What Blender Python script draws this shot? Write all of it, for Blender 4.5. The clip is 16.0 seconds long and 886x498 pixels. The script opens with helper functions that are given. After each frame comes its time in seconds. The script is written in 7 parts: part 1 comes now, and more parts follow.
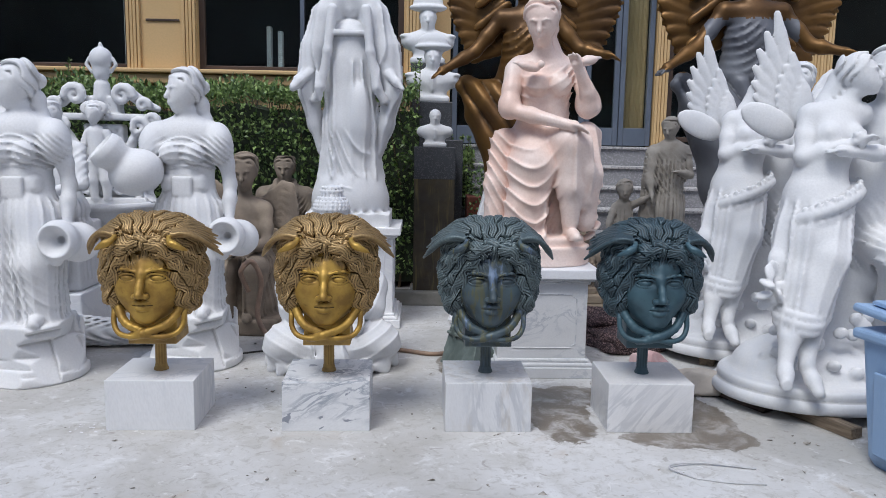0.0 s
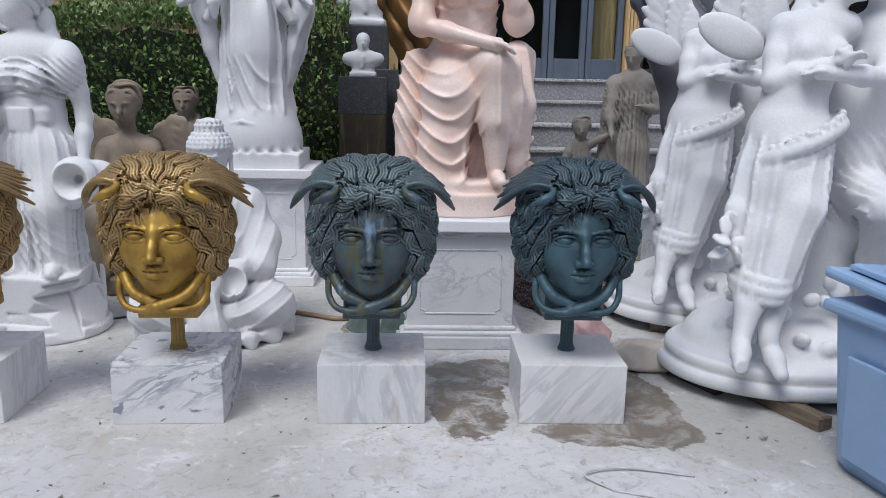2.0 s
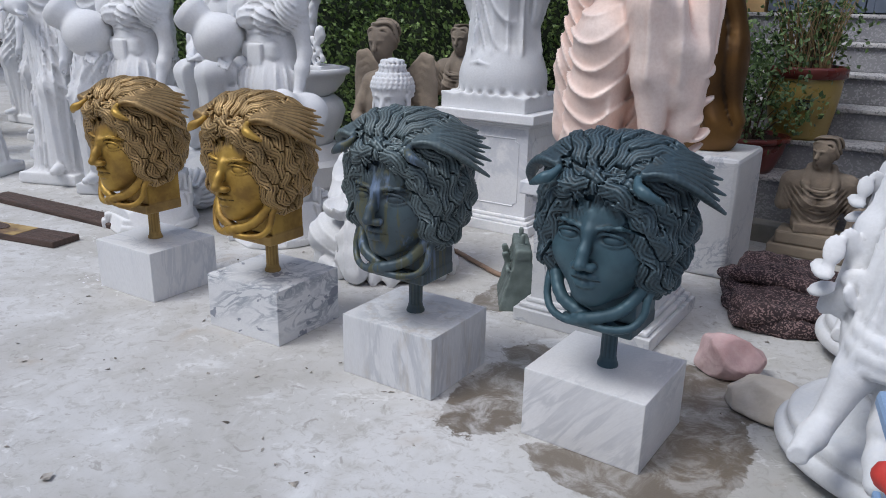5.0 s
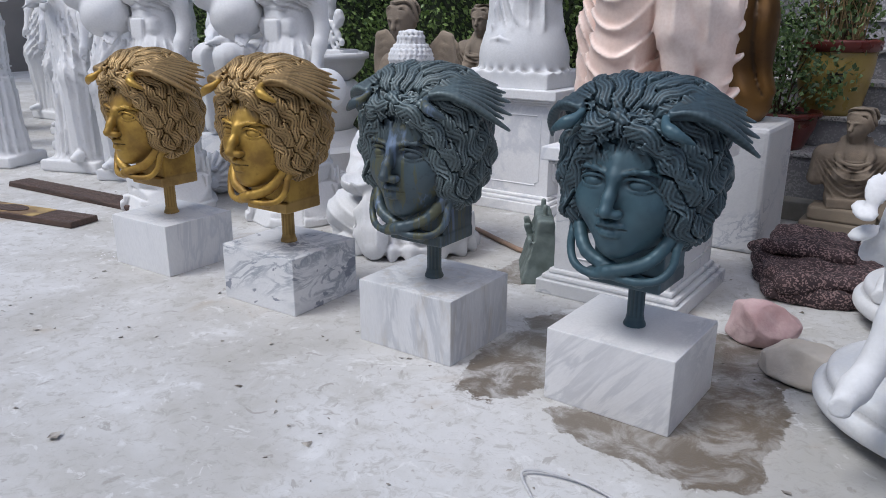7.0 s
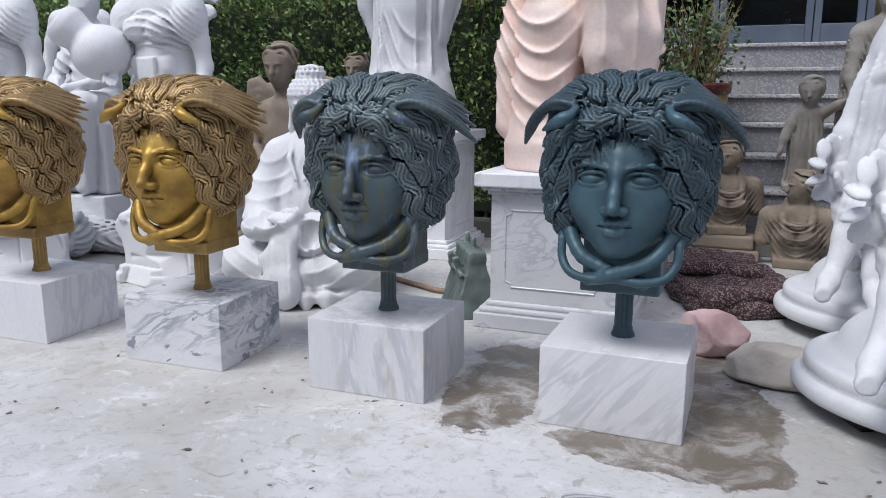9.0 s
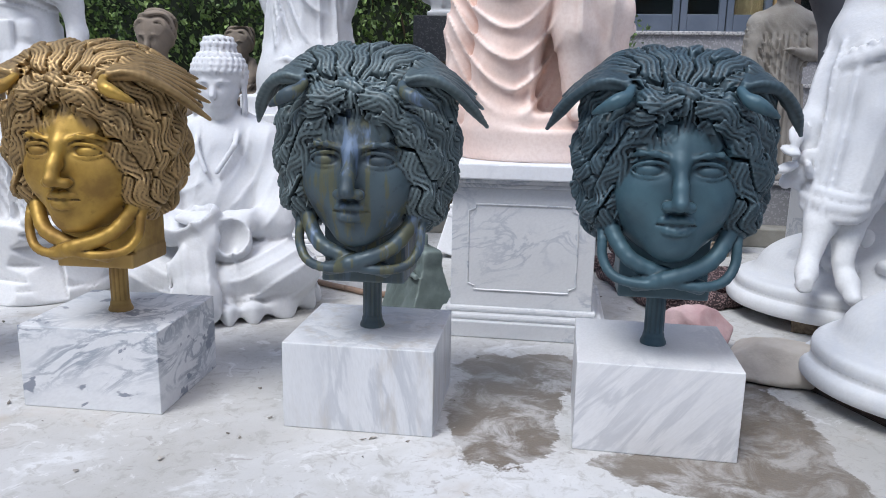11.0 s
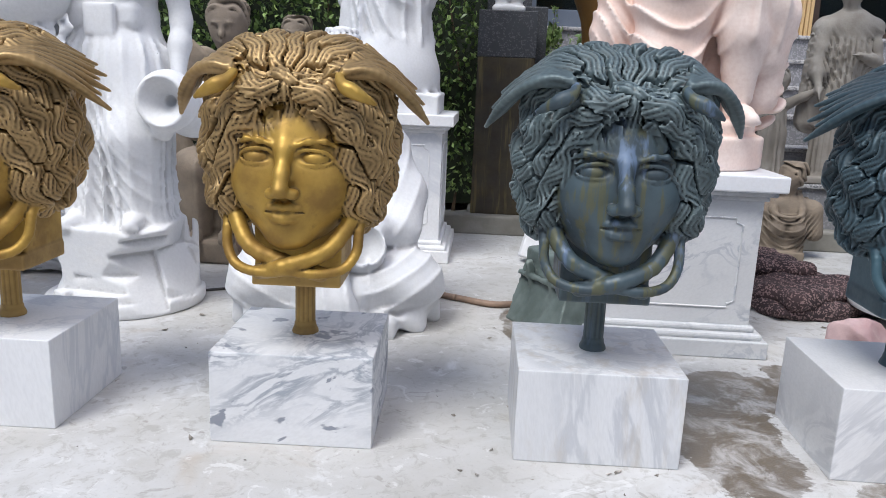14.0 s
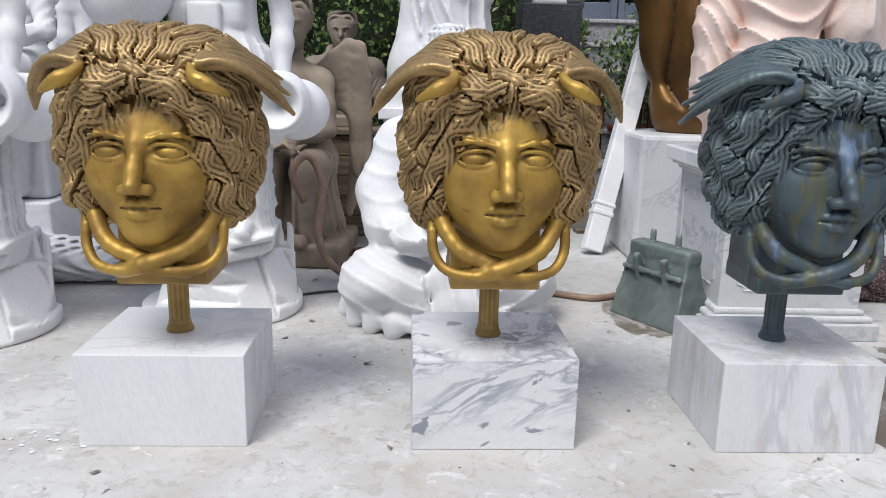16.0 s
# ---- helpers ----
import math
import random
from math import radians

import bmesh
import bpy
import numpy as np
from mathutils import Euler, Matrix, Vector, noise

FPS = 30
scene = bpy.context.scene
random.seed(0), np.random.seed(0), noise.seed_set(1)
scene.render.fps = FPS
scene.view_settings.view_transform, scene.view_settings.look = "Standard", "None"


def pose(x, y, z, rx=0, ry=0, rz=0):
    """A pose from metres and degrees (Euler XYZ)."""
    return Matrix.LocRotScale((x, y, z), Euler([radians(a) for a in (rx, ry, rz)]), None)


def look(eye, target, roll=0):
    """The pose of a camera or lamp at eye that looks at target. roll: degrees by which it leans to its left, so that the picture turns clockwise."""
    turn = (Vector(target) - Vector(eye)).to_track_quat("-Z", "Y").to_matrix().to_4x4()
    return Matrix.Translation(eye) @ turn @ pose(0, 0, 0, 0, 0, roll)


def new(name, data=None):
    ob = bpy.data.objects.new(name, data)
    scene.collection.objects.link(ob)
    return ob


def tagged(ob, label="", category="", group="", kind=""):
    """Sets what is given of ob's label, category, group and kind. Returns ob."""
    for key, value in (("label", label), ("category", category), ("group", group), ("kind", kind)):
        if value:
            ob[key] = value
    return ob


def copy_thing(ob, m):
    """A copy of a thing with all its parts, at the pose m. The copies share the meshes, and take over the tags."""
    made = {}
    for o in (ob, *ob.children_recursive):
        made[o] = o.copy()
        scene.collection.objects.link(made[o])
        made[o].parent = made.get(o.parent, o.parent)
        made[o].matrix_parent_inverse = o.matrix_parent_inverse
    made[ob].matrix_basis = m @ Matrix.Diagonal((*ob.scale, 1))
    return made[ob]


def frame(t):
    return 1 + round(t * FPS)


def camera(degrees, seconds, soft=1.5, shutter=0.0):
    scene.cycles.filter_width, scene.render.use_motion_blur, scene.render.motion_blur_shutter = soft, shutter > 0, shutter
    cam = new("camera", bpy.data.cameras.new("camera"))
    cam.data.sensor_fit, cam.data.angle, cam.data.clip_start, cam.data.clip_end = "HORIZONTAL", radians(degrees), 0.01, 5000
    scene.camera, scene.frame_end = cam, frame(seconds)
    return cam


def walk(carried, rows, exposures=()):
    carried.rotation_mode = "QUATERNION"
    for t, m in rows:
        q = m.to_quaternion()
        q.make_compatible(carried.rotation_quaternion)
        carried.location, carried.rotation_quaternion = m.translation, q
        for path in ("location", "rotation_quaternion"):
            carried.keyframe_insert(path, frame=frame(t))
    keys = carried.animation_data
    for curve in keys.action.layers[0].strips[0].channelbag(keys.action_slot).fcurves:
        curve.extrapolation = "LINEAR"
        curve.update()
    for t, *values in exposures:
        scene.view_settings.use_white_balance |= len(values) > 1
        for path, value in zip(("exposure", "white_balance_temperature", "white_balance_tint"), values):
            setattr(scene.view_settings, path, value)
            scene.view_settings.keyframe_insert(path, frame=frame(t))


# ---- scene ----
cam = camera(60.5, 16.0, soft=0.9)
EXPOSURES = [(0.0, 0.33, 6360, 9), (3.5, 0.23, 6380, 9), (7.0, 0.32, 6380, 10), (9.0, 0.47, 6380, 10), (11.5, 0.66, 6250, 9), (13.0, 0.73, 6350, 9), (16.0, 0.66, 6680, 8)]
PATH = [
    (0, (0.606, 0.191, 1.191), (0.67, 2.171, 0.916), 1.0),
    (0.5, (0.684, 0.241, 1.155), (0.772, 2.217, 0.859), 0.7),
    (1, (0.744, 0.405, 1.144), (0.864, 2.374, 0.815), 0.5),
    (1.5, (0.834, 0.61, 1.133), (0.969, 2.571, 0.762), 0.7),
    (2, (1.03, 0.832, 1.125), (1.116, 2.785, 0.702), 1.1),
    (2.5, (1.222, 1.037, 1.116), (1.182, 2.978, 0.632), 1.7),
    (3, (1.45, 1.236, 1.219), (1.154, 3.115, 0.6), 1.3),
    (3.5, (1.745, 1.253, 1.153), (1.173, 3.081, 0.579), 2.0),
    (4, (2.003, 1.362, 1.166), (1.179, 3.087, 0.578), 1.9),
    (6.5, (2.382, 1.488, 1.201), (1.261, 3.029, 0.595), 0.9),
    (7, (2.288, 1.494, 1.03), (1.179, 3.05, 0.438), 0.3),
    (7.5, (2.212, 1.398, 0.877), (1.168, 3.035, 0.397), -0.5),
    (8, (2.127, 1.323, 0.836), (1.174, 3.032, 0.424), -0.2),
    (8.5, (1.981, 1.378, 0.822), (1.138, 3.148, 0.428), -0.0),
    (9, (1.85, 1.412, 0.831), (1.135, 3.238, 0.438), 0.1),
    (11.5, (1.191, 1.65, 0.795), (0.984, 3.593, 0.37), 1.3),
    (12, (1.064, 1.697, 0.788), (0.89, 3.644, 0.363), 1.4),
    (12.5, (0.963, 1.752, 0.801), (0.81, 3.699, 0.368), 1.5),
    (13, (0.876, 1.748, 0.805), (0.735, 3.695, 0.368), 1.6),
    (13.5, (0.762, 1.714, 0.809), (0.637, 3.661, 0.37), 1.9),
    (14, (0.628, 1.689, 0.81), (0.532, 3.638, 0.372), 2.4),
    (14.5, (0.481, 1.709, 0.801), (0.408, 3.66, 0.367), 2.3),
    (15, (0.371, 1.742, 0.802), (0.325, 3.692, 0.363), 2.2),
    (15.5, (0.236, 1.729, 0.806), (0.234, 3.679, 0.36), 2.0),
    (16, (0.066, 1.695, 0.809), (0.122, 3.642, 0.355), 1.4),
]
walk(cam, [(t, look(eye, target, roll)) for t, eye, target, roll in PATH], EXPOSURES)

# ---- daylight: bright, thinly overcast ----
SUN_ELEVATION, SUN_TURN = 58.0, -35.0
world = bpy.data.worlds.new("sky")
scene.world = world
world.use_nodes = True
wn = world.node_tree.nodes
sky = wn.new("ShaderNodeTexSky")
sky.sky_type = "NISHITA"
sky.sun_disc = False
sky.sun_elevation = radians(SUN_ELEVATION)
sky.sun_rotation = radians(180 + SUN_TURN)
sky.air_density, sky.dust_density, sky.ozone_density = 1.0, 1.6, 1.0
wn["Background"].inputs["Strength"].default_value = 0.13
world.node_tree.links.new(sky.outputs["Color"], wn["Background"].inputs["Color"])
sun = new("sun", bpy.data.lights.new("sun", "SUN"))
sun.data.energy, sun.data.angle, sun.data.color = 1.9, radians(24), (1.0, 0.985, 0.97)
sun.matrix_world = look((0, 0, 0), (math.sin(radians(-SUN_TURN)) * math.cos(radians(SUN_ELEVATION)), math.cos(radians(SUN_TURN)) * math.cos(radians(SUN_ELEVATION)), -math.sin(radians(SUN_ELEVATION))))


# ---- materials ----
def blend(nt, fac, a, b, mode="MIX"):
    m = nt.nodes.new("ShaderNodeMix")
    m.data_type, m.blend_type = "RGBA", mode
    for sock, v in ((m.inputs[0], fac), (m.inputs[6], a), (m.inputs[7], b)):
        if hasattr(v, "is_linked"):
            nt.links.new(v, sock)
        elif isinstance(v, (int, float)):
            sock.default_value = v
        else:
            sock.default_value = (*v, 1)
    return m.outputs[2]


def ramp(nt, value, lo, hi, a=0.0, b=1.0):
    m = nt.nodes.new("ShaderNodeMapRange")
    m.interpolation_type = "SMOOTHSTEP"
    nt.links.new(value, m.inputs[0])
    for i, v in enumerate((lo, hi, a, b)):
        m.inputs[i + 1].default_value = v
    return m.outputs[0]


def calc(nt, op, a, b=0.0):
    m = nt.nodes.new("ShaderNodeMath")
    m.operation = op
    for sock, v in ((m.inputs[0], a), (m.inputs[1], b)):
        if hasattr(v, "is_linked"):
            nt.links.new(v, sock)
        else:
            sock.default_value = v
    return m.outputs[0]


def noise_tex(nt, co, scale, detail=4.0, rough=0.55, twist=0.0):
    n = nt.nodes.new("ShaderNodeTexNoise")
    n.inputs["Scale"].default_value = scale
    n.inputs["Detail"].default_value = detail
    n.inputs["Roughness"].default_value = rough
    n.inputs["Distortion"].default_value = twist
    nt.links.new(co, n.inputs["Vector"])
    return n.outputs["Fac"]


def coords(nt, stretch=(1, 1, 1), turn=(0, 0, 0), vary=True):
    tc = nt.nodes.new("ShaderNodeTexCoord").outputs["Object"]
    mp = nt.nodes.new("ShaderNodeMapping")
    mp.inputs["Scale"].default_value = stretch
    if any(turn):
        sp = nt.nodes.new("ShaderNodeMapping")
        sp.inputs["Rotation"].default_value = [radians(a) for a in turn]
        nt.links.new(tc, sp.inputs["Vector"])
        tc = sp.outputs["Vector"]
    if vary:
        oi = nt.nodes.new("ShaderNodeObjectInfo").outputs["Random"]
        add = nt.nodes.new("ShaderNodeVectorMath")
        add.operation = "ADD"
        nt.links.new(tc, add.inputs[0])
        nt.links.new(calc(nt, "MULTIPLY", oi, 17.0), add.inputs[1])
        tc = add.outputs[0]
    nt.links.new(tc, mp.inputs["Vector"])
    return mp.outputs["Vector"]


def material(name, c1, c2, scale=3.0, rough=(0.45, 0.65), metal=0.0, bump=0.15, bump_scale=90.0, vein=None, crevice_shade=None, edge=None, speck=None, stretch=(1, 1, 1), turn=(0, 0, 0), coat=0.0, streak=None, sheen=0.0):
    """Two-tone surface with grain; vein: (colour, scale, width, amount); shade painted into crevices, and edge:
    (colour, amount) by pointiness; speck: (colour, scale, share).
    """
    m = bpy.data.materials.new(name)
    m.use_nodes = True
    nt = m.node_tree
    bs = nt.nodes["Principled BSDF"]
    co = coords(nt, stretch, turn)
    big = noise_tex(nt, co, scale, 5.0)
    fine = noise_tex(nt, co, bump_scale, 3.0)
    col = blend(nt, ramp(nt, big, 0.35, 0.65), c1, c2)
    col = blend(nt, ramp(nt, fine, 0.35, 0.7, 0.0, 0.25), col, [0.75 * v for v in c1])
    if vein:
        vn = noise_tex(nt, co, vein[1], 6.0, 0.6, 1.2)
        line = calc(nt, "ABSOLUTE", calc(nt, "SUBTRACT", vn, 0.5))
        area = noise_tex(nt, co, vein[1] * 0.45, 2.0)
        fac = calc(nt, "MULTIPLY", ramp(nt, line, 0.0, vein[2], vein[3], 0.0), ramp(nt, area, 0.38, 0.6))
        col = blend(nt, fac, col, vein[0])
    if streak:
        st = noise_tex(nt, coords(nt, streak[1], turn), streak[2], 4.0, 0.6)
        col = blend(nt, ramp(nt, st, streak[3], streak[3] + 0.18, 0.0, streak[4]), col, streak[0])
    if speck:
        vo = nt.nodes.new("ShaderNodeTexVoronoi")
        vo.inputs["Scale"].default_value = speck[1]
        nt.links.new(co, vo.inputs["Vector"])
        sp = nt.nodes.new("ShaderNodeSeparateColor")
        nt.links.new(vo.outputs["Color"], sp.inputs[0])
        col = blend(nt, ramp(nt, sp.outputs[0], 1 - speck[2], 1 - speck[2] + 0.02), col, speck[0])
    if crevice_shade or edge:
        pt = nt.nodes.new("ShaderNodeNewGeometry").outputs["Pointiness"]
        if crevice_shade:
            # darkens hollows in the colour itself, as shade would
            col = blend(nt, ramp(nt, pt, 0.45, 0.503, crevice_shade[1], 0.0), col, crevice_shade[0])
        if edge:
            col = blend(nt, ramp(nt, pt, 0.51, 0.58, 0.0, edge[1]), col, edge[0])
    nt.links.new(col, bs.inputs["Base Color"])
    nt.links.new(ramp(nt, noise_tex(nt, co, scale * 2.7, 4.0), 0.3, 0.7, *rough), bs.inputs["Roughness"])
    bs.inputs["Metallic"].default_value = metal
    bs.inputs["Coat Weight"].default_value = coat
    if bump:
        bp = nt.nodes.new("ShaderNodeBump")
        bp.inputs["Strength"].default_value = bump
        bp.inputs["Distance"].default_value = 0.004
        nt.links.new(calc(nt, "ADD", fine, calc(nt, "MULTIPLY", big, 0.6)), bp.inputs["Height"])
        nt.links.new(bp.outputs["Normal"], bs.inputs["Normal"])
    return m


# carved hollows carry painted shade so the folds read under flat light
WHITE = material("white_marble", (0.73, 0.735, 0.745), (0.66, 0.67, 0.69), 2.5, (0.6, 0.8), bump=0.25, crevice_shade=((0.36, 0.36, 0.365), 0.65), vein=((0.62, 0.64, 0.68), 1.4, 0.05, 0.5))
WHITE_SLAB = material("white_marble_slab", (0.82, 0.82, 0.83), (0.74, 0.75, 0.78), 2.0, (0.3, 0.5), bump=0.06, vein=((0.55, 0.57, 0.62), 1.3, 0.05, 0.6))
PINK = material("pink_marble", (0.80, 0.58, 0.49), (0.83, 0.70, 0.64), 2.6, (0.35, 0.5), bump=0.1, crevice_shade=((0.58, 0.33, 0.25), 0.55), edge=((0.86, 0.77, 0.72), 0.5))
SANDSTONE = material("weathered_sandstone", (0.29, 0.235, 0.18), (0.185, 0.15, 0.118), 7.0, (0.8, 0.95), bump=0.5, bump_scale=140, crevice_shade=((0.035, 0.028, 0.02), 0.8), edge=((0.30, 0.25, 0.19), 0.5))
PALE_STONE = material("pale_sandstone", (0.42, 0.39, 0.35), (0.30, 0.27, 0.235), 6.0, (0.75, 0.9), bump=0.4, bump_scale=120, crevice_shade=((0.10, 0.085, 0.07), 0.7))
BRONZE = material("brown_bronze", (0.17, 0.085, 0.022), (0.085, 0.042, 0.014), 3.0, (0.38, 0.55), 0.55, bump=0.12, crevice_shade=((0.02, 0.012, 0.006), 0.8), edge=((0.33, 0.17, 0.045), 0.5))
GREY_CAST = material("grey_cast_bronze", (0.17, 0.18, 0.20), (0.11, 0.115, 0.135), 3.0, (0.45, 0.6), 0.2, bump=0.12, crevice_shade=((0.03, 0.03, 0.035), 0.7))
TAN_WALL = material("ochre_wall", (0.60, 0.41, 0.20), (0.55, 0.37, 0.175), 1.2, (0.6, 0.75), bump=0.1, bump_scale=60)
GRANITE = material("grey_granite", (0.26, 0.26, 0.275), (0.21, 0.21, 0.225), 3.0, (0.6, 0.8), bump=0.1, speck=((0.33, 0.33, 0.35), 110, 0.3))
GRANITE_EDGE = material("pale_granite_tread", (0.50, 0.49, 0.49), (0.42, 0.41, 0.42), 4.0, (0.6, 0.8), bump=0.1, speck=((0.24, 0.24, 0.25), 120, 0.3))
DARK_STONE = material("dark_slate", (0.055, 0.06, 0.068), (0.04, 0.043, 0.05), 4.0, (0.4, 0.6), bump=0.1, speck=((0.10, 0.10, 0.11), 160, 0.2))
MOSSY_STONE = material("stained_pillar_stone", (0.035, 0.028, 0.020), (0.06, 0.045, 0.022), 5.0, (0.5, 0.8), bump=0.3, streak=((0.16, 0.13, 0.05), (9, 9, 0.8), 3.0, 0.52, 0.7))
KERB = material("worn_kerb_concrete", (0.30, 0.29, 0.26), (0.20, 0.19, 0.165), 5.0, (0.8, 0.95), bump=0.4)
WOOD = material("weathered_timber", (0.24, 0.185, 0.13), (0.13, 0.095, 0.065), 6.0, (0.75, 0.9), bump=0.5, bump_scale=40, stretch=(1, 12, 12), streak=((0.06, 0.045, 0.035), (1, 22, 22), 3.0, 0.55, 0.6))
DARK_WOOD = material("dark_wet_timber", (0.085, 0.05, 0.038), (0.05, 0.032, 0.026), 6.0, (0.5, 0.75), bump=0.4, bump_scale=40, stretch=(1, 10, 10))
PAINTED_WOOD = material("yellow_stained_board", (0.46, 0.33, 0.13), (0.13, 0.075, 0.05), 5.0, (0.6, 0.8), bump=0.3, bump_scale=50)
BLUE_PLASTIC = material("faded_blue_plastic", (0.25, 0.38, 0.58), (0.30, 0.43, 0.62), 3.0, (0.4, 0.55), bump=0.05, bump_scale=200, streak=((0.26, 0.36, 0.5), (6, 6, 1.2), 3.0, 0.6, 0.4))
RED_CLOTH = material("red_plastic_rag", (0.60, 0.05, 0.035), (0.45, 0.035, 0.03), 8.0, (0.5, 0.7), bump=0.3)
BLANKET = material("dusty_maroon_felt", (0.062, 0.040, 0.043), (0.036, 0.025, 0.028), 9.0, (0.95, 1.0), bump=0.9, bump_scale=170, speck=((0.24, 0.16, 0.155), 190, 0.28))
ROSE_ROCK = material("rose_quartz", (0.60, 0.43, 0.43), (0.46, 0.29, 0.29), 9.0, (0.5, 0.8), bump=0.7, bump_scale=60, vein=((0.72, 0.56, 0.55), 8.0, 0.12, 0.8))
CREAM_ROCK = material("cream_quartz", (0.66, 0.60, 0.53), (0.54, 0.48, 0.41), 8.0, (0.6, 0.8), bump=0.6, bump_scale=50)
HOSE = material("dusty_hose", (0.30, 0.20, 0.14), (0.22, 0.15, 0.11), 20.0, (0.5, 0.7), bump=0.1)
CABLE = material("dark_cable", (0.03, 0.028, 0.026), (0.05, 0.045, 0.04), 20.0, (0.5, 0.7), bump=0.1)
WIRE = material("pale_wire", (0.55, 0.55, 0.56), (0.42, 0.42, 0.43), 20.0, (0.4, 0.6), bump=0.0)
FRAME = material("blue_grey_aluminium", (0.13, 0.155, 0.20), (0.10, 0.125, 0.165), 3.0, (0.4, 0.5), 0.2, bump=0.02)
BROWN_FRAME = material("brown_window_frame", (0.085, 0.055, 0.04), (0.065, 0.042, 0.032), 3.0, (0.4, 0.5), 0.2, bump=0.02)
CURTAIN = material("tan_curtain", (0.42, 0.30, 0.16), (0.35, 0.24, 0.12), 3.0, (0.8, 0.9), bump=0.1)
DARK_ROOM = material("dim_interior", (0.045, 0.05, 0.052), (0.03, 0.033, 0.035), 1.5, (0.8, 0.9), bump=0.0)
YELLOW_GLAZE = material("yellow_glazed_pot", (0.40, 0.29, 0.085), (0.34, 0.24, 0.07), 5.0, (0.25, 0.4), bump=0.05)
RED_GLAZE = material("red_glazed_pot", (0.17, 0.03, 0.02), (0.12, 0.022, 0.018), 5.0, (0.25, 0.45), bump=0.05)
BRICK_RED = material("red_brick", (0.22, 0.07, 0.045), (0.15, 0.05, 0.035), 8.0, (0.8, 0.95), bump=0.4)
STEM = material("twig", (0.09, 0.06, 0.035), (0.06, 0.04, 0.025), 20.0, (0.8, 0.9), bump=0.2)
DRY_STEM = material("dry_reed", (0.36, 0.26, 0.13), (0.24, 0.16, 0.08), 20.0, (0.7, 0.9), bump=0.1)
SKY_BLOCKER = material("sky_blocker_grey", (0.22, 0.20, 0.185), (0.16, 0.15, 0.14), 0.8, (0.8, 0.9), bump=0.2)
SOIL = material("potting_soil", (0.05, 0.035, 0.025), (0.03, 0.022, 0.017), 15.0, (0.9, 1.0), bump=0.6)
INK = material("black_glyph", (0.02, 0.018, 0.015), (0.025, 0.022, 0.018), 5.0, (0.5, 0.6), bump=0.0)


def plinth_marble(name, base, dark, vein_scale, vein_width, vein_amount, turn, stretch, patches=0.0, stain=0.0):
    m = material(name, base, [v * 0.93 for v in base], 3.0, (0.3, 0.45), bump=0.05, vein=(dark, vein_scale, vein_width, vein_amount), stretch=stretch, turn=turn)
    nt = m.node_tree
    bs = nt.nodes["Principled BSDF"]
    col = bs.inputs["Base Color"].links[0].from_socket
    if patches:
        co = coords(nt, (1.0, 1.0, 2.2), turn)
        n = noise_tex(nt, co, 11.0, 3.0, 0.5, 0.4)
        col = blend(nt, ramp(nt, n, 0.61, 0.65, 0.0, patches), col, (0.20, 0.22, 0.27))
    if stain:
        co = coords(nt, (3.0, 3.0, 0.6), (0, 0, 0))
        n = noise_tex(nt, co, 6.0, 5.0, 0.65)
        col = blend(nt, ramp(nt, n, 0.5, 0.72, 0.0, stain), col, (0.42, 0.37, 0.31))
    nt.links.new(col, bs.inputs["Base Color"])
    return m


MARBLE_A = plinth_marble("plinth_marble_pure", (0.70, 0.71, 0.73), (0.45, 0.48, 0.53), 2.2, 0.035, 0.55, (0, 10, 20), (1.6, 1.6, 0.5))
MARBLE_B = plinth_marble("plinth_marble_veined", (0.70, 0.71, 0.73), (0.28, 0.31, 0.36), 8.0, 0.08, 0.9, (0, 24, 10), (0.8, 0.8, 1.8), patches=0.9)
MARBLE_C = plinth_marble("plinth_marble_stained", (0.66, 0.67, 0.69), (0.40, 0.42, 0.46), 4.6, 0.10, 0.62, (0, 8, 0), (2.2, 2.2, 0.45), stain=0.5)
MARBLE_D = plinth_marble("plinth_marble_striped", (0.70, 0.70, 0.71), (0.44, 0.45, 0.48), 5.0, 0.10, 0.6, (0, -42, 0), (2.4, 1.0, 0.55))
PED_MARBLE = plinth_marble("pedestal_marble", (0.66, 0.67, 0.69), (0.35, 0.38, 0.44), 5.0, 0.05, 0.8, (0, 30, 0), (1.0, 1.0, 1.6))


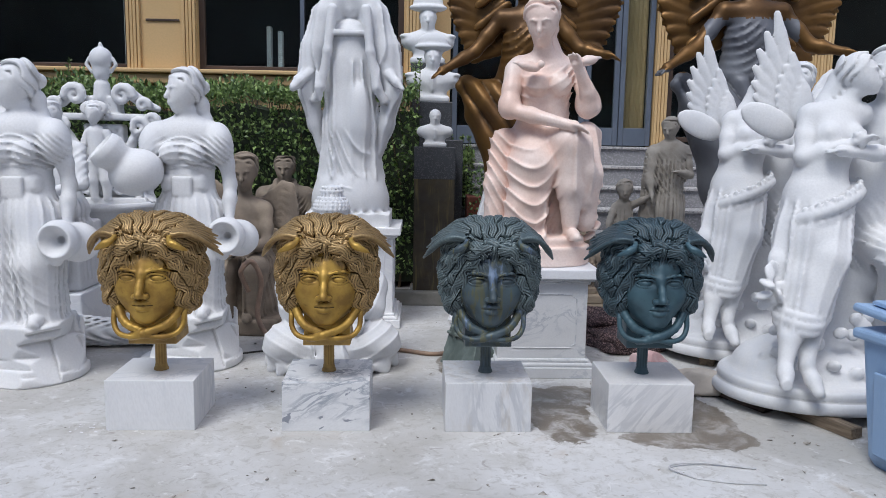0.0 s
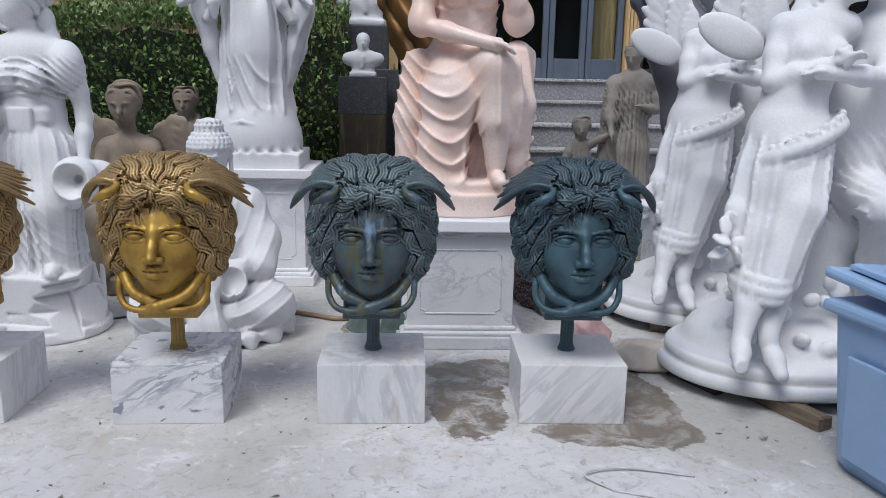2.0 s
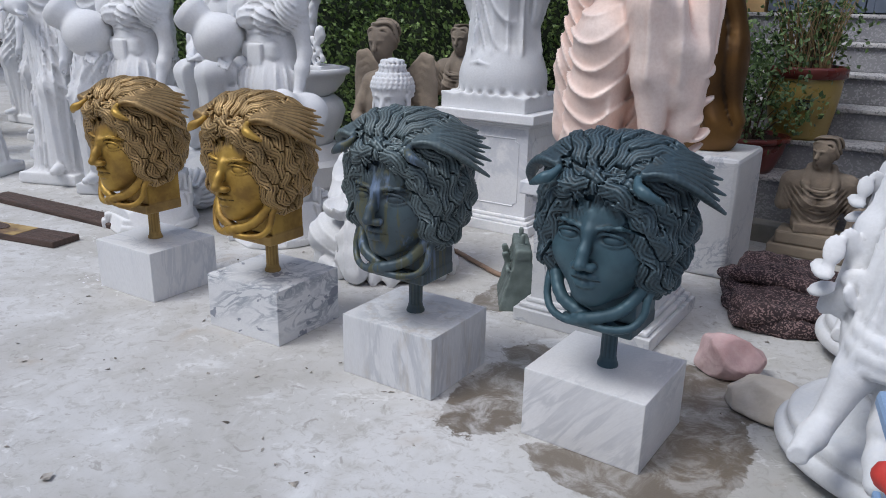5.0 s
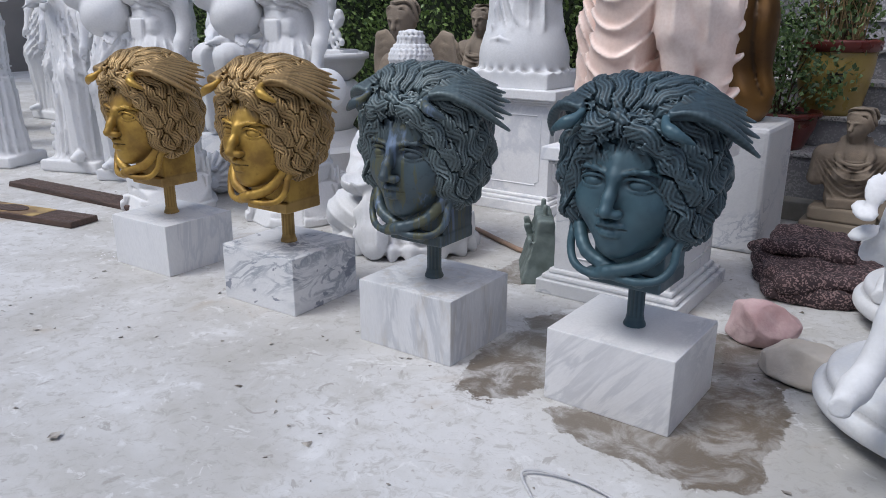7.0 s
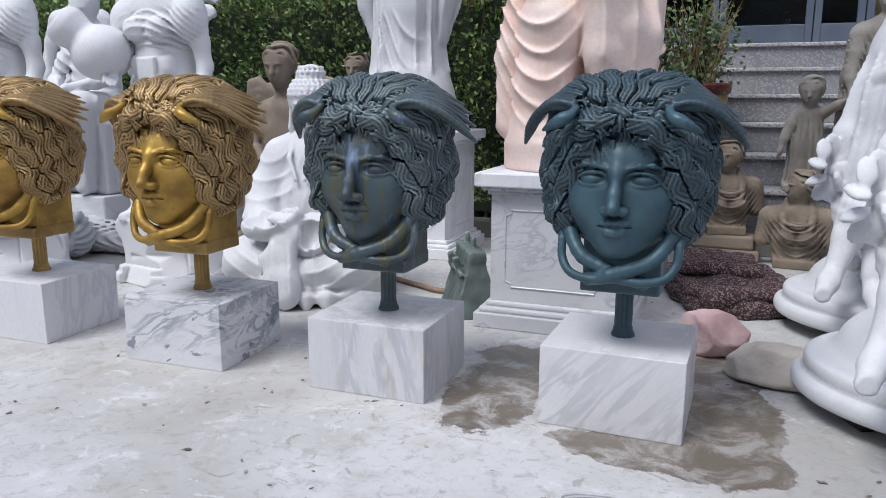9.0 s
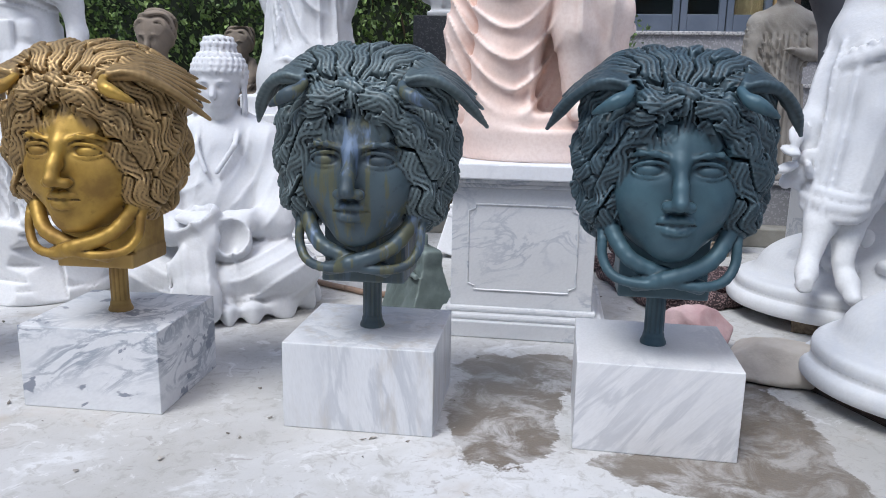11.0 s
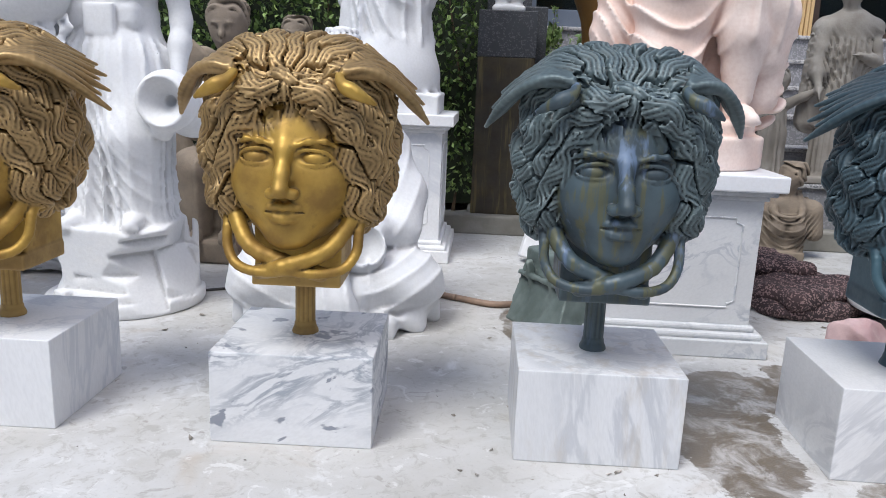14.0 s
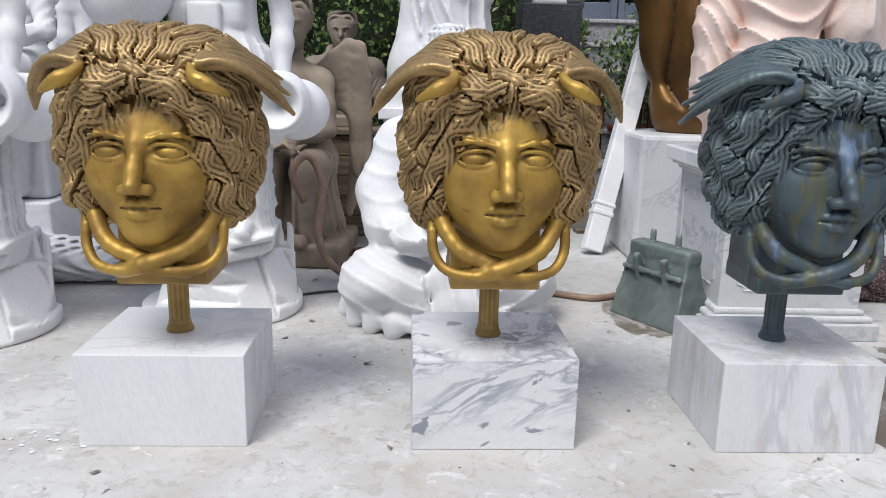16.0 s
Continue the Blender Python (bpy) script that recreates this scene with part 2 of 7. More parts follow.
def shaded_patina(name, face, face_dark, hair, hollow_shade, hair_edge, metal, rough, streaks=None):
    """Cast metal: rubbed bare on the smooth skin, dark in the hair; shade painted into the hollows, crests lightened.
    """
    m = bpy.data.materials.new(name)
    m.use_nodes = True
    nt = m.node_tree
    bs = nt.nodes["Principled BSDF"]
    co = coords(nt)
    at = nt.nodes.new("ShaderNodeAttribute")
    at.attribute_name = "polish"
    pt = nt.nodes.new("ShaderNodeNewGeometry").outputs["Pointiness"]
    big = noise_tex(nt, co, 9.0, 5.0)
    fine = noise_tex(nt, co, 120.0, 3.0)
    skin = blend(nt, ramp(nt, big, 0.35, 0.68), face, face_dark)
    # shade round eyes, lips and nose is put into the colour
    skin = blend(nt, ramp(nt, pt, 0.45, 0.501, 0.85, 0.0), skin, hollow_shade)
    skin = blend(nt, ramp(nt, noise_tex(nt, co, 38.0, 4.0), 0.58, 0.72, 0.0, 0.6), skin, face_dark)
    if streaks:
        drip = noise_tex(nt, coords(nt, (1, 1, 0.10)), 34.0, 4.0, 0.65)
        skin = blend(nt, ramp(nt, drip, 0.50, 0.60, 0.0, streaks[0]), skin, streaks[1])
        skin = blend(nt, ramp(nt, noise_tex(nt, coords(nt, (1, 1, 0.13)), 26.0, 4.0), 0.56, 0.66, 0.0, streaks[0]), skin, streaks[2])
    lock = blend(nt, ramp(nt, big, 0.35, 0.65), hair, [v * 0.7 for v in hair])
    # painted shade between the strands, then paler crests
    lock = blend(nt, ramp(nt, pt, 0.44, 0.515, 0.97, 0.0), lock, hollow_shade)
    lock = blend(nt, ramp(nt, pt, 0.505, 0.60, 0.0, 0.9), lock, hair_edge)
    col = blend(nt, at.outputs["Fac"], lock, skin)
    nt.links.new(col, bs.inputs["Base Color"])
    bs.inputs["Metallic"].default_value = metal
    nt.links.new(ramp(nt, calc(nt, "ADD", big, calc(nt, "MULTIPLY", fine, 0.4)), 0.4, 0.9, *rough), bs.inputs["Roughness"])
    bp = nt.nodes.new("ShaderNodeBump")
    bp.inputs["Strength"].default_value = 0.12
    bp.inputs["Distance"].default_value = 0.002
    nt.links.new(calc(nt, "ADD", fine, big), bp.inputs["Height"])
    nt.links.new(bp.outputs["Normal"], bs.inputs["Normal"])
    return m


GOLD = shaded_patina("gilded_bronze", (0.46, 0.29, 0.060), (0.25, 0.145, 0.035), (0.37, 0.245, 0.105), (0.035, 0.020, 0.009), (0.60, 0.43, 0.21), 0.5, (0.4, 0.6))
VERDIGRIS = shaded_patina("streaked_green_bronze", (0.062, 0.092, 0.108), (0.037, 0.055, 0.068), (0.092, 0.128, 0.136), (0.006, 0.009, 0.011), (0.27, 0.335, 0.345), 0.15, (0.38, 0.60), (0.75, (0.10, 0.10, 0.045), (0.13, 0.19, 0.30)))
BLUE_BRONZE = shaded_patina("blue_green_bronze", (0.056, 0.114, 0.142), (0.036, 0.075, 0.098), (0.044, 0.076, 0.094), (0.004, 0.007, 0.009), (0.15, 0.22, 0.255), 0.2, (0.38, 0.58))


def concrete():
    """Pale poured slab with trowel clouds, grit, cracks and the wet patch by the plinths."""
    m = bpy.data.materials.new("pale_concrete")
    m.use_nodes = True
    nt = m.node_tree
    bs = nt.nodes["Principled BSDF"]
    co = coords(nt, vary=False)
    cloud = noise_tex(nt, co, 1.1, 6.0, 0.6, 0.6)
    mid = noise_tex(nt, co, 5.0, 6.0, 0.65, 0.5)
    grit = noise_tex(nt, co, 160.0, 3.0)
    col = blend(nt, ramp(nt, cloud, 0.32, 0.68), (0.42, 0.41, 0.39), (0.58, 0.58, 0.58))
    col = blend(nt, ramp(nt, mid, 0.48, 0.72, 0.0, 0.55), col, (0.40, 0.385, 0.355))
    col = blend(nt, ramp(nt, mid, 0.30, 0.43, 0.75, 0.0), col, (0.66, 0.665, 0.67))
    col = blend(nt, ramp(nt, noise_tex(nt, co, 2.6, 5.0, 0.6, 0.8), 0.60, 0.72, 0.0, 0.5), col, (0.40, 0.33, 0.26))
    col = blend(nt, ramp(nt, noise_tex(nt, co, 24.0, 6.0, 0.75, 0.8), 0.50, 0.64, 0.0, 0.55), col, (0.33, 0.315, 0.29))
    col = blend(nt, ramp(nt, noise_tex(nt, co, 9.0, 5.0, 0.7, 1.5), 0.60, 0.66, 0.0, 0.6), col, (0.66, 0.66, 0.655))
    col = blend(nt, ramp(nt, grit, 0.62, 0.75, 0.0, 0.45), col, (0.22, 0.21, 0.20))
    col = blend(nt, ramp(nt, noise_tex(nt, co, 13.0, 5.0, 0.6, 0.6), 0.64, 0.68, 0.0, 0.6), col, (0.28, 0.26, 0.24))
    sep = nt.nodes.new("ShaderNodeSeparateXYZ")
    nt.links.new(co, sep.inputs[0])
    wob = calc(nt, "MULTIPLY", calc(nt, "SUBTRACT", noise_tex(nt, co, 7.5, 6.0, 0.7, 0.5), 0.5), 1.15)
    wet = None
    for cx, cy, rx, ry in STAINS:
        dx = calc(nt, "DIVIDE", calc(nt, "SUBTRACT", sep.outputs[0], cx), rx)
        dy = calc(nt, "DIVIDE", calc(nt, "SUBTRACT", sep.outputs[1], cy), ry)
        d = calc(nt, "SQRT", calc(nt, "ADD", calc(nt, "MULTIPLY", dx, dx), calc(nt, "MULTIPLY", dy, dy)))
        d = calc(nt, "ADD", d, wob)
        wet = d if wet is None else calc(nt, "MINIMUM", wet, d)
    inside = ramp(nt, wet, 0.93, 1.0, 1.0, 0.0)
    damp = ramp(nt, noise_tex(nt, co, 9.0, 6.0, 0.7, 0.8), 0.36, 0.58, 0.35, 1.0)
    fac = calc(nt, "MULTIPLY", inside, damp)
    col = blend(nt, fac, col, (0.165, 0.140, 0.112))
    nt.links.new(col, bs.inputs["Base Color"])
    dry = ramp(nt, mid, 0.3, 0.7, 0.55, 0.85)
    mixr = nt.nodes.new("ShaderNodeMix")
    nt.links.new(fac, mixr.inputs[0])
    nt.links.new(dry, mixr.inputs[2])
    mixr.inputs[3].default_value = 0.30
    nt.links.new(mixr.outputs[0], bs.inputs["Roughness"])
    bp = nt.nodes.new("ShaderNodeBump")
    bp.inputs["Strength"].default_value = 0.25
    bp.inputs["Distance"].default_value = 0.004
    nt.links.new(calc(nt, "ADD", calc(nt, "MULTIPLY", grit, 0.5), mid), bp.inputs["Height"])
    nt.links.new(bp.outputs["Normal"], bs.inputs["Normal"])
    return m


STAINS = ((1.24, 3.42, 0.15, 0.33), (1.84, 3.16, 0.17, 0.13), (1.64, 3.16, 0.20, 0.10), (1.86, 3.36, 0.15, 0.36), (1.38, 3.70, 0.33, 0.13), (1.75, 3.80, 0.30, 0.18), (0.83, 4.20, 0.12, 0.22))
CONCRETE = concrete()


def leaf_material(name, light, dark):
    m = bpy.data.materials.new(name)
    m.use_nodes = True
    nt = m.node_tree
    bs = nt.nodes["Principled BSDF"]
    rnd = nt.nodes.new("ShaderNodeNewGeometry").outputs["Random Per Island"]
    nt.links.new(blend(nt, rnd, dark, light), bs.inputs["Base Color"])
    bs.inputs["Roughness"].default_value = 0.45
    return m


LEAF = leaf_material("privet_leaf", (0.30, 0.42, 0.14), (0.045, 0.09, 0.032))
POT_LEAF = leaf_material("pot_shrub_leaf", (0.19, 0.29, 0.10), (0.04, 0.08, 0.03))


def glass_material():
    m = bpy.data.materials.new("window_glass")
    m.use_nodes = True
    bs = m.node_tree.nodes["Principled BSDF"]
    bs.inputs["Base Color"].default_value = (0.75, 0.85, 0.85, 1)
    bs.inputs["Roughness"].default_value = 0.02
    bs.inputs["Transmission Weight"].default_value = 1.0
    bs.inputs["IOR"].default_value = 1.45
    return m


GLASS = glass_material()


# ---- building blocks ----
def part(name, bm, mat, parent=None, label="", m=None, smooth=False):
    me = bpy.data.meshes.new(name)
    bm.to_mesh(me)
    bm.free()
    me.materials.append(mat)
    if smooth:
        me.shade_smooth()
    ob = new(name, me)
    if m is not None:
        ob.matrix_basis = m
    if parent is not None:
        ob.parent = parent
    if label:
        ob["label"] = label
    return ob


def base(name, x, y, z=0.0, rz=0.0):
    ob = new(name)
    ob.empty_display_size = 0.1
    ob.matrix_basis = pose(x, y, z, 0, 0, rz)
    return ob


def add_box(bm, lo, hi, bevel=0.0, m=None):
    """A box between two corners, its edges rounded by bevel."""
    r = bmesh.ops.create_cube(bm, size=1.0)
    vs = r["verts"]
    c = [(a + b) / 2 for a, b in zip(lo, hi)]
    s = [b - a for a, b in zip(lo, hi)]
    for v in vs:
        v.co = Vector([c[i] + v.co[i] * s[i] for i in range(3)])
    if bevel:
        es = list({e for v in vs for e in v.link_edges})
        out = bmesh.ops.bevel(bm, geom=es, offset=bevel, segments=2, affect="EDGES", profile=0.5)
        vs = list({v for f in out["faces"] for v in f.verts} | {v for v in vs if v.is_valid})
    if m is not None:
        bmesh.ops.transform(bm, matrix=m, verts=vs)
    return vs


def box_bm(lo, hi, bevel=0.003):
    bm = bmesh.new()
    add_box(bm, lo, hi, bevel)
    return bm


def lathe_bm(profile, n=40, flutes=None):
    """Turns (radius, height) pairs round the z axis; closed at both ends."""
    bm = bmesh.new()
    rings = []
    for r, z in profile:
        ring = []
        for i in range(n):
            a = 2 * math.pi * i / n
            k = r if flutes is None else r * flutes(a, z)
            ring.append(bm.verts.new((k * math.cos(a), k * math.sin(a), z)))
        rings.append(ring)
    for a, b in zip(rings, rings[1:]):
        for i in range(n):
            bm.faces.new((a[i], a[(i + 1) % n], b[(i + 1) % n], b[i]))
    bm.faces.new(list(reversed(rings[0])))
    bm.faces.new(rings[-1])
    return bm


def tube_bm(points, radius, n=8, bm=None):
    """A tube along points; radius a number or one for each point."""
    bm = bm or bmesh.new()
    pts = [Vector(p) for p in points]
    rs = [radius] * len(pts) if isinstance(radius, (int, float)) else radius
    rings = []
    up = Vector((0.13, 0.21, 1)).normalized()
    for i, p in enumerate(pts):
        d = (pts[min(i + 1, len(pts) - 1)] - pts[max(i - 1, 0)]).normalized()
        s = d.cross(up)
        s = s.normalized() if s.length > 1e-4 else Vector((1, 0, 0))
        u = s.cross(d)
        rings.append([bm.verts.new(p + rs[i] * (math.cos(2 * math.pi * k / n) * s + math.sin(2 * math.pi * k / n) * u)) for k in range(n)])
    for a, b in zip(rings, rings[1:]):
        for k in range(n):
            bm.faces.new((a[k], a[(k + 1) % n], b[(k + 1) % n], b[k]))
    bm.faces.new(list(reversed(rings[0])))
    bm.faces.new(rings[-1])
    return bm


def curve(points, n=24):
    """Catmull-Rom through points."""
    p = [Vector(q) for q in points]
    p = [2 * p[0] - p[1]] + p + [2 * p[-1] - p[-2]]
    out = []
    seg = len(p) - 3
    for i in range(n + 1):
        s = min(i / n * seg, seg - 1e-6)
        k = int(s)
        t = s - k
        a, b, c, d = p[k:k + 4]
        out.append(0.5 * ((2 * b) + (c - a) * t + (2 * a - 5 * b + 4 * c - d) * t * t + (3 * b - a - 3 * c + d) * t ** 3))
    return out


def smooth01(x, a, b):
    t = np.clip((x - a) / (b - a), 0, 1)
    return t * t * (3 - 2 * t)


class Clay:
    """A lump of clay on a grid: shapes are blended into a distance field, then skinned as one closed mesh."""

    def __init__(self, lo, hi, h):
        self.lo, self.h = np.array(lo, float), h
        self.ax = [np.arange(l, u + h, h, dtype=np.float32) for l, u in zip(lo, hi)]
        self.F = np.full([len(a) for a in self.ax], 0.5, np.float32)

    def cut(self, lo, hi):
        sl, g = [], []
        for a, l, u in zip(self.ax, lo, hi):
            i, j = np.searchsorted(a, l), np.searchsorted(a, u)
            sl.append(slice(i, j))
            g.append(a[i:j])
        return tuple(sl), (g[0][:, None, None], g[1][None, :, None], g[2][None, None, :])

    def add(self, sl, d, k, sub=False):
        a = self.F[sl]
        if a.size == 0:
            return
        if sub:
            d = -d
            h = np.maximum(k - np.abs(a - d), 0) / max(k, 1e-6)
            self.F[sl] = np.maximum(a, d) + h * h * k / 4
        else:
            h = np.maximum(k - np.abs(a - d), 0) / max(k, 1e-6)
            self.F[sl] = np.minimum(a, d) - h * h * k / 4

    def ball(self, c, r, k=0.02, rot=None, sub=False):
        """An ellipsoid with half-axes r, turned by rot (degrees)."""
        r = (r, r, r) if isinstance(r, (int, float)) else r
        R = max(r) + k + 3 * self.h
        sl, (x, y, z) = self.cut([v - R for v in c], [v + R for v in c])
        x, y, z = x - c[0], y - c[1], z - c[2]
        if rot:
            m = np.array(Euler([radians(a) for a in rot]).to_matrix()).T
            x, y, z = (m[i][0] * x + m[i][1] * y + m[i][2] * z for i in range(3))
        q = np.sqrt((x / r[0]) ** 2 + (y / r[1]) ** 2 + (z / r[2]) ** 2) + 1e-6
        q2 = np.sqrt((x / r[0] ** 2) ** 2 + (y / r[1] ** 2) ** 2 + (z / r[2] ** 2) ** 2) + 1e-6
        self.add(sl, q * (q - 1) / q2, k, sub)
        return self

    def cap(self, a, b, ra, rb=None, k=0.02, flat=None, sub=False):
        """A tapered rod from a to b. flat: (x, y, z) stretch of the section."""
        rb = ra if rb is None else rb
        f = np.array(flat if flat else (1, 1, 1), float)
        R = max(ra, rb) * max(f) + k + 3 * self.h
        sl, (x, y, z) = self.cut([min(p, q) - R for p, q in zip(a, b)], [max(p, q) + R for p, q in zip(a, b)])
        A, B = np.array(a) / f, np.array(b) / f
        ba = B - A
        px, py, pz = x / f[0] - A[0], y / f[1] - A[1], z / f[2] - A[2]
        t = np.clip((px * ba[0] + py * ba[1] + pz * ba[2]) / max(ba @ ba, 1e-9), 0, 1)
        d = np.sqrt((px - t * ba[0]) ** 2 + (py - t * ba[1]) ** 2 + (pz - t * ba[2]) ** 2) - (ra + (rb - ra) * t)
        self.add(sl, d * min(f), k, sub)
        return self

    def chain(self, pts, rs, k=0.015, flat=None, sub=False):
        rs = [rs] * len(pts) if isinstance(rs, (int, float)) else rs
        for i in range(len(pts) - 1):
            self.cap(pts[i], pts[i + 1], rs[i], rs[i + 1], k, flat, sub)
        return self

    def block(self, c, half, r=0.01, k=0.01, rz=0.0, sub=False, rx=0.0):
        R = sum(half) + r + k + 2 * self.h
        sl, (x, y, z) = self.cut([v - R for v in c], [v + R for v in c])
        x, y, z = x - c[0], y - c[1], z - c[2]
        if rz:
            s, o = math.sin(radians(rz)), math.cos(radians(rz))
            x, y = o * x + s * y, -s * x + o * y
        if rx:
            s, o = math.sin(radians(rx)), math.cos(radians(rx))
            y, z = o * y + s * z, -s * y + o * z
        q = [np.abs(v) - (hh - r) for v, hh in zip((x, y, z), half)]
        d = np.sqrt(sum(np.maximum(v, 0) ** 2 for v in q)) + np.minimum(np.maximum(np.maximum(q[0], q[1]), q[2]), 0) - r
        self.add(sl, d, k, sub)
        return self

    def disc(self, c, r, half, rx=1.0, ry=1.0, round_=0.01, k=0.01):
        """A flat round slab, radius r, stretched by rx and ry."""
        R = r * max(rx, ry) + 0.05
        sl, (x, y, z) = self.cut([c[0] - R, c[1] - R, c[2] - half - 0.05], [c[0] + R, c[1] + R, c[2] + half + 0.05])
        rad = np.sqrt(((x - c[0]) / rx) ** 2 + ((y - c[1]) / ry) ** 2) - (r - round_)
        zz = np.abs(z - c[2]) - (half - round_)
        d = np.sqrt(np.maximum(rad, 0) ** 2 + np.maximum(zz, 0) ** 2) + np.minimum(np.maximum(rad, zz), 0) - round_
        self.add(sl, d.astype(np.float32), k)
        return self

    def press(self, lo, hi, fn, fade=0.06):
        """Raises or sinks the skin by fn(x, y, z) inside a box, fading out at its faces."""
        sl, g = self.cut(lo, hi)
        w = 1.0
        for v, l, u in zip(g, lo, hi):
            w = w * smooth01(v, l, l + fade) * (1 - smooth01(v, u - fade, u))
        f = self.F[sl]
        near = np.abs(f) < 0.06
        self.F[sl] = np.where(near, f - w * fn(*g), f)
        return self

    def skin(self):
        """Surface nets: vertices and quads of the zero level."""
        F, h = self.F, self.h
        F[0], F[-1], F[:, 0], F[:, -1], F[:, :, 0], F[:, :, -1] = (0.5,) * 6
        s = F < 0
        n = np.zeros([v - 1 for v in F.shape], np.int8)
        corners = [(i, j, k) for i in (0, 1) for j in (0, 1) for k in (0, 1)]
        for i, j, k in corners:
            n += s[i:F.shape[0] - 1 + i, j:F.shape[1] - 1 + j, k:F.shape[2] - 1 + k]
        cells = np.argwhere((n > 0) & (n < 8))
        val = np.stack([F[cells[:, 0] + i, cells[:, 1] + j, cells[:, 2] + k] for i, j, k in corners], 1)
        acc, cnt = np.zeros((len(cells), 3)), np.zeros(len(cells))
        for a in range(8):
            for b in range(a + 1, 8):
                ca, cb = np.array(corners[a]), np.array(corners[b])
                if np.abs(ca - cb).sum() != 1:
                    continue
                hit = (val[:, a] < 0) != (val[:, b] < 0)
                t = val[:, a] / np.where(hit, val[:, a] - val[:, b], 1)
                acc += np.where(hit[:, None], ca + t[:, None] * (cb - ca), 0)
                cnt += hit
        verts = (cells + acc / cnt[:, None]) * h + self.lo
        index = np.full(n.shape, -1, np.int32)
        index[tuple(cells.T)] = np.arange(len(cells))
        quads = []
        for ax in range(3):
            u, v = (ax + 1) % 3, (ax + 2) % 3
            lo = [slice(None)] * 3
            hi = [slice(None)] * 3
            lo[ax], hi[ax] = slice(0, -1), slice(1, None)
            e = np.argwhere(s[tuple(lo)] != s[tuple(hi)])
            e = e[(e[:, u] > 0) & (e[:, v] > 0) & (e[:, u] < F.shape[u] - 1) & (e[:, v] < F.shape[v] - 1)]
            du, dv = np.eye(3, dtype=int)[u], np.eye(3, dtype=int)[v]
            q = np.stack([index[tuple((e - a * du - b * dv).T)] for a, b in ((1, 1), (0, 1), (0, 0), (1, 0))], 1)
            flip = ~s[tuple(e.T)]
            q[flip] = q[flip][:, ::-1]
            quads.append(q)
        return verts, np.concatenate(quads), cells

    def mesh(self, name, mat, polish=None):
        verts, quads, cells = self.skin()
        me = bpy.data.meshes.new(name)
        me.from_pydata(verts.tolist(), [], quads.tolist())
        me.materials.append(mat)
        me.shade_smooth()
        if polish is not None:
            at = me.attributes.new("polish", "FLOAT", "POINT")
            at.data.foreach_set("value", polish[tuple(cells.T)].astype(np.float32))
        return me


def ridge(p):
    """Narrow soft crests over broad valleys."""
    w = 1 - np.abs(np.sin(p / 2))
    return 1.5 * w * w - 0.42


def folds(cx, cy, n, amp, twist=0.0, wob=0.5, seed=0.0, lean=(0.0, 0.0, 0.0)):
    """Upright folds round an axis, uneven in width and depth."""
    def fn(x, y, z):
        a = np.arctan2(y - cy - lean[1] * (z - lean[2]), x - cx - lean[0] * (z - lean[2]))
        p = n * a + twist * z + wob * np.sin(7 * z + 3 * a + seed) + 1.3 * np.sin(2.3 * a + seed) + 0.7 * np.sin(5.1 * a - seed + 1.5 * z)
        deep = 0.65 + 0.35 * np.sin(3.7 * a + 4 * z + seed)
        return amp * 1.5 * deep * ridge(p)
    return fn


def swags(cx, cz, freq, amp, sag=2.5, tilt=0.0, seed=0.0):
    """Hanging folds that sag between two points of support."""
    def fn(x, y, z):
        u = x - cx
        p = freq * (z - cz - sag * u ** 2 + tilt * u) * (1 + 0.9 * np.abs(u)) + 0.8 * np.sin(9 * x + 5 * z + seed) + 0.5 * np.sin(8 * y)
        deep = 0.6 + 0.4 * np.sin(11 * u + 6 * z + seed)
        return amp * 1.5 * deep * ridge(p)
    return fn


def locks(freq, amp, cx=0.0, cy=0.0, cz=0.0, wave=14.0, seed=0.0):
    """Wavy strands of hair round a head."""
    def fn(x, y, z):
        r = np.sqrt((x - cx) ** 2 + (y - cy) ** 2) + 0.5 * np.abs(z - cz)
        a = np.arctan2(x - cx, z - cz)
        return amp * np.sin(freq * r + 2.2 * np.sin(a * wave * 0.5 + seed + 20 * (y - cy)))
    return fn


# ---- ground and building ----
def ground():
    bm = bmesh.new()
    for x0, x1, y0, y1 in ((-400, 400, -400, 400),):
        vs = [bm.verts.new(p) for p in ((x0, y0, 0), (x1, y0, 0), (x1, y1, 0), (x0, y1, 0))]
        bm.faces.new(vs)
    tagged(part("ground", bm, CONCRETE), "pale poured concrete yard with wet patches and dust", "ground", kind="structure")


ground()

WALL_Y, PORCH_Y = 7.6, 8.0
WIN_Z, TOP = 1.84, 4.6


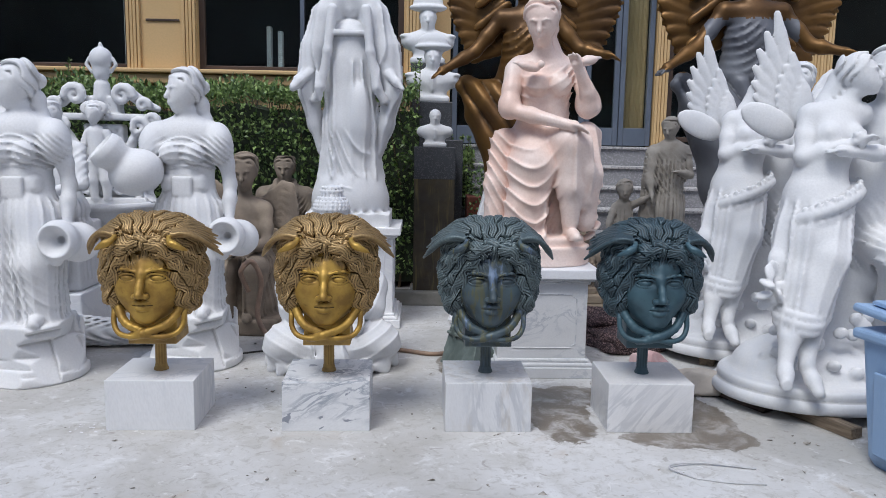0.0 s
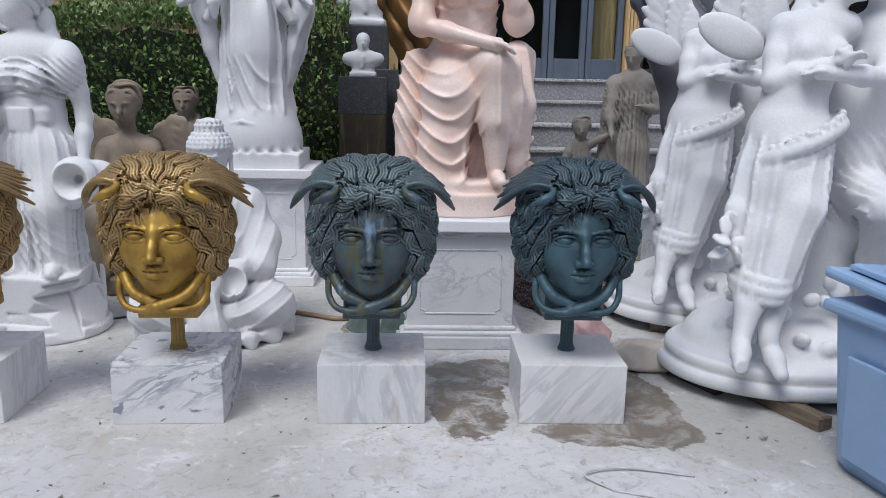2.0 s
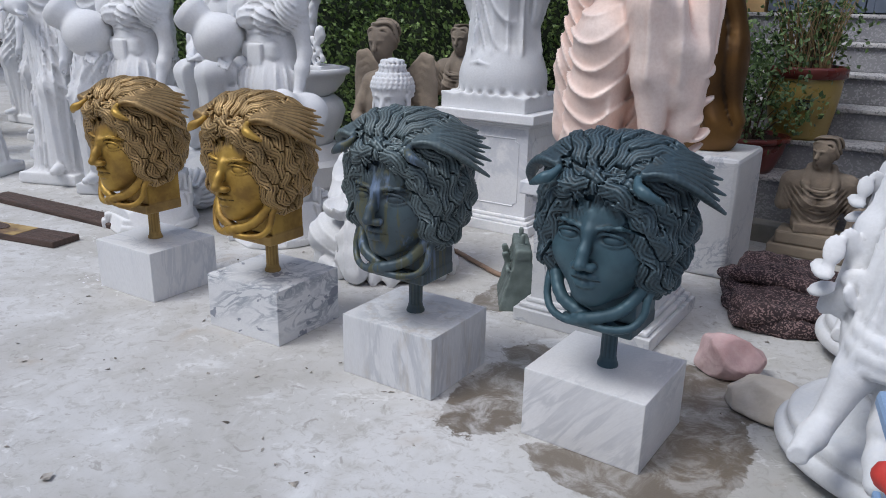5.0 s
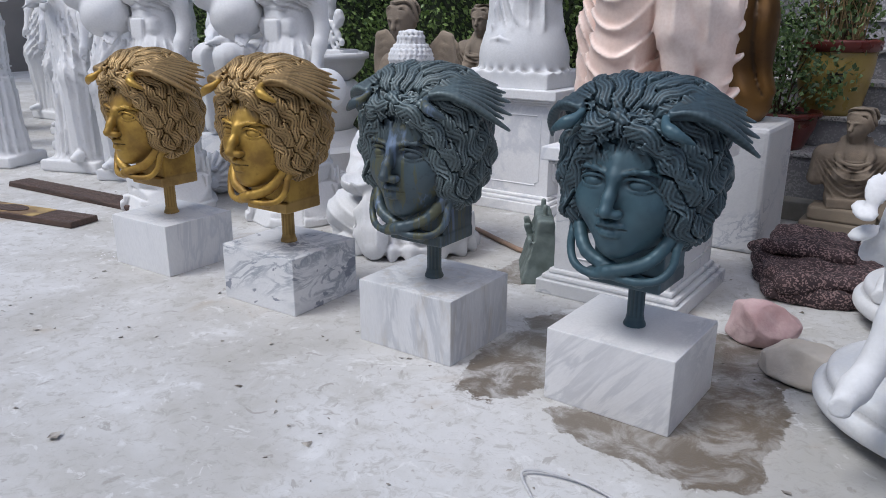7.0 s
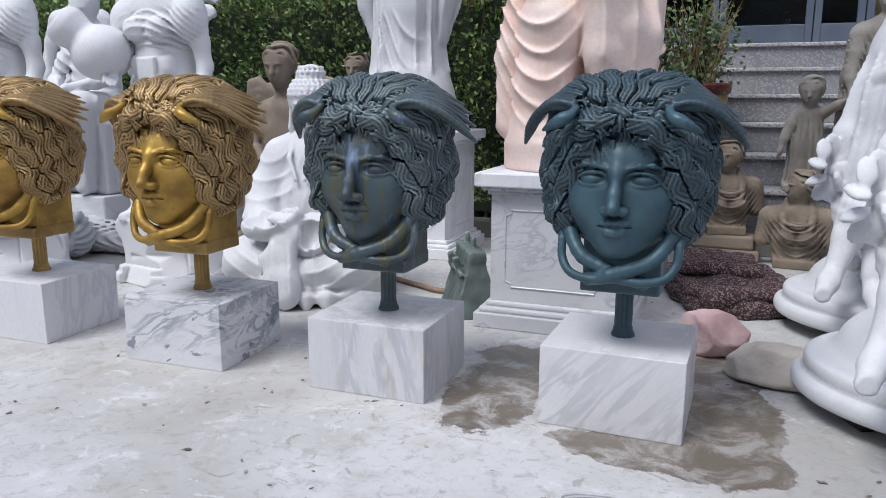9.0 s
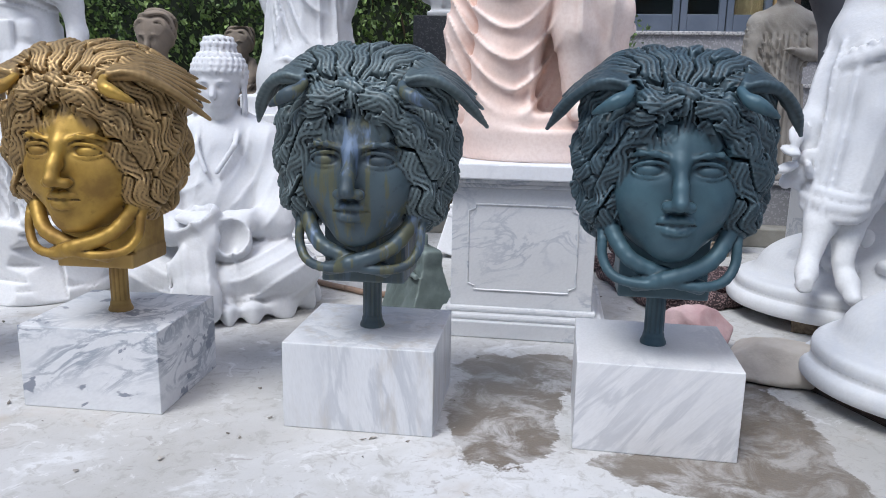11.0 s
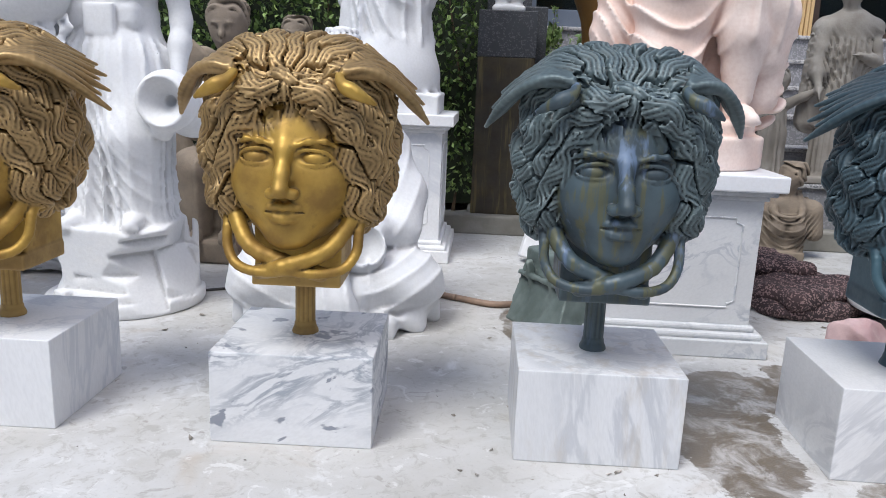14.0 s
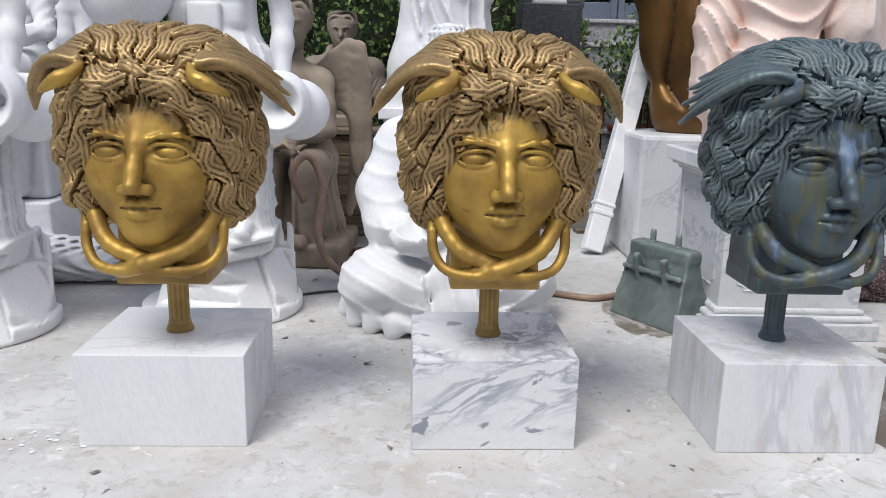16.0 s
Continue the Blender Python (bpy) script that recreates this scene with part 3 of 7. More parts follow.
def facade():
    w = tagged(base("wall_north", 0, 0), "ochre painted shop wall with fluted pilasters", "wall", kind="structure")
    bm = bmesh.new()
    for lo, hi in (((-7.0, WALL_Y, 0), (0.62, WALL_Y + 0.24, WIN_Z)), ((-7.0, WALL_Y, 3.9), (0.62, WALL_Y + 0.24, TOP)), ((-2.14, WALL_Y, WIN_Z), (-1.50, WALL_Y + 0.24, 3.9)),
                   ((-7.0, WALL_Y, WIN_Z), (-5.2, WALL_Y + 0.24, 3.9)), ((0.44, WALL_Y, WIN_Z), (0.62, WALL_Y + 0.24, 3.9)), ((0.38, WALL_Y + 0.244, 0), (0.62, PORCH_Y + 0.3, TOP)),
                   ((0.624, PORCH_Y, 3.7), (7.5, PORCH_Y + 0.2, TOP)), ((2.98, PORCH_Y, 1.19), (3.12, PORCH_Y + 0.2, 3.7)), ((4.55, PORCH_Y, 1.19), (4.75, PORCH_Y + 0.2, 3.7)), ((0.624, PORCH_Y, 1.19), (0.9, PORCH_Y + 0.2, 3.7))):
        add_box(bm, lo, hi, 0.004)
    part("wall_panel", bm, TAN_WALL, w)
    # fluted strips beside the windows
    for x0 in (-2.145, -1.63, 0.46, 2.985, 4.56, 4.66):
        y = (WALL_Y if x0 < 0.6 else PORCH_Y) - 0.003
        bm = bmesh.new()
        for i in range(4):
            add_box(bm, (x0 + i * 0.032, y - 0.035 + 0.006 * (i % 2), WIN_Z if x0 < 0.6 else 1.2), (x0 + i * 0.032 + 0.027, y, 3.9), 0.006)
        part("fluted_strip", bm, TAN_WALL, w)
    bm = bmesh.new()
    add_box(bm, (-1.97, WALL_Y - 0.012, 2.28), (-1.66, WALL_Y - 0.002, 2.30), 0.002)
    part("panel_groove", bm, BROWN_FRAME, w)
    # sill cornice in three steps
    for lo, hi, out in ((1.795, 1.836, 0.16), (1.70, 1.792, 0.12), (1.63, 1.697, 0.07)):
        part("sill_moulding", box_bm((-7.0, WALL_Y - out, lo), (0.64, WALL_Y - 0.003, hi), 0.012), TAN_WALL, w)
    n = 0
    for x0, x1, z0, z1, y, mat, bars in ((-5.2, -2.14, WIN_Z, 3.9, WALL_Y + 0.1, BROWN_FRAME, 2), (-1.50, 0.44, WIN_Z, 3.9, WALL_Y + 0.1, BROWN_FRAME, 2), (3.12, 4.55, 1.25, 3.7, PORCH_Y + 0.06, BROWN_FRAME, 2), (4.76, 7.4, 1.25, 3.7, PORCH_Y + 0.06, BROWN_FRAME, 2)):
        n += 1
        win = tagged(base("window_%d" % n, 0, 0), "large dark shop window with brown metal frame", "window", kind="structure")
        for lo, hi in (((x0, y - 0.03, z0), (x0 + 0.055, y + 0.03, z1)), ((x1 - 0.055, y - 0.03, z0), (x1, y + 0.03, z1)), ((x0 + 0.056, y - 0.03, z0), (x1 - 0.056, y + 0.03, z0 + 0.05)), ((x0 + 0.056, y - 0.03, z1 - 0.05), (x1 - 0.056, y + 0.03, z1))):
            part("window_frame", box_bm(lo, hi, 0.004), mat, win)
        step = (x1 - x0 - 0.11) / bars
        for i in range(bars):
            a = x0 + 0.056 + i * step
            p = part("pane", box_bm((a + 0.003, y - 0.004, z0 + 0.051), (a + step - 0.003, y + 0.004, z1 - 0.051), 0), GLASS, win)
            p.visible_shadow = False
            if i:
                part("mullion", box_bm((a - 0.02, y - 0.025, z0 + 0.051), (a + 0.02, y + 0.025, z1 - 0.051), 0.003), FRAME, win)
    # glazed double door on the landing
    door = tagged(base("door_1", 0, 0), "closed blue-grey aluminium glazed doors above the steps", "door", kind="structure")
    y = PORCH_Y + 0.05
    for i, (a, b) in enumerate(((0.92, 1.60), (1.60, 2.28), (2.28, 2.63), (2.63, 2.97))):
        leaf = part("door_leaf", box_bm((a + 0.004, y - 0.03, 1.20), (a + 0.055, y + 0.03, 3.6), 0.004), FRAME, door)
        for lo, hi in (((b - 0.055, y - 0.03, 1.20), (b - 0.004, y + 0.03, 3.6)), ((a + 0.056, y - 0.03, 1.20), (b - 0.056, y + 0.03, 1.38)), ((a + 0.056, y - 0.03, 3.5), (b - 0.056, y + 0.03, 3.6))):
            part("door_rail", box_bm(lo, hi, 0.004), FRAME, leaf)
        p = part("pane", box_bm((a + 0.057, y - 0.004, 1.381), (b - 0.057, y + 0.004, 3.499), 0), GLASS, leaf)
        p.visible_shadow = False
    # room behind the glass, its dimness put into the near-black colour
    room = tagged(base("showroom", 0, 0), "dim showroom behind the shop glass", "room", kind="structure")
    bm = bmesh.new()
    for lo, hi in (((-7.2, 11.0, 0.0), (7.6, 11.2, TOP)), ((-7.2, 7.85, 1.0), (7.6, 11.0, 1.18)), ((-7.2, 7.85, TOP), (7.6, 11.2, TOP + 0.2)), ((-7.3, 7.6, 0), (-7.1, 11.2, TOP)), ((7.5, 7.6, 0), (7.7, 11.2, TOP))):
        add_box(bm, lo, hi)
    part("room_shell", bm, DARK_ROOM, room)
    bm = bmesh.new()
    for k in range(26):
        a = 2.66 + k * 0.011
        add_box(bm, (a, PORCH_Y + 0.22 + 0.012 * math.sin(k * 1.3), 1.22), (a + 0.012, PORCH_Y + 0.235 + 0.012 * math.sin(k * 1.3), 3.6))
    tagged(part("curtain", bm, CURTAIN), "tan curtain hanging inside the glazed door", "curtain")
    for i, (x, z, wd, hg) in enumerate(((-1.05, 1.9, 0.05, 0.5), (-0.93, 1.9, 0.05, 0.45), (-2.55, 1.86, 0.08, 0.8), (0.2, 2.25, 0.09, 0.05), (-0.62, 1.86, 0.12, 0.09), (-0.44, 1.86, 0.12, 0.09), (0.22, 2.12, 0.08, 0.05))):
        tagged(part("display_block", box_bm((x, 8.6, z), (x + wd, 8.7, z + hg), 0.01), WHITE_SLAB), "white marble piece inside the showroom", "display piece", group="showroom pieces")
    tagged(part("display_shelf", box_bm((-3.2, 8.5, 1.4), (0.36, 8.95, 1.86), 0.01), DARK_ROOM), "low dark display shelf inside the showroom", "shelf")


facade()


# unseen walls, added to block low sky light and darken window reflections
def sky_blocker_walls():
    bm = bmesh.new()
    for lo, hi in (((-12, -10.3, 0), (12, -10.0, 8.0)), ((-12.3, -10.3, 0), (-12.0, 9.0, 6.5)), ((12.0, -10.3, 0), (12.3, 9.0, 6.5))):
        add_box(bm, lo, hi)
    tagged(part("wall_south", bm, SKY_BLOCKER), "plain grey wall out of view, added to block low sky light", "wall", kind="structure")


sky_blocker_walls()

STEP_RISE, STEP_RUN, STEP_Y1 = 0.17, 0.26, 5.56
STAIR_X0, STAIR_X1 = 0.92, 4.4


def stairs():
    s = tagged(base("stairs", 0, 0), "speckled grey granite steps with pale treads up to the doors", "stairs", kind="structure")
    for k in range(2, 8):
        y0, z1 = STEP_Y1 + (k - 1) * STEP_RUN, k * STEP_RISE
        y1 = y0 + STEP_RUN if k < 7 else PORCH_Y + 0.02
        part("riser", box_bm((STAIR_X0, y0 + 0.02, z1 - STEP_RISE if k > 2 else 0.0), (STAIR_X1, y1 + 0.018, z1 - 0.026), 0.002), GRANITE, s)
        part("tread", box_bm((STAIR_X0 - 0.01, y0, z1 - 0.025), (STAIR_X1, y1 + 0.016, z1), 0.006), GRANITE_EDGE, s)
    k = tagged(part("kerb", box_bm((-0.6, 5.70, 0.0), (4.4, 5.838, 0.10), 0.008), KERB), "worn low concrete kerb at the foot of the steps", "kerb", kind="structure")


stairs()


# ---- carved heads on poles ----
def hair_locks(hair, guide, seed=11):
    """Lays wavy locks of parallel strands over the guide's skin, combed from the parting back and down."""
    rng = random.Random(seed)
    grad = np.gradient(guide.F, guide.h)

    def skin_at(p, off):
        for _ in range(2):
            i = tuple(int(np.clip(round((p[a] - guide.lo[a]) / guide.h), 1, guide.F.shape[a] - 2)) for a in range(3))
            n = Vector((grad[0][i], grad[1][i], grad[2][i])).normalized()
            p = p - n * (float(guide.F[i]) - off)
        return p, n

    part_at = Vector((0, -0.135, 0.465))

    def comb(p, n):
        d = p - part_at
        d.normalize()
        side = float(smooth01(abs(p.x), 0.06, 0.19))
        d += Vector((0, 0.35, -1.5 * side - 0.8 * float(smooth01(p.y, 0.08, 0.18))))
        d -= n * d.dot(n)
        return d.normalized()

    def on_face(p):
        return p.y < 0.0 and (p.x / 0.136) ** 2 + ((p.z - 0.285) / 0.158) ** 2 < 1 or p.z < 0.125

    idx = np.argwhere(np.abs(guide.F) < 0.0022)
    pts = [Vector([float(guide.ax[a][q[a]]) for a in range(3)]) for q in idx[np.random.default_rng(seed).permutation(len(idx))[:2600]]]
    pts = sorted((p for p in pts if not on_face(p) and p.y < 0.205 and p.z > 0.15), key=lambda p: (p - part_at).length + rng.uniform(0, 0.04))
    band = np.argwhere(np.abs(hair.F) < 0.026)
    X = np.stack([hair.ax[a][band[:, a]] for a in range(3)], 1).astype(np.float32)
    best, second = np.full(len(X), 0.06, np.float32), np.full(len(X), 0.06, np.float32)
    across, rise = np.zeros(len(X), np.float32), np.zeros(len(X), np.float32)
    step, taken = 0.0105, np.zeros((0, 3))
    for p in pts:
        if len(taken) and ((taken - np.array(p)) ** 2).sum(1).min() < 0.026 ** 2:
            continue
        phase = rng.gauss(0, 0.45) + 9 * (p - part_at).length
        line, spine = [], []
        q, n = skin_at(p, 0)
        for k in range(24):
            d = comb(q, n)
            sd = n.cross(d)
            crown = float(smooth01(q.z + 0.3 * q.y, 0.42, 0.52))
            amp = 0.0135 - 0.0075 * crown
            spine.append(tuple(q))
            line.append(q + sd * amp * math.sin(k * step * (66 + 20 * crown) + phase))
            q, n = skin_at(q + d * step, 0)
            if on_face(q) or len(taken) and ((taken - np.array(q)) ** 2).sum(1).min() < 0.017 ** 2:
                break
        if len(line) < 4:
            continue
        taken = np.concatenate([taken, np.array(spine)])
        top = rng.uniform(0.0, 0.010)
        P = np.array([tuple(v) for v in line], np.float32)
        near = np.where(np.all((X > P.min(0) - 0.036) & (X < P.max(0) + 0.036), 1))[0]
        Y = X[near]
        dist, lat = np.full(len(Y), 9.0, np.float32), np.zeros(len(Y), np.float32)
        for k in range(len(P) - 1):
            e = P[k + 1] - P[k]
            t = np.clip((Y - P[k]) @ e / (e @ e), 0, 1)
            v = Y - P[k] - t[:, None] * e
            mid, nrm = skin_at(Vector([float(c) for c in P[k]]), 0)
            sd = np.array(nrm.cross(Vector([float(c) for c in e])).normalized(), np.float32)
            r = np.abs(v @ sd) + 0.3 * np.sqrt((v * v).sum(1)) + 0.5 * np.maximum(0, np.abs(v @ (e / np.linalg.norm(e))))
            hit = r < dist
            dist, lat = np.where(hit, r, dist), np.where(hit, v @ sd, lat)
        score = dist - 0.4 * top
        old = best[near]
        hit = score < old
        second[near] = np.where(hit, old, np.minimum(second[near], score))
        best[near] = np.where(hit, score, old)
        across[near] = np.where(hit, lat, across[near])
        rise[near] = np.where(hit, top, rise[near])
    edge = smooth01(second - best, 0.0, 0.006)
    groove = np.abs(np.cos(np.pi * across / 0.0112))
    dome = 1 - np.clip(np.abs(across) / 0.028, 0, 1) ** 2
    disp = 0.0052 * (groove ** 0.8 - 0.75) * (0.35 + 0.65 * edge) + 0.011 * dome * edge + rise * edge - 0.006 * (1 - edge)
    # curls swell and sink over the ears, so that the outline is uneven
    disp += 0.0075 * np.sin(62 * X[:, 2] + 2.2 * np.sin(34 * X[:, 1] + 3 * np.sign(X[:, 0]))) * smooth01(np.abs(X[:, 0]), 0.12, 0.18) * (1 - smooth01(X[:, 2], 0.42, 0.48))
    disp = np.where(best > 0.05, 0.0, disp)
    hair.F[tuple(band.T)] -= disp.astype(np.float32)


def carved_head():
    """A large winged head with snake locks knotted under the chin, cut off square at the neck, on a fluted post."""
    lo, hi, h = (-0.335, -0.235, -0.165), (0.335, 0.245, 0.64), 0.0035
    hair = Clay(lo, hi, h)
    hair.ball((0, 0.050, 0.355), (0.190, 0.170, 0.217), 0.03)
    hair.ball((0, 0.090, 0.30), (0.185, 0.135, 0.17), 0.04)
    for s in (-1, 1):
        hair.ball((s * 0.095, 0.030, 0.485), (0.108, 0.125, 0.082), 0.03, (0, s * 18, 0))
    for s in (-1, 1):
        hair.ball((s * 0.140, 0.025, 0.335), (0.074, 0.115, 0.135), 0.04)
        hair.ball((s * 0.142, 0.015, 0.235), (0.056, 0.085, 0.085), 0.03)
        hair.chain([(s * 0.012, -0.118, 0.468), (s * 0.072, -0.116, 0.447), (s * 0.128, -0.086, 0.392), (s * 0.152, -0.045, 0.315), (s * 0.156, -0.030, 0.240), (s * 0.148, -0.020, 0.185)], [0.016, 0.022, 0.024, 0.021, 0.018, 0.014], 0.02)
    guide = Clay(lo, hi, h)
    guide.F = hair.F.copy()
    hair_locks(hair, guide)
    hair.cap((0, -0.185, 0.440), (0, -0.10, 0.56), 0.006, 0.003, 0.006, sub=True)
    # the back is cut off flat
    hair.block((0, 0.315, 0.35), (0.40, 0.10, 0.40), 0.004, 0.004, sub=True)

    f = Clay(lo, hi, h)
    f.ball((0, 0.0, 0.318), (0.143, 0.148, 0.170), 0.02)
    f.ball((0, -0.030, 0.222), (0.119, 0.109, 0.112), 0.05)
    f.ball((0, -0.104, 0.145), (0.046, 0.038, 0.034), 0.05)
    f.ball((0, -0.118, 0.202), (0.050, 0.034, 0.040), 0.03)
    for s in (-1, 1):
        f.ball((s * 0.078, -0.080, 0.262), (0.044, 0.048, 0.046), 0.05)
        f.ball((s * 0.062, -0.172, 0.322), (0.050, 0.036, 0.025), 0.016, (0, 0, -s * 14), sub=True)
        f.ball((s * 0.062, -0.106, 0.317), (0.036, 0.038, 0.022), 0.002, (0, 0, -s * 16))
        # lids
        for up, rr, hh in ((1, 0.0040, 0.0190), (-1, 0.0026, 0.0150)):
            lid = [(s * (0.062 + 0.040 * math.cos(t)), -0.1395 + 0.017 * max(0, math.cos(t)) ** 1.5 + 0.004 * (1 - math.sin(t)) - 0.002 * (up > 0), 0.317 - 0.002 * math.cos(t) + up * hh * math.sin(t)) for t in np.linspace(0, math.pi, 13)]
            f.chain(lid, [rr * (0.5 + 0.5 * math.sin(t)) for t in np.linspace(0.1, 3.04, 13)], 0.003)
        # brow edge running into the nose
        f.chain([(s * 0.030, -0.148, 0.347), (s * 0.055, -0.146, 0.355), (s * 0.085, -0.132, 0.355), (s * 0.114, -0.098, 0.341)], [0.003, 0.004, 0.004, 0.0025], 0.014)
        f.ball((s * 0.023, -0.166, 0.243), (0.0145, 0.019, 0.0125), 0.008)
        f.ball((s * 0.013, -0.182, 0.231), (0.0075, 0.012, 0.005), 0.003, sub=True)
        f.chain([(0, -0.156, 0.2125), (s * 0.011, -0.158, 0.2155), (s * 0.030, -0.149, 0.2085), (s * 0.044, -0.136, 0.2005)], [0.0065, 0.0075, 0.0055, 0.003], 0.006)
        f.chain([(0, -0.153, 0.1845), (s * 0.018, -0.149, 0.1865), (s * 0.040, -0.135, 0.1965)], [0.0105, 0.0095, 0.0035], 0.006)
    f.chain([(0, -0.122, 0.375), (0, -0.146, 0.335), (0, -0.172, 0.285), (0, -0.191, 0.252)], [0.010, 0.0120, 0.0132, 0.0160], 0.020)
    f.chain([(-0.042, -0.143, 0.1995), (-0.015, -0.166, 0.2005), (0.015, -0.166, 0.2005), (0.042, -0.143, 0.1995)], [0.003, 0.0068, 0.0068, 0.003], 0.001, sub=True)
    f.ball((0, -0.166, 0.166), (0.034, 0.014, 0.007), 0.012, sub=True)
    # neck cut off square, snakes
    f.block((0, 0.075, 0.085), (0.104, 0.085, 0.085), 0.006, 0.01)
    f.block((0, 0.065, 0.020), (0.106, 0.095, 0.020), 0.004, 0.004)
    for s in (-1, 1):
        f.chain([Vector(q) for q in curve([(s * 0.150, -0.015, 0.235), (s * 0.134, -0.050, 0.175), (s * 0.088, -0.092, 0.108), (0, -0.112 - s * 0.012, 0.074), (-s * 0.07, -0.090, 0.050)], 14)], 0.0185, 0.004)
        f.chain([Vector(q) for q in curve([(s * 0.158, -0.02, 0.195), (s * 0.152, -0.055, 0.150), (s * 0.148, -0.070, 0.100), (s * 0.120, -0.092, 0.064), (s * 0.06, -0.118, 0.056), (-s * 0.02, -0.124, 0.066)], 18)], 0.0112, 0.003)
        # small snake heads over the brow
        f.chain([Vector(q) for q in curve([(s * 0.112, -0.120, 0.492), (s * 0.125, -0.142, 0.474), (s * 0.152, -0.150, 0.460), (s * 0.192, -0.132, 0.438)], 9)], [0.009, 0.010, 0.011, 0.013, 0.0155, 0.016, 0.0145, 0.012, 0.009, 0.005], 0.004)
    # wings over the temples: flight feathers fan out from the root, coverts lie over them
    g = Clay(lo, hi, h)
    for s in (-1, 1):
        root = Vector((s * 0.112, -0.118, 0.494))
        tip, inner = Vector((s * 0.295, 0.062, 0.392)), Vector((s * 0.190, 0.160, 0.515))
        for i in range(9):
            u = i / 8
            end = tip.lerp(inner, u) + Vector((s * 0.018, 0.012, 0.016)) * math.sin(math.pi * u)
            knee = Vector((s * 0.208, -0.070, 0.490)).lerp(Vector((s * 0.160, 0.010, 0.540)), u)
            for share, rad, up in ((1.0, 0.0120, 0.0), (0.68, 0.0098, 0.0075), (0.44, 0.0080, 0.0125)):
                pts = curve([root.lerp(knee, 0.08 + 0.05 * (i % 2)), knee, end], 14)
                keep = pts[:max(3, int(15 * share) - (i % 2))]
                n = len(keep)
                out = Vector((s * 0.35, -0.3, 1.0)).normalized() * up
                g.chain([tuple(v + out) for v in keep], [rad * (0.55 + 0.45 * min(1, k / 4)) * (1.0 if k < n - 3 else (0.35 + 0.65 * (n - 1 - k) / 3)) for k in range(n)], 0.0012)
        g.chain([tuple(v) for v in curve([root, (s * 0.158, -0.108, 0.508), (s * 0.214, -0.078, 0.490), (s * 0.266, -0.012, 0.444), tip], 18)], [0.005 + 0.003 * math.sin(math.pi * k / 18) for k in range(19)], 0.003)
    # post
    py = 0.08
    sl, (x, y, z) = f.cut((-0.06, py - 0.06, -0.165), (0.06, py + 0.06, 0.02))
    y = y - py
    rad = np.sqrt(x * x + y * y)
    prof = 0.0225 + 0.0030 * np.abs(np.sin(6 * np.arctan2(y, x))) * smooth01(z, -0.118, -0.112) + 0.011 * smooth01(-z, 0.118, 0.145) + 0.004 * np.exp(-((z + 0.122) / 0.006) ** 2)
    f.add(sl, np.maximum(rad - prof, -(z + 0.148)).astype(np.float32), 0.004)
    polish = (f.F < np.minimum(hair.F, g.F)).astype(np.float32)
    polish[:, :, :int((0.045 - lo[2]) / h)] *= 0.45
    for ax in range(3):
        polish = (polish + np.roll(polish, 1, ax) + np.roll(polish, -1, ax)) / 3
    f.add((slice(None),) * 3, hair.F, 0.004)
    f.add((slice(None),) * 3, g.F, 0.003)
    return f, polish


PLINTH_W, PLINTH_D, PLINTH_H, ROW_Y, HEAD_SIZE = 0.36, 0.335, 0.211, 3.222, 0.93


def heads():
    clay, polish = carved_head()
    verts, quads, cells = clay.skin()
    pol = polish[tuple(cells.T)].astype(np.float32)
    first = None
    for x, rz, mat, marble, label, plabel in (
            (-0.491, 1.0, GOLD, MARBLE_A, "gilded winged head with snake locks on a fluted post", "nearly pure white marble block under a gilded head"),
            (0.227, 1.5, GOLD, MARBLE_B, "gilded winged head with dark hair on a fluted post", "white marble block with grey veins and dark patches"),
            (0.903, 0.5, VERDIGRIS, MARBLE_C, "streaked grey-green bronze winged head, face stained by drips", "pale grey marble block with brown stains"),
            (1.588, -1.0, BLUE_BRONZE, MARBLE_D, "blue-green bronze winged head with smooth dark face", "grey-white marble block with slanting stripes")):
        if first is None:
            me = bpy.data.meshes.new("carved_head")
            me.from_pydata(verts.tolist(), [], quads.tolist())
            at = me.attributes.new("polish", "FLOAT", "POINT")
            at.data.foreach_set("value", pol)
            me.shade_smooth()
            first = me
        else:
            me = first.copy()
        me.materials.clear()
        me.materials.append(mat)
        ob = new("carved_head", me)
        ob.matrix_basis = pose(x, ROW_Y + PLINTH_D / 2 - 0.08 * HEAD_SIZE, PLINTH_H + 0.148 * HEAD_SIZE - 0.001, 0, 0, rz) @ Matrix.Scale(HEAD_SIZE, 4)
        tagged(ob, label, "sculpture", group="row of winged heads")
        bm = box_bm((-PLINTH_W / 2, -PLINTH_D / 2, 0.0), (PLINTH_W / 2, PLINTH_D / 2, PLINTH_H), 0.0025)
        pl = part("marble_plinth", bm, marble, m=pose(x, ROW_Y + PLINTH_D / 2, 0.0, 0, 0, rz))
        tagged(pl, plabel, "plinth", group="row of marble plinths")


heads()


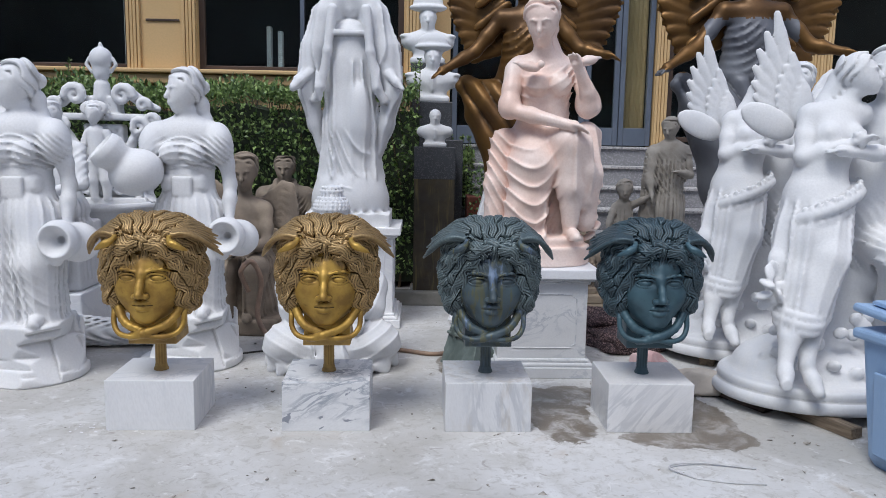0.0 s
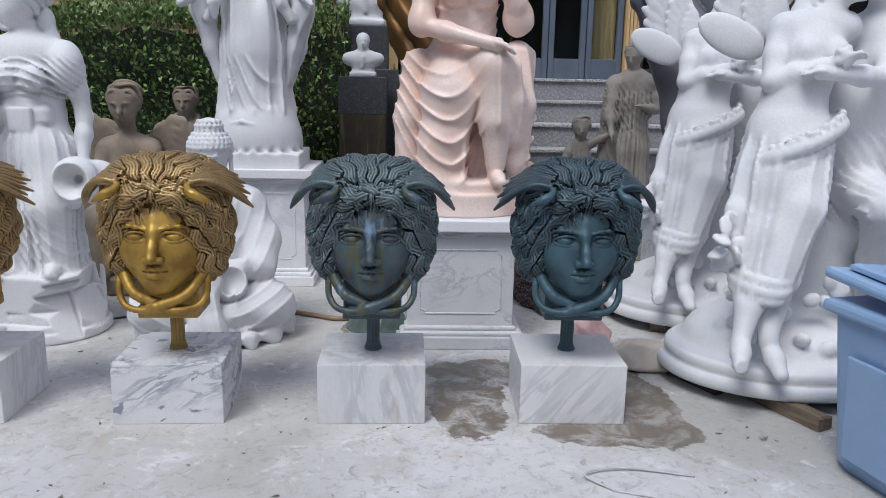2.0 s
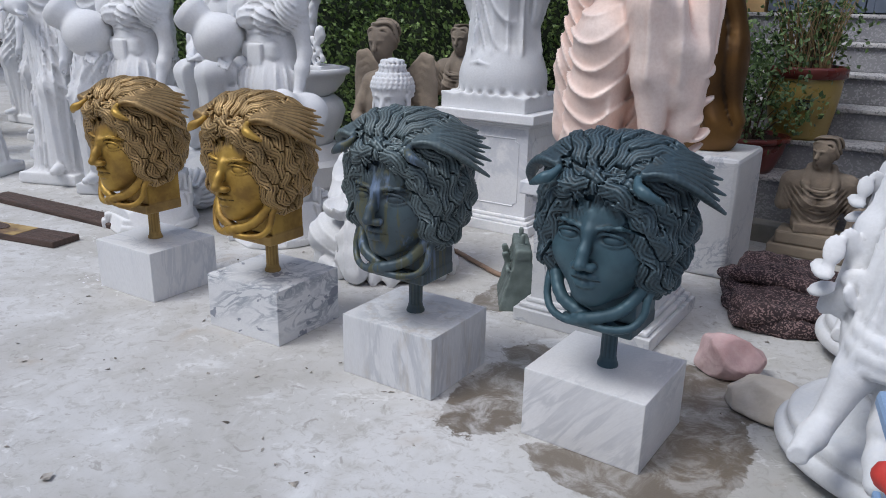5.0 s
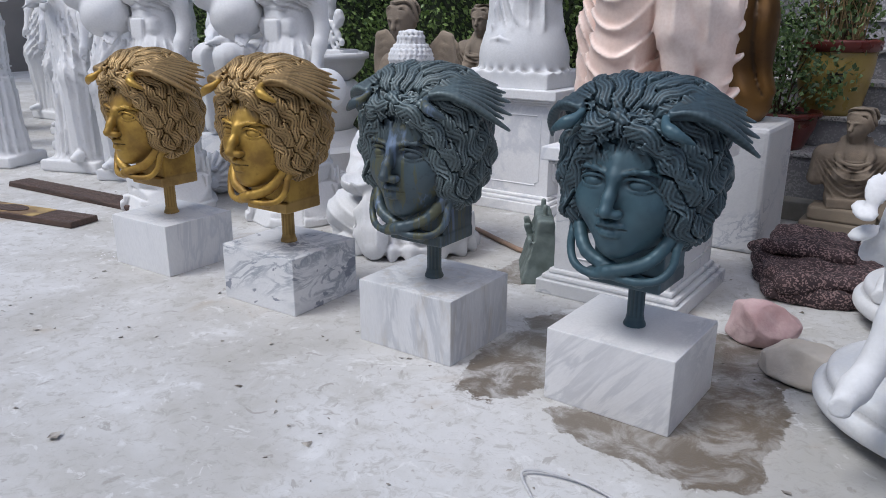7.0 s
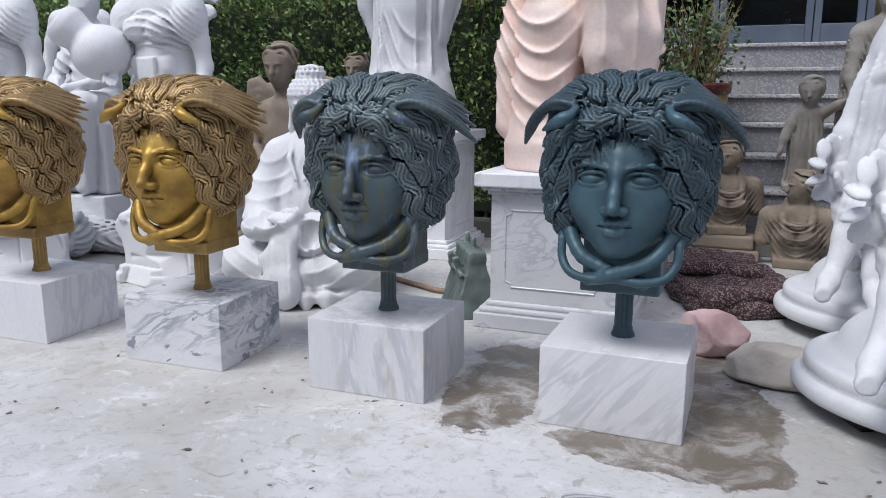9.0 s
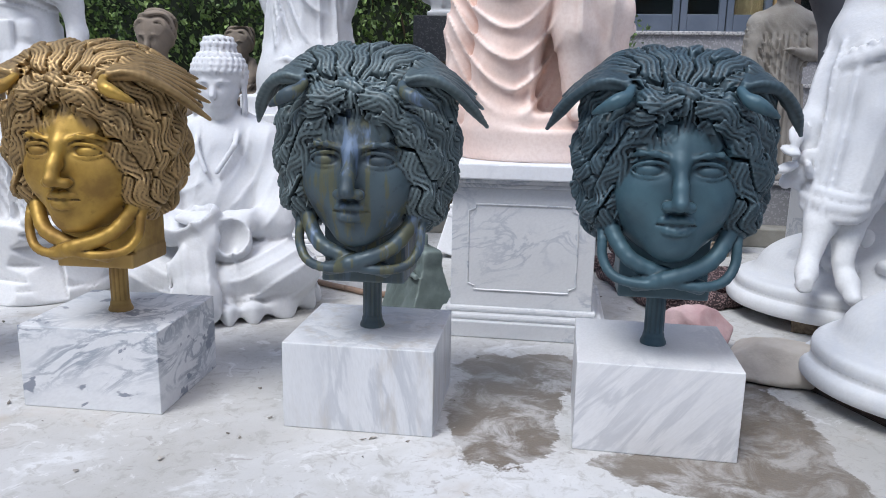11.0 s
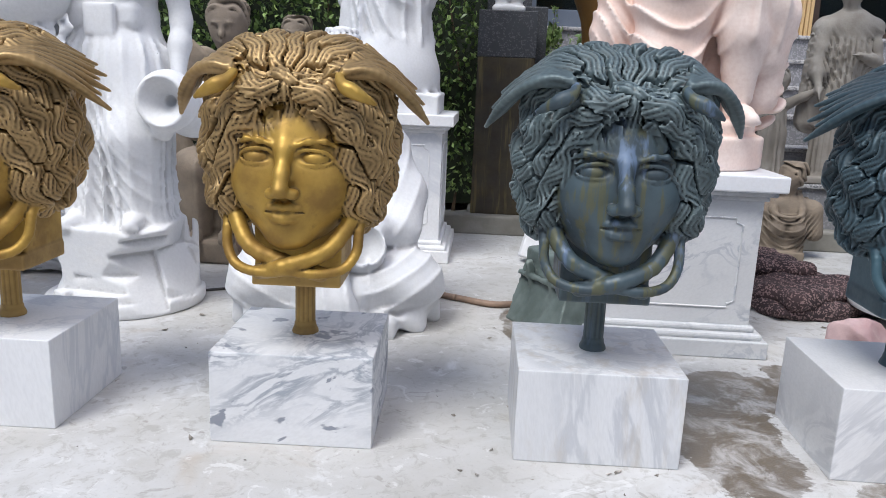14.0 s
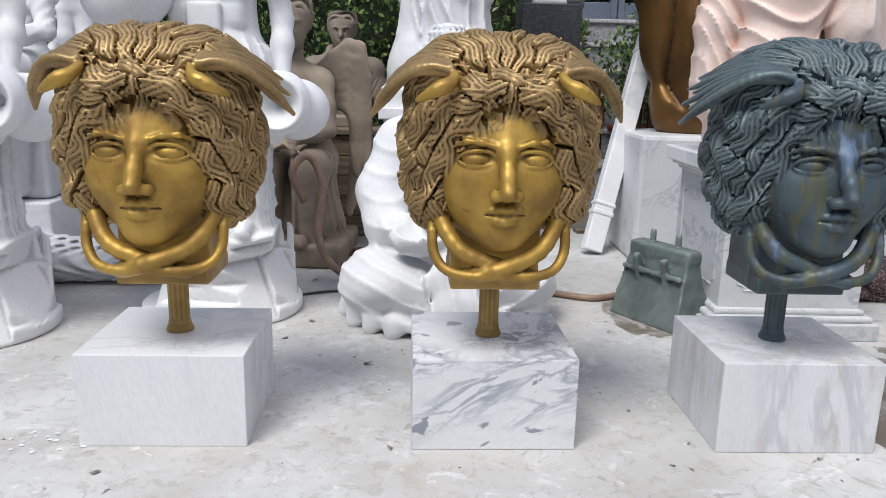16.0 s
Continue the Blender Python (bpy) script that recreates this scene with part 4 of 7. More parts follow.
# ---- pedestals ----
def pedestal(x, y, w, d, h, mat, label, rz=0.0, slab=0.05):
    """Moulded pedestal: stepped foot, body with a sunk panel, cornice and top slab."""
    p = tagged(base("pedestal", x, y, 0, rz), label, "pedestal")
    foot = bmesh.new()
    add_box(foot, (-w / 2 - 0.05, -d / 2 - 0.05, 0), (w / 2 + 0.05, d / 2 + 0.05, 0.055), 0.004)
    add_box(foot, (-w / 2 - 0.035, -d / 2 - 0.035, 0.054), (w / 2 + 0.035, d / 2 + 0.035, 0.075), 0.008)
    add_box(foot, (-w / 2 - 0.015, -d / 2 - 0.015, 0.074), (w / 2 + 0.015, d / 2 + 0.015, 0.095), 0.008)
    part("foot_moulding", foot, mat, p)
    top = h - slab
    part("body", box_bm((-w / 2, -d / 2, 0.094), (w / 2, d / 2, top - 0.03), 0.003), mat, p)
    corn = bmesh.new()
    add_box(corn, (-w / 2 - 0.012, -d / 2 - 0.012, top - 0.031), (w / 2 + 0.012, d / 2 + 0.012, top - 0.014), 0.006)
    add_box(corn, (-w / 2 - 0.03, -d / 2 - 0.03, top - 0.015), (w / 2 + 0.03, d / 2 + 0.03, top + 0.001), 0.006)
    part("cornice", corn, mat, p)
    part("top_slab", box_bm((-w / 2 - 0.05, -d / 2 - 0.05, top), (w / 2 + 0.05, d / 2 + 0.05, h), 0.005), WHITE_SLAB, p)
    # raised bead round the panel, notched corners
    for rot, ww, dd in ((0, w, d), (90, d, w), (-90, d, w)):
        a, b, z0, z1 = -ww / 2 + 0.055, ww / 2 - 0.055, 0.15, top - 0.085
        c = 0.022
        ring = [(a + c, z0), (b - c, z0), (b - c, z0 + c * 0.6), (b, z0 + c), (b, z1 - c), (b - c, z1 - c * 0.6), (b - c, z1), (a + c, z1), (a + c, z1 - c * 0.6), (a, z1 - c), (a, z0 + c), (a + c, z0 + c * 0.6), (a + c, z0)]
        bead = tube_bm([(q, -dd / 2 - 0.0005, zz) for q, zz in ring], 0.0035, 6)
        part("panel_bead", bead, mat, p, m=pose(0, 0, 0, 0, 0, rot))
    return p


pedestal(1.25, 4.24, 0.46, 0.46, 0.568, PED_MARBLE, "grey-veined marble pedestal with sunk panel under the pink figure")
pedestal(0.18, 5.27, 0.52, 0.46, 0.655, WHITE_SLAB, "white marble pedestal with sunk panel under the robed figure")


def plain_block(name, lo, hi, mat, label, cat="pedestal", bevel=0.006):
    c = [(a + b) / 2 for a, b in zip(lo, hi)]
    bm = box_bm((lo[0] - c[0], lo[1] - c[1], 0), (hi[0] - c[0], hi[1] - c[1], hi[2] - lo[2]), bevel)
    return tagged(part(name, bm, mat, m=pose(c[0], c[1], lo[2])), label, cat)


plain_block("pedestal", (1.00, 4.95, 0.0), (1.54, 5.43, 0.565), PED_MARBLE, "plain grey-white marble block with chamfered top", bevel=0.02)
pil = tagged(base("pillar", 0.715, 5.92, 0.0), "dark stained stone pillar with slate cap block", "pillar")
part("shaft", box_bm((-0.15, -0.14, 0.10), (0.15, 0.14, 0.93), 0.004), MOSSY_STONE, pil)
part("cap_block", box_bm((-0.152, -0.142, 0.931), (0.152, 0.142, 1.165), 0.004), DARK_STONE, pil, "blue-grey slate cap block")
part("foot_block", box_bm((-0.17, -0.07, 0.0), (0.17, 0.16, 0.099), 0.006), KERB, pil)


# ---- figures ----
def place(name, clay, mat, x, y, z, rz, label, cat="statue", group="", size=1.0):
    ob = new(name, clay.mesh(name, mat))
    ob.matrix_basis = pose(x, y, z, 0, 0, rz) @ Matrix.Scale(size, 4)
    return tagged(ob, label, cat, group=group)


def head_on(c, p, r, face=(0, -1, 0), hair=1.12, bun=False, up=True, curl=True):
    """A small carved head at p; r is half its height, face the way it looks."""
    p, fw = Vector(p), Vector(face).normalized()
    sd = fw.cross(Vector((0, 0, 1))).normalized()
    upv = sd.cross(fw)
    at = lambda a, b, d: tuple(p + sd * a * r + fw * b * r + upv * d * r)
    c.ball(at(0, -0.08, 0.15), (r * 0.74, r * 0.80, r * 0.84), 0.01)
    c.ball(at(0, 0.20, -0.40), r * 0.50, r * 0.4)
    c.ball(at(0, 0.48, -0.78), r * 0.17, r * 0.25)
    c.chain([at(0, 0.64, 0.22), at(0, 0.74, 0.0), at(0, 0.88, -0.22)], [r * 0.08, r * 0.09, r * 0.12], r * 0.09)
    c.ball(at(0, 0.62, -0.48), r * 0.19, r * 0.12)
    for s in (-1, 1):
        c.ball(at(s * 0.29, 0.84, 0.04), (r * 0.19, r * 0.19, r * 0.13), r * 0.06, sub=True)
        c.ball(at(s * 0.28, 0.55, 0.03), r * 0.13, r * 0.02)
        c.chain([at(s * 0.10, 0.72, 0.20), at(s * 0.30, 0.70, 0.25), at(s * 0.50, 0.52, 0.18)], r * 0.045, r * 0.07)
        c.chain([at(0, 0.80, -0.45), at(s * 0.20, 0.70, -0.47)], [r * 0.06, r * 0.025], r * 0.03)
        c.chain([at(0, 0.77, -0.57), at(s * 0.18, 0.68, -0.53)], [r * 0.065, r * 0.025], r * 0.03)
    if hair:
        c.ball(at(0, -0.25, 0.32), (r * 0.74 * hair, r * 0.72 * hair, r * 0.74 * hair), r * 0.12)
        if curl:
            lo = [v - 1.5 * r for v in p]
            hi = [v + 1.5 * r for v in p]
            q = p + fw * r * 0.5
            def strands(x, y, z):
                d = np.sqrt((x - q.x) ** 2 + (y - q.y) ** 2 + (z - q.z + 0.25 * r) ** 2)
                a = np.arctan2(z - q.z, x - q.x + 0.6 * (y - q.y))
                back = smooth01(-((x - p.x) * fw.x + (y - p.y) * fw.y + (z - p.z) * fw.z) / r + 0.9 * (z - p.z) / r, -0.05, 0.2)
                return back * (0.075 * r * np.sin(d * 19 / r + 1.6 * np.sin(5 * a)) + 0.05 * r * np.sin(d * 7 / r + 3 * a))
            c.press(lo, hi, strands, 0.2 * r)
    if bun:
        c.ball(at(0, -1.05, 0.15), r * 0.36, r * 0.15)


def arm(c, sh, el, ha, r=0.045, k=0.02):
    c.chain([sh, tuple((Vector(sh) * 0.5 + Vector(el) * 0.5)), el, tuple(Vector(el) * 0.6 + Vector(ha) * 0.4), ha], [r, r * 0.95, r * 0.8, r * 0.82, r * 0.52], k)
    d = (Vector(ha) - Vector(el)).normalized()
    c.chain([ha, tuple(Vector(ha) + d * r * 0.9)], [r * 0.5, r * 0.60], 0.01)
    sd = d.cross(Vector((0.3, 0.2, 1))).normalized()
    for i in range(4):
        q = Vector(ha) + d * r * 1.0 + sd * r * 0.36 * (i - 1.5)
        c.chain([tuple(q), tuple(q + d * r * 0.8), tuple(q + d * r * (1.5 - 0.12 * abs(i - 1)) - Vector((0, 0, r * 0.25)))], [r * 0.22, r * 0.20, r * 0.14], 0.003)


def foot(c, p, d, r=0.032):
    d = Vector(d).normalized()
    p = Vector(p)
    c.chain([tuple(p), tuple(p + d * r * 1.6), tuple(p + d * r * 3.4)], [r * 0.95, r, r * 0.72], 0.012)
    sd = d.cross(Vector((0, 0, 1)))
    for i in range(5):
        q = p + d * r * (3.7 - 0.22 * abs(i - 1)) + sd * r * (i - 2) * 0.36
        c.ball(tuple(q - Vector((0, 0, r * 0.25))), (r * 0.23, r * 0.36, r * 0.24), 0.004)


def rock_base(c, r, h, rx=1.0, ry=1.0, seed=1):
    """A drum cut into rough facets, on a thin round foot."""
    c.disc((0, 0, 0.025), r, 0.025, rx, ry, 0.012, 0.01)
    rng = random.Random(seed)
    c.disc((0, 0, h / 2 + 0.02), r * 0.93, h / 2, rx, ry, 0.03, 0.01)
    for i in range(16):
        a = i * 2.4 + rng.uniform(-0.4, 0.4)
        tilt = rng.uniform(-28, 40)
        z = rng.uniform(0.3, 0.95) * h + 0.03
        d = r * rng.uniform(0.62, 0.84) + 0.25
        c.block((math.cos(a) * d * rx, math.sin(a) * d * ry, z), (rng.uniform(0.12, 0.2), 0.25, rng.uniform(0.07, 0.13)), 0.002, 0.002, math.degrees(a) - 90 + rng.uniform(-20, 20), True, tilt)


def water_carrier():
    """Standing woman in a gathered gown, a jug on her hip and another held low, on a faceted rock."""
    c = Clay((-0.46, -0.36, -0.012), (0.42, 0.34, 1.62), 0.0072)
    rock_base(c, 0.265, 0.27)
    c.chain([(0, 0.02, 0.98), (0.01, 0.02, 0.80), (0.0, 0.03, 0.60), (-0.01, 0.04, 0.36)], [0.125, 0.15, 0.15, 0.175], 0.05, (1, 0.85, 1))
    c.chain([(0.07, -0.02, 0.80), (0.085, -0.09, 0.58), (0.09, -0.06, 0.33)], [0.10, 0.085, 0.08], 0.05)
    c.chain([(-0.07, 0.0, 0.80), (-0.07, -0.03, 0.58), (-0.075, -0.05, 0.33)], [0.10, 0.085, 0.085], 0.05)
    c.press((-0.3, -0.3, 0.28), (0.3, 0.3, 0.92), folds(0.0, 0.03, 24, 0.009, 1.0), 0.06)
    c.press((-0.3, -0.3, 0.28), (0.3, 0.3, 0.80), swags(0.09, 0.5, 95, 0.004, 3.0, 1.2), 0.08)
    c.chain([(0, 0.02, 0.98), (0, 0.02, 1.10), (0, 0.03, 1.20)], [0.115, 0.125, 0.125], 0.03, (1.1, 0.8, 1))
    c.chain([(-0.15, 0.03, 1.22), (0.15, 0.03, 1.22)], 0.062, 0.04)
    for s in (-1, 1):
        c.ball((s * 0.06, -0.075, 1.12), 0.056, 0.025)
        c.ball((s * 0.17, 0.0, 1.16), (0.07, 0.085, 0.10), 0.03)
    c.press((-0.28, -0.2, 1.02), (0.28, 0.2, 1.22), swags(0.0, 1.05, 170, 0.006, -2.2), 0.03)
    c.block((0, 0.015, 0.965), (0.118, 0.10, 0.045), 0.03, 0.008)
    c.block((0, -0.085, 0.95), (0.05, 0.02, 0.05), 0.006, 0.006)
    c.cap((0, 0.03, 1.24), (0, 0.02, 1.34), 0.048, 0.046, 0.03)
    head_on(c, (-0.01, 0.0, 1.435), 0.105, (-0.75, -0.65, -0.08), 1.16, True)
    for q in ((0.075, 0.06, 1.36), (0.09, 0.06, 1.28), (0.10, 0.04, 1.20)):
        c.ball(q, (0.035, 0.04, 0.055), 0.02)
    # jug on the right hip
    arm(c, (-0.17, 0.02, 1.18), (-0.24, 0.02, 0.99), (-0.17, -0.11, 0.93), 0.044)
    c.ball((-0.215, -0.13, 1.02), (0.135, 0.12, 0.118), 0.012, (0, -20, 0))
    c.cap((-0.28, -0.17, 1.085), (-0.325, -0.195, 1.125), 0.075, 0.092, 0.02)
    c.ball((-0.375, -0.225, 1.175), (0.085, 0.085, 0.07), 0.008, (0, -45, 20), True)
    ring = [(-0.205 + 0.022 * math.cos(a), -0.232, 1.03 + 0.022 * math.sin(a)) for a in np.linspace(0, 6.283, 11)]
    c.chain(ring, 0.007, 0.004)
    # jug held low at the left side
    arm(c, (0.185, 0.02, 1.17), (0.215, 0.03, 0.96), (0.225, -0.04, 0.77), 0.042)
    c.ball((0.265, -0.02, 0.68), (0.105, 0.10, 0.098), 0.012)
    c.cap((0.245, -0.10, 0.70), (0.235, -0.145, 0.705), 0.08, 0.098, 0.02)
    c.cap((0.235, -0.13, 0.705), (0.230, -0.26, 0.705), 0.020, 0.115, 0.008, sub=True)
    c.ball((0.21, -0.13, 0.61), (0.03, 0.03, 0.035), 0.03)
    foot(c, (0.09, -0.09, 0.315), (0.2, -1, -0.1))
    foot(c, (-0.08, -0.08, 0.315), (-0.35, -1, -0.2))
    return c


wc = water_carrier()
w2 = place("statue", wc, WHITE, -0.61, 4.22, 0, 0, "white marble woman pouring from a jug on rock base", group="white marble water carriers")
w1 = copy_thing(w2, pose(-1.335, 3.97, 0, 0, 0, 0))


def robed_figure():
    """Tall veiled figure with open hands and falling sleeves on a globe of cloud."""
    c = Clay((-0.40, -0.28, -0.012), (0.40, 0.30, 1.72), 0.0080)
    c.block((0, 0, 0.035), (0.255, 0.21, 0.045), 0.004, 0.005)
    c.ball((0, 0.0, 0.14), (0.245, 0.205, 0.24), 0.02)
    c.press((-0.3, -0.3, 0.06), (0.3, 0.3, 0.2), lambda x, y, z: 0.006 * np.sin(20 * np.arctan2(y, x)) * np.exp(-((z - 0.09) / 0.018) ** 2), 0.02)
    c.chain([(0, 0.0, 0.30), (0, 0.0, 0.60), (0, 0, 0.95), (0, 0.0, 1.12)], [0.20, 0.165, 0.14, 0.135], 0.04, (1, 0.78, 1))
    c.press((-0.3, -0.3, 0.26), (0.3, 0.3, 1.02), folds(0, 0.03, 12, 0.012, 0.8, 0.5, 2.0), 0.05)
    c.ball((0.065, -0.105, 0.66), (0.062, 0.055, 0.20), 0.05)
    c.press((-0.16, -0.3, 0.28), (0.16, 0.0, 0.60), swags(0.07, 0.45, 42, 0.008, 7.0, 0.8), 0.06)
    for s in (-1, 1):
        c.chain([(s * 0.05, 0.03, 1.40), (s * 0.14, 0.02, 1.28), (s * 0.21, 0.0, 1.08), (s * 0.25, -0.02, 0.90)], [0.09, 0.085, 0.085, 0.07], 0.03)
        c.chain([(s * 0.23, 0.0, 1.02), (s * 0.255, -0.02, 0.82), (s * 0.225, -0.01, 0.62), (s * 0.185, 0.0, 0.46)], [0.085, 0.075, 0.05, 0.03], 0.025, (0.75, 1.1, 1))
        c.chain([(s * 0.245, -0.08, 0.92), (s * 0.29, -0.13, 0.87), (s * 0.325, -0.16, 0.83)], [0.038, 0.030, 0.016], 0.012)
        c.chain([(s * 0.10, -0.10, 1.30), (s * 0.13, -0.12, 1.05), (s * 0.17, -0.115, 0.84), (s * 0.21, -0.10, 0.76)], [0.03, 0.028, 0.03, 0.028], 0.02)
    c.press((-0.4, -0.3, 0.42), (-0.12, 0.3, 1.36), folds(-0.08, 0.1, 18, 0.010, 5.0, 1.2), 0.04)
    c.press((0.12, -0.3, 0.42), (0.4, 0.3, 1.36), folds(0.08, 0.1, 18, 0.010, -5.0, 1.2), 0.04)
    c.block((0, -0.08, 1.16), (0.10, 0.05, 0.016), 0.012, 0.006)
    c.cap((0, 0.0, 1.32), (0, -0.01, 1.42), 0.055, 0.05, 0.03)
    head_on(c, (0, -0.03, 1.51), 0.10, (0, -1, -0.15), 1.0)
    c.ball((0, 0.03, 1.53), (0.105, 0.10, 0.125), 0.02)
    for s in (-1, 1):
        c.chain([(s * 0.085, 0.0, 1.52), (s * 0.105, 0.0, 1.40), (s * 0.115, -0.02, 1.30)], [0.035, 0.04, 0.04], 0.02)
    c.chain([(-0.1, -0.165, 0.23), (-0.04, -0.185, 0.24), (0.02, -0.19, 0.225)], [0.008, 0.012, 0.006], 0.006)
    return c


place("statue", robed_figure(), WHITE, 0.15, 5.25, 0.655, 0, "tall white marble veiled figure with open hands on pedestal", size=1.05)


def seated_sage():
    """Seated cross-legged figure with a domed curled cap, wide shell-like sleeves and a scalloped hem."""
    c = Clay((-0.42, -0.40, -0.012), (0.42, 0.32, 1.0), 0.0070)
    c.disc((0, -0.02, 0.035), 0.345, 0.03, 1.0, 0.88, 0.02, 0.01)
    c.press((-0.42, -0.42, -0.02), (0.42, 0.4, 0.10), lambda x, y, z: 0.020 * np.sin(19 * np.arctan2(y + 0.02, x) + 1.2 * np.sin(5 * np.arctan2(y, x))) * (0.4 + 8 * np.maximum(0.07 - z, 0)), 0.005)
    for s in (-1, 1):
        c.ball((s * 0.185, -0.05, 0.145), (0.175, 0.21, 0.115), 0.04, (0, s * 8, s * 18))
        c.chain([(s * 0.235, -0.10, 0.15), (s * 0.05, -0.21, 0.12)], [0.10, 0.075], 0.04)
    def lap(x, y, z):
        r = np.sqrt((np.abs(x) - 0.03) ** 2 + (y + 0.06) ** 2 + 1.6 * (z - 0.30) ** 2)
        return 0.0055 * ridge(r * 108 + 0.9 * np.sin(9 * x + 3)) * smooth01(np.abs(x), 0.05, 0.12)
    c.press((-0.42, -0.42, 0.06), (0.42, 0.3, 0.30), lap, 0.03)
    c.chain([(0, 0.06, 0.20), (0, 0.07, 0.40), (0, 0.075, 0.56)], [0.17, 0.155, 0.135], 0.04, (1.12, 0.85, 1))
    for s in (-1, 1):
        c.chain([(s * 0.03, 0.07, 0.665), (s * 0.15, 0.06, 0.575), (s * 0.215, 0.02, 0.42), (s * 0.205, -0.06, 0.32)], [0.055, 0.078, 0.080, 0.075], 0.03)
        c.chain([(s * 0.205, -0.06, 0.31), (s * 0.12, -0.16, 0.325), (s * 0.04, -0.19, 0.335)], [0.062, 0.045, 0.030], 0.02)
    c.press((-0.30, -0.2, 0.28), (0.30, 0.25, 0.66), lambda x, y, z: 0.0042 * ridge(np.sqrt((x + 0.16) ** 2 + (z - 0.66) ** 2) * 85 + 14 * x + 6 * y) * smooth01(np.abs(x), 0.01, 0.07), 0.04)
    c.press((-0.10, -0.2, 0.30), (0.12, 0.1, 0.60), lambda x, y, z: 0.004 * ridge(70 * (x - 0.35 * (z - 0.3)) + 2), 0.04)
    # robe edge round the neck
    for s in (-1, 1):
        c.chain([(s * 0.075, 0.02, 0.655), (s * 0.068, -0.05, 0.58), (s * 0.02 - 0.01, -0.075, 0.49)], 0.010, 0.008)
    # sleeve hanging open like a shell over the lap, and its fall
    c.ball((-0.075, -0.215, 0.335), (0.135, 0.075, 0.085), 0.008, (18, -14, 0))
    c.ball((-0.085, -0.235, 0.392), (0.125, 0.085, 0.082), 0.006, (18, -14, 0), True)
    c.press((-0.25, -0.36, 0.24), (0.10, -0.1, 0.40), lambda x, y, z: 0.005 * ridge(60 * x + 40 * z), 0.03)
    c.ball((0.085, -0.21, 0.27), (0.075, 0.055, 0.085), 0.01, (10, 24, 0))
    c.ball((0.10, -0.245, 0.30), (0.060, 0.050, 0.070), 0.006, (10, 24, 0), True)
    c.chain([(0.0, -0.24, 0.29), (-0.03, -0.275, 0.19), (0.0, -0.31, 0.10), (0.02, -0.335, 0.055)], [0.050, 0.055, 0.062, 0.05], 0.015, (1.25, 0.6, 1))
    c.press((-0.13, -0.42, 0.05), (0.13, -0.2, 0.28), lambda x, y, z: 0.006 * ridge(85 * x + 16 * z), 0.03)
    c.ball((-0.02, -0.20, 0.345), (0.085, 0.042, 0.024), 0.012)
    for s in (-1, 1):
        for i in range(4):
            c.chain([(s * 0.05, -0.205 - 0.007 * i, 0.352 - 0.006 * i), (s * 0.0, -0.232 - 0.005 * i, 0.353 - 0.007 * i)], 0.0075, 0.002)
    c.cap((0, 0.06, 0.62), (0, 0.05, 0.72), 0.05, 0.048, 0.02)
    head_on(c, (0, 0.03, 0.785), 0.105, (0, -1, -0.12), 0.0)
    c.ball((0, 0.045, 0.83), (0.092, 0.098, 0.092), 0.006)
    c.ball((0, 0.05, 0.92), (0.052, 0.055, 0.045), 0.015)
    for i in range(9):
        z = 0.80 + i * 0.0185
        rr = 0.093 * math.sqrt(max(0.02, 1 - ((z - 0.83) / 0.093) ** 2)) if z < 0.90 else 0.055 * math.sqrt(max(0.03, 1 - ((z - 0.92) / 0.048) ** 2))
        n = max(5, int(rr * 2 * math.pi / 0.021))
        for j in range(n):
            a = 2 * math.pi * (j + 0.5 * (i % 2)) / n
            if z < 0.835 and math.sin(a) < -0.25:
                continue
            c.ball((rr * math.cos(a), 0.047 + rr * 1.05 * math.sin(a), z), 0.0115, 0.002)
    for s in (-1, 1):
        c.chain([(s * 0.088, 0.04, 0.79), (s * 0.09, 0.03, 0.70)], [0.014, 0.017], 0.006, (0.6, 1.2, 1))
    return c


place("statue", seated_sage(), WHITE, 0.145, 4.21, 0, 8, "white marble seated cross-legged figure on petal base")


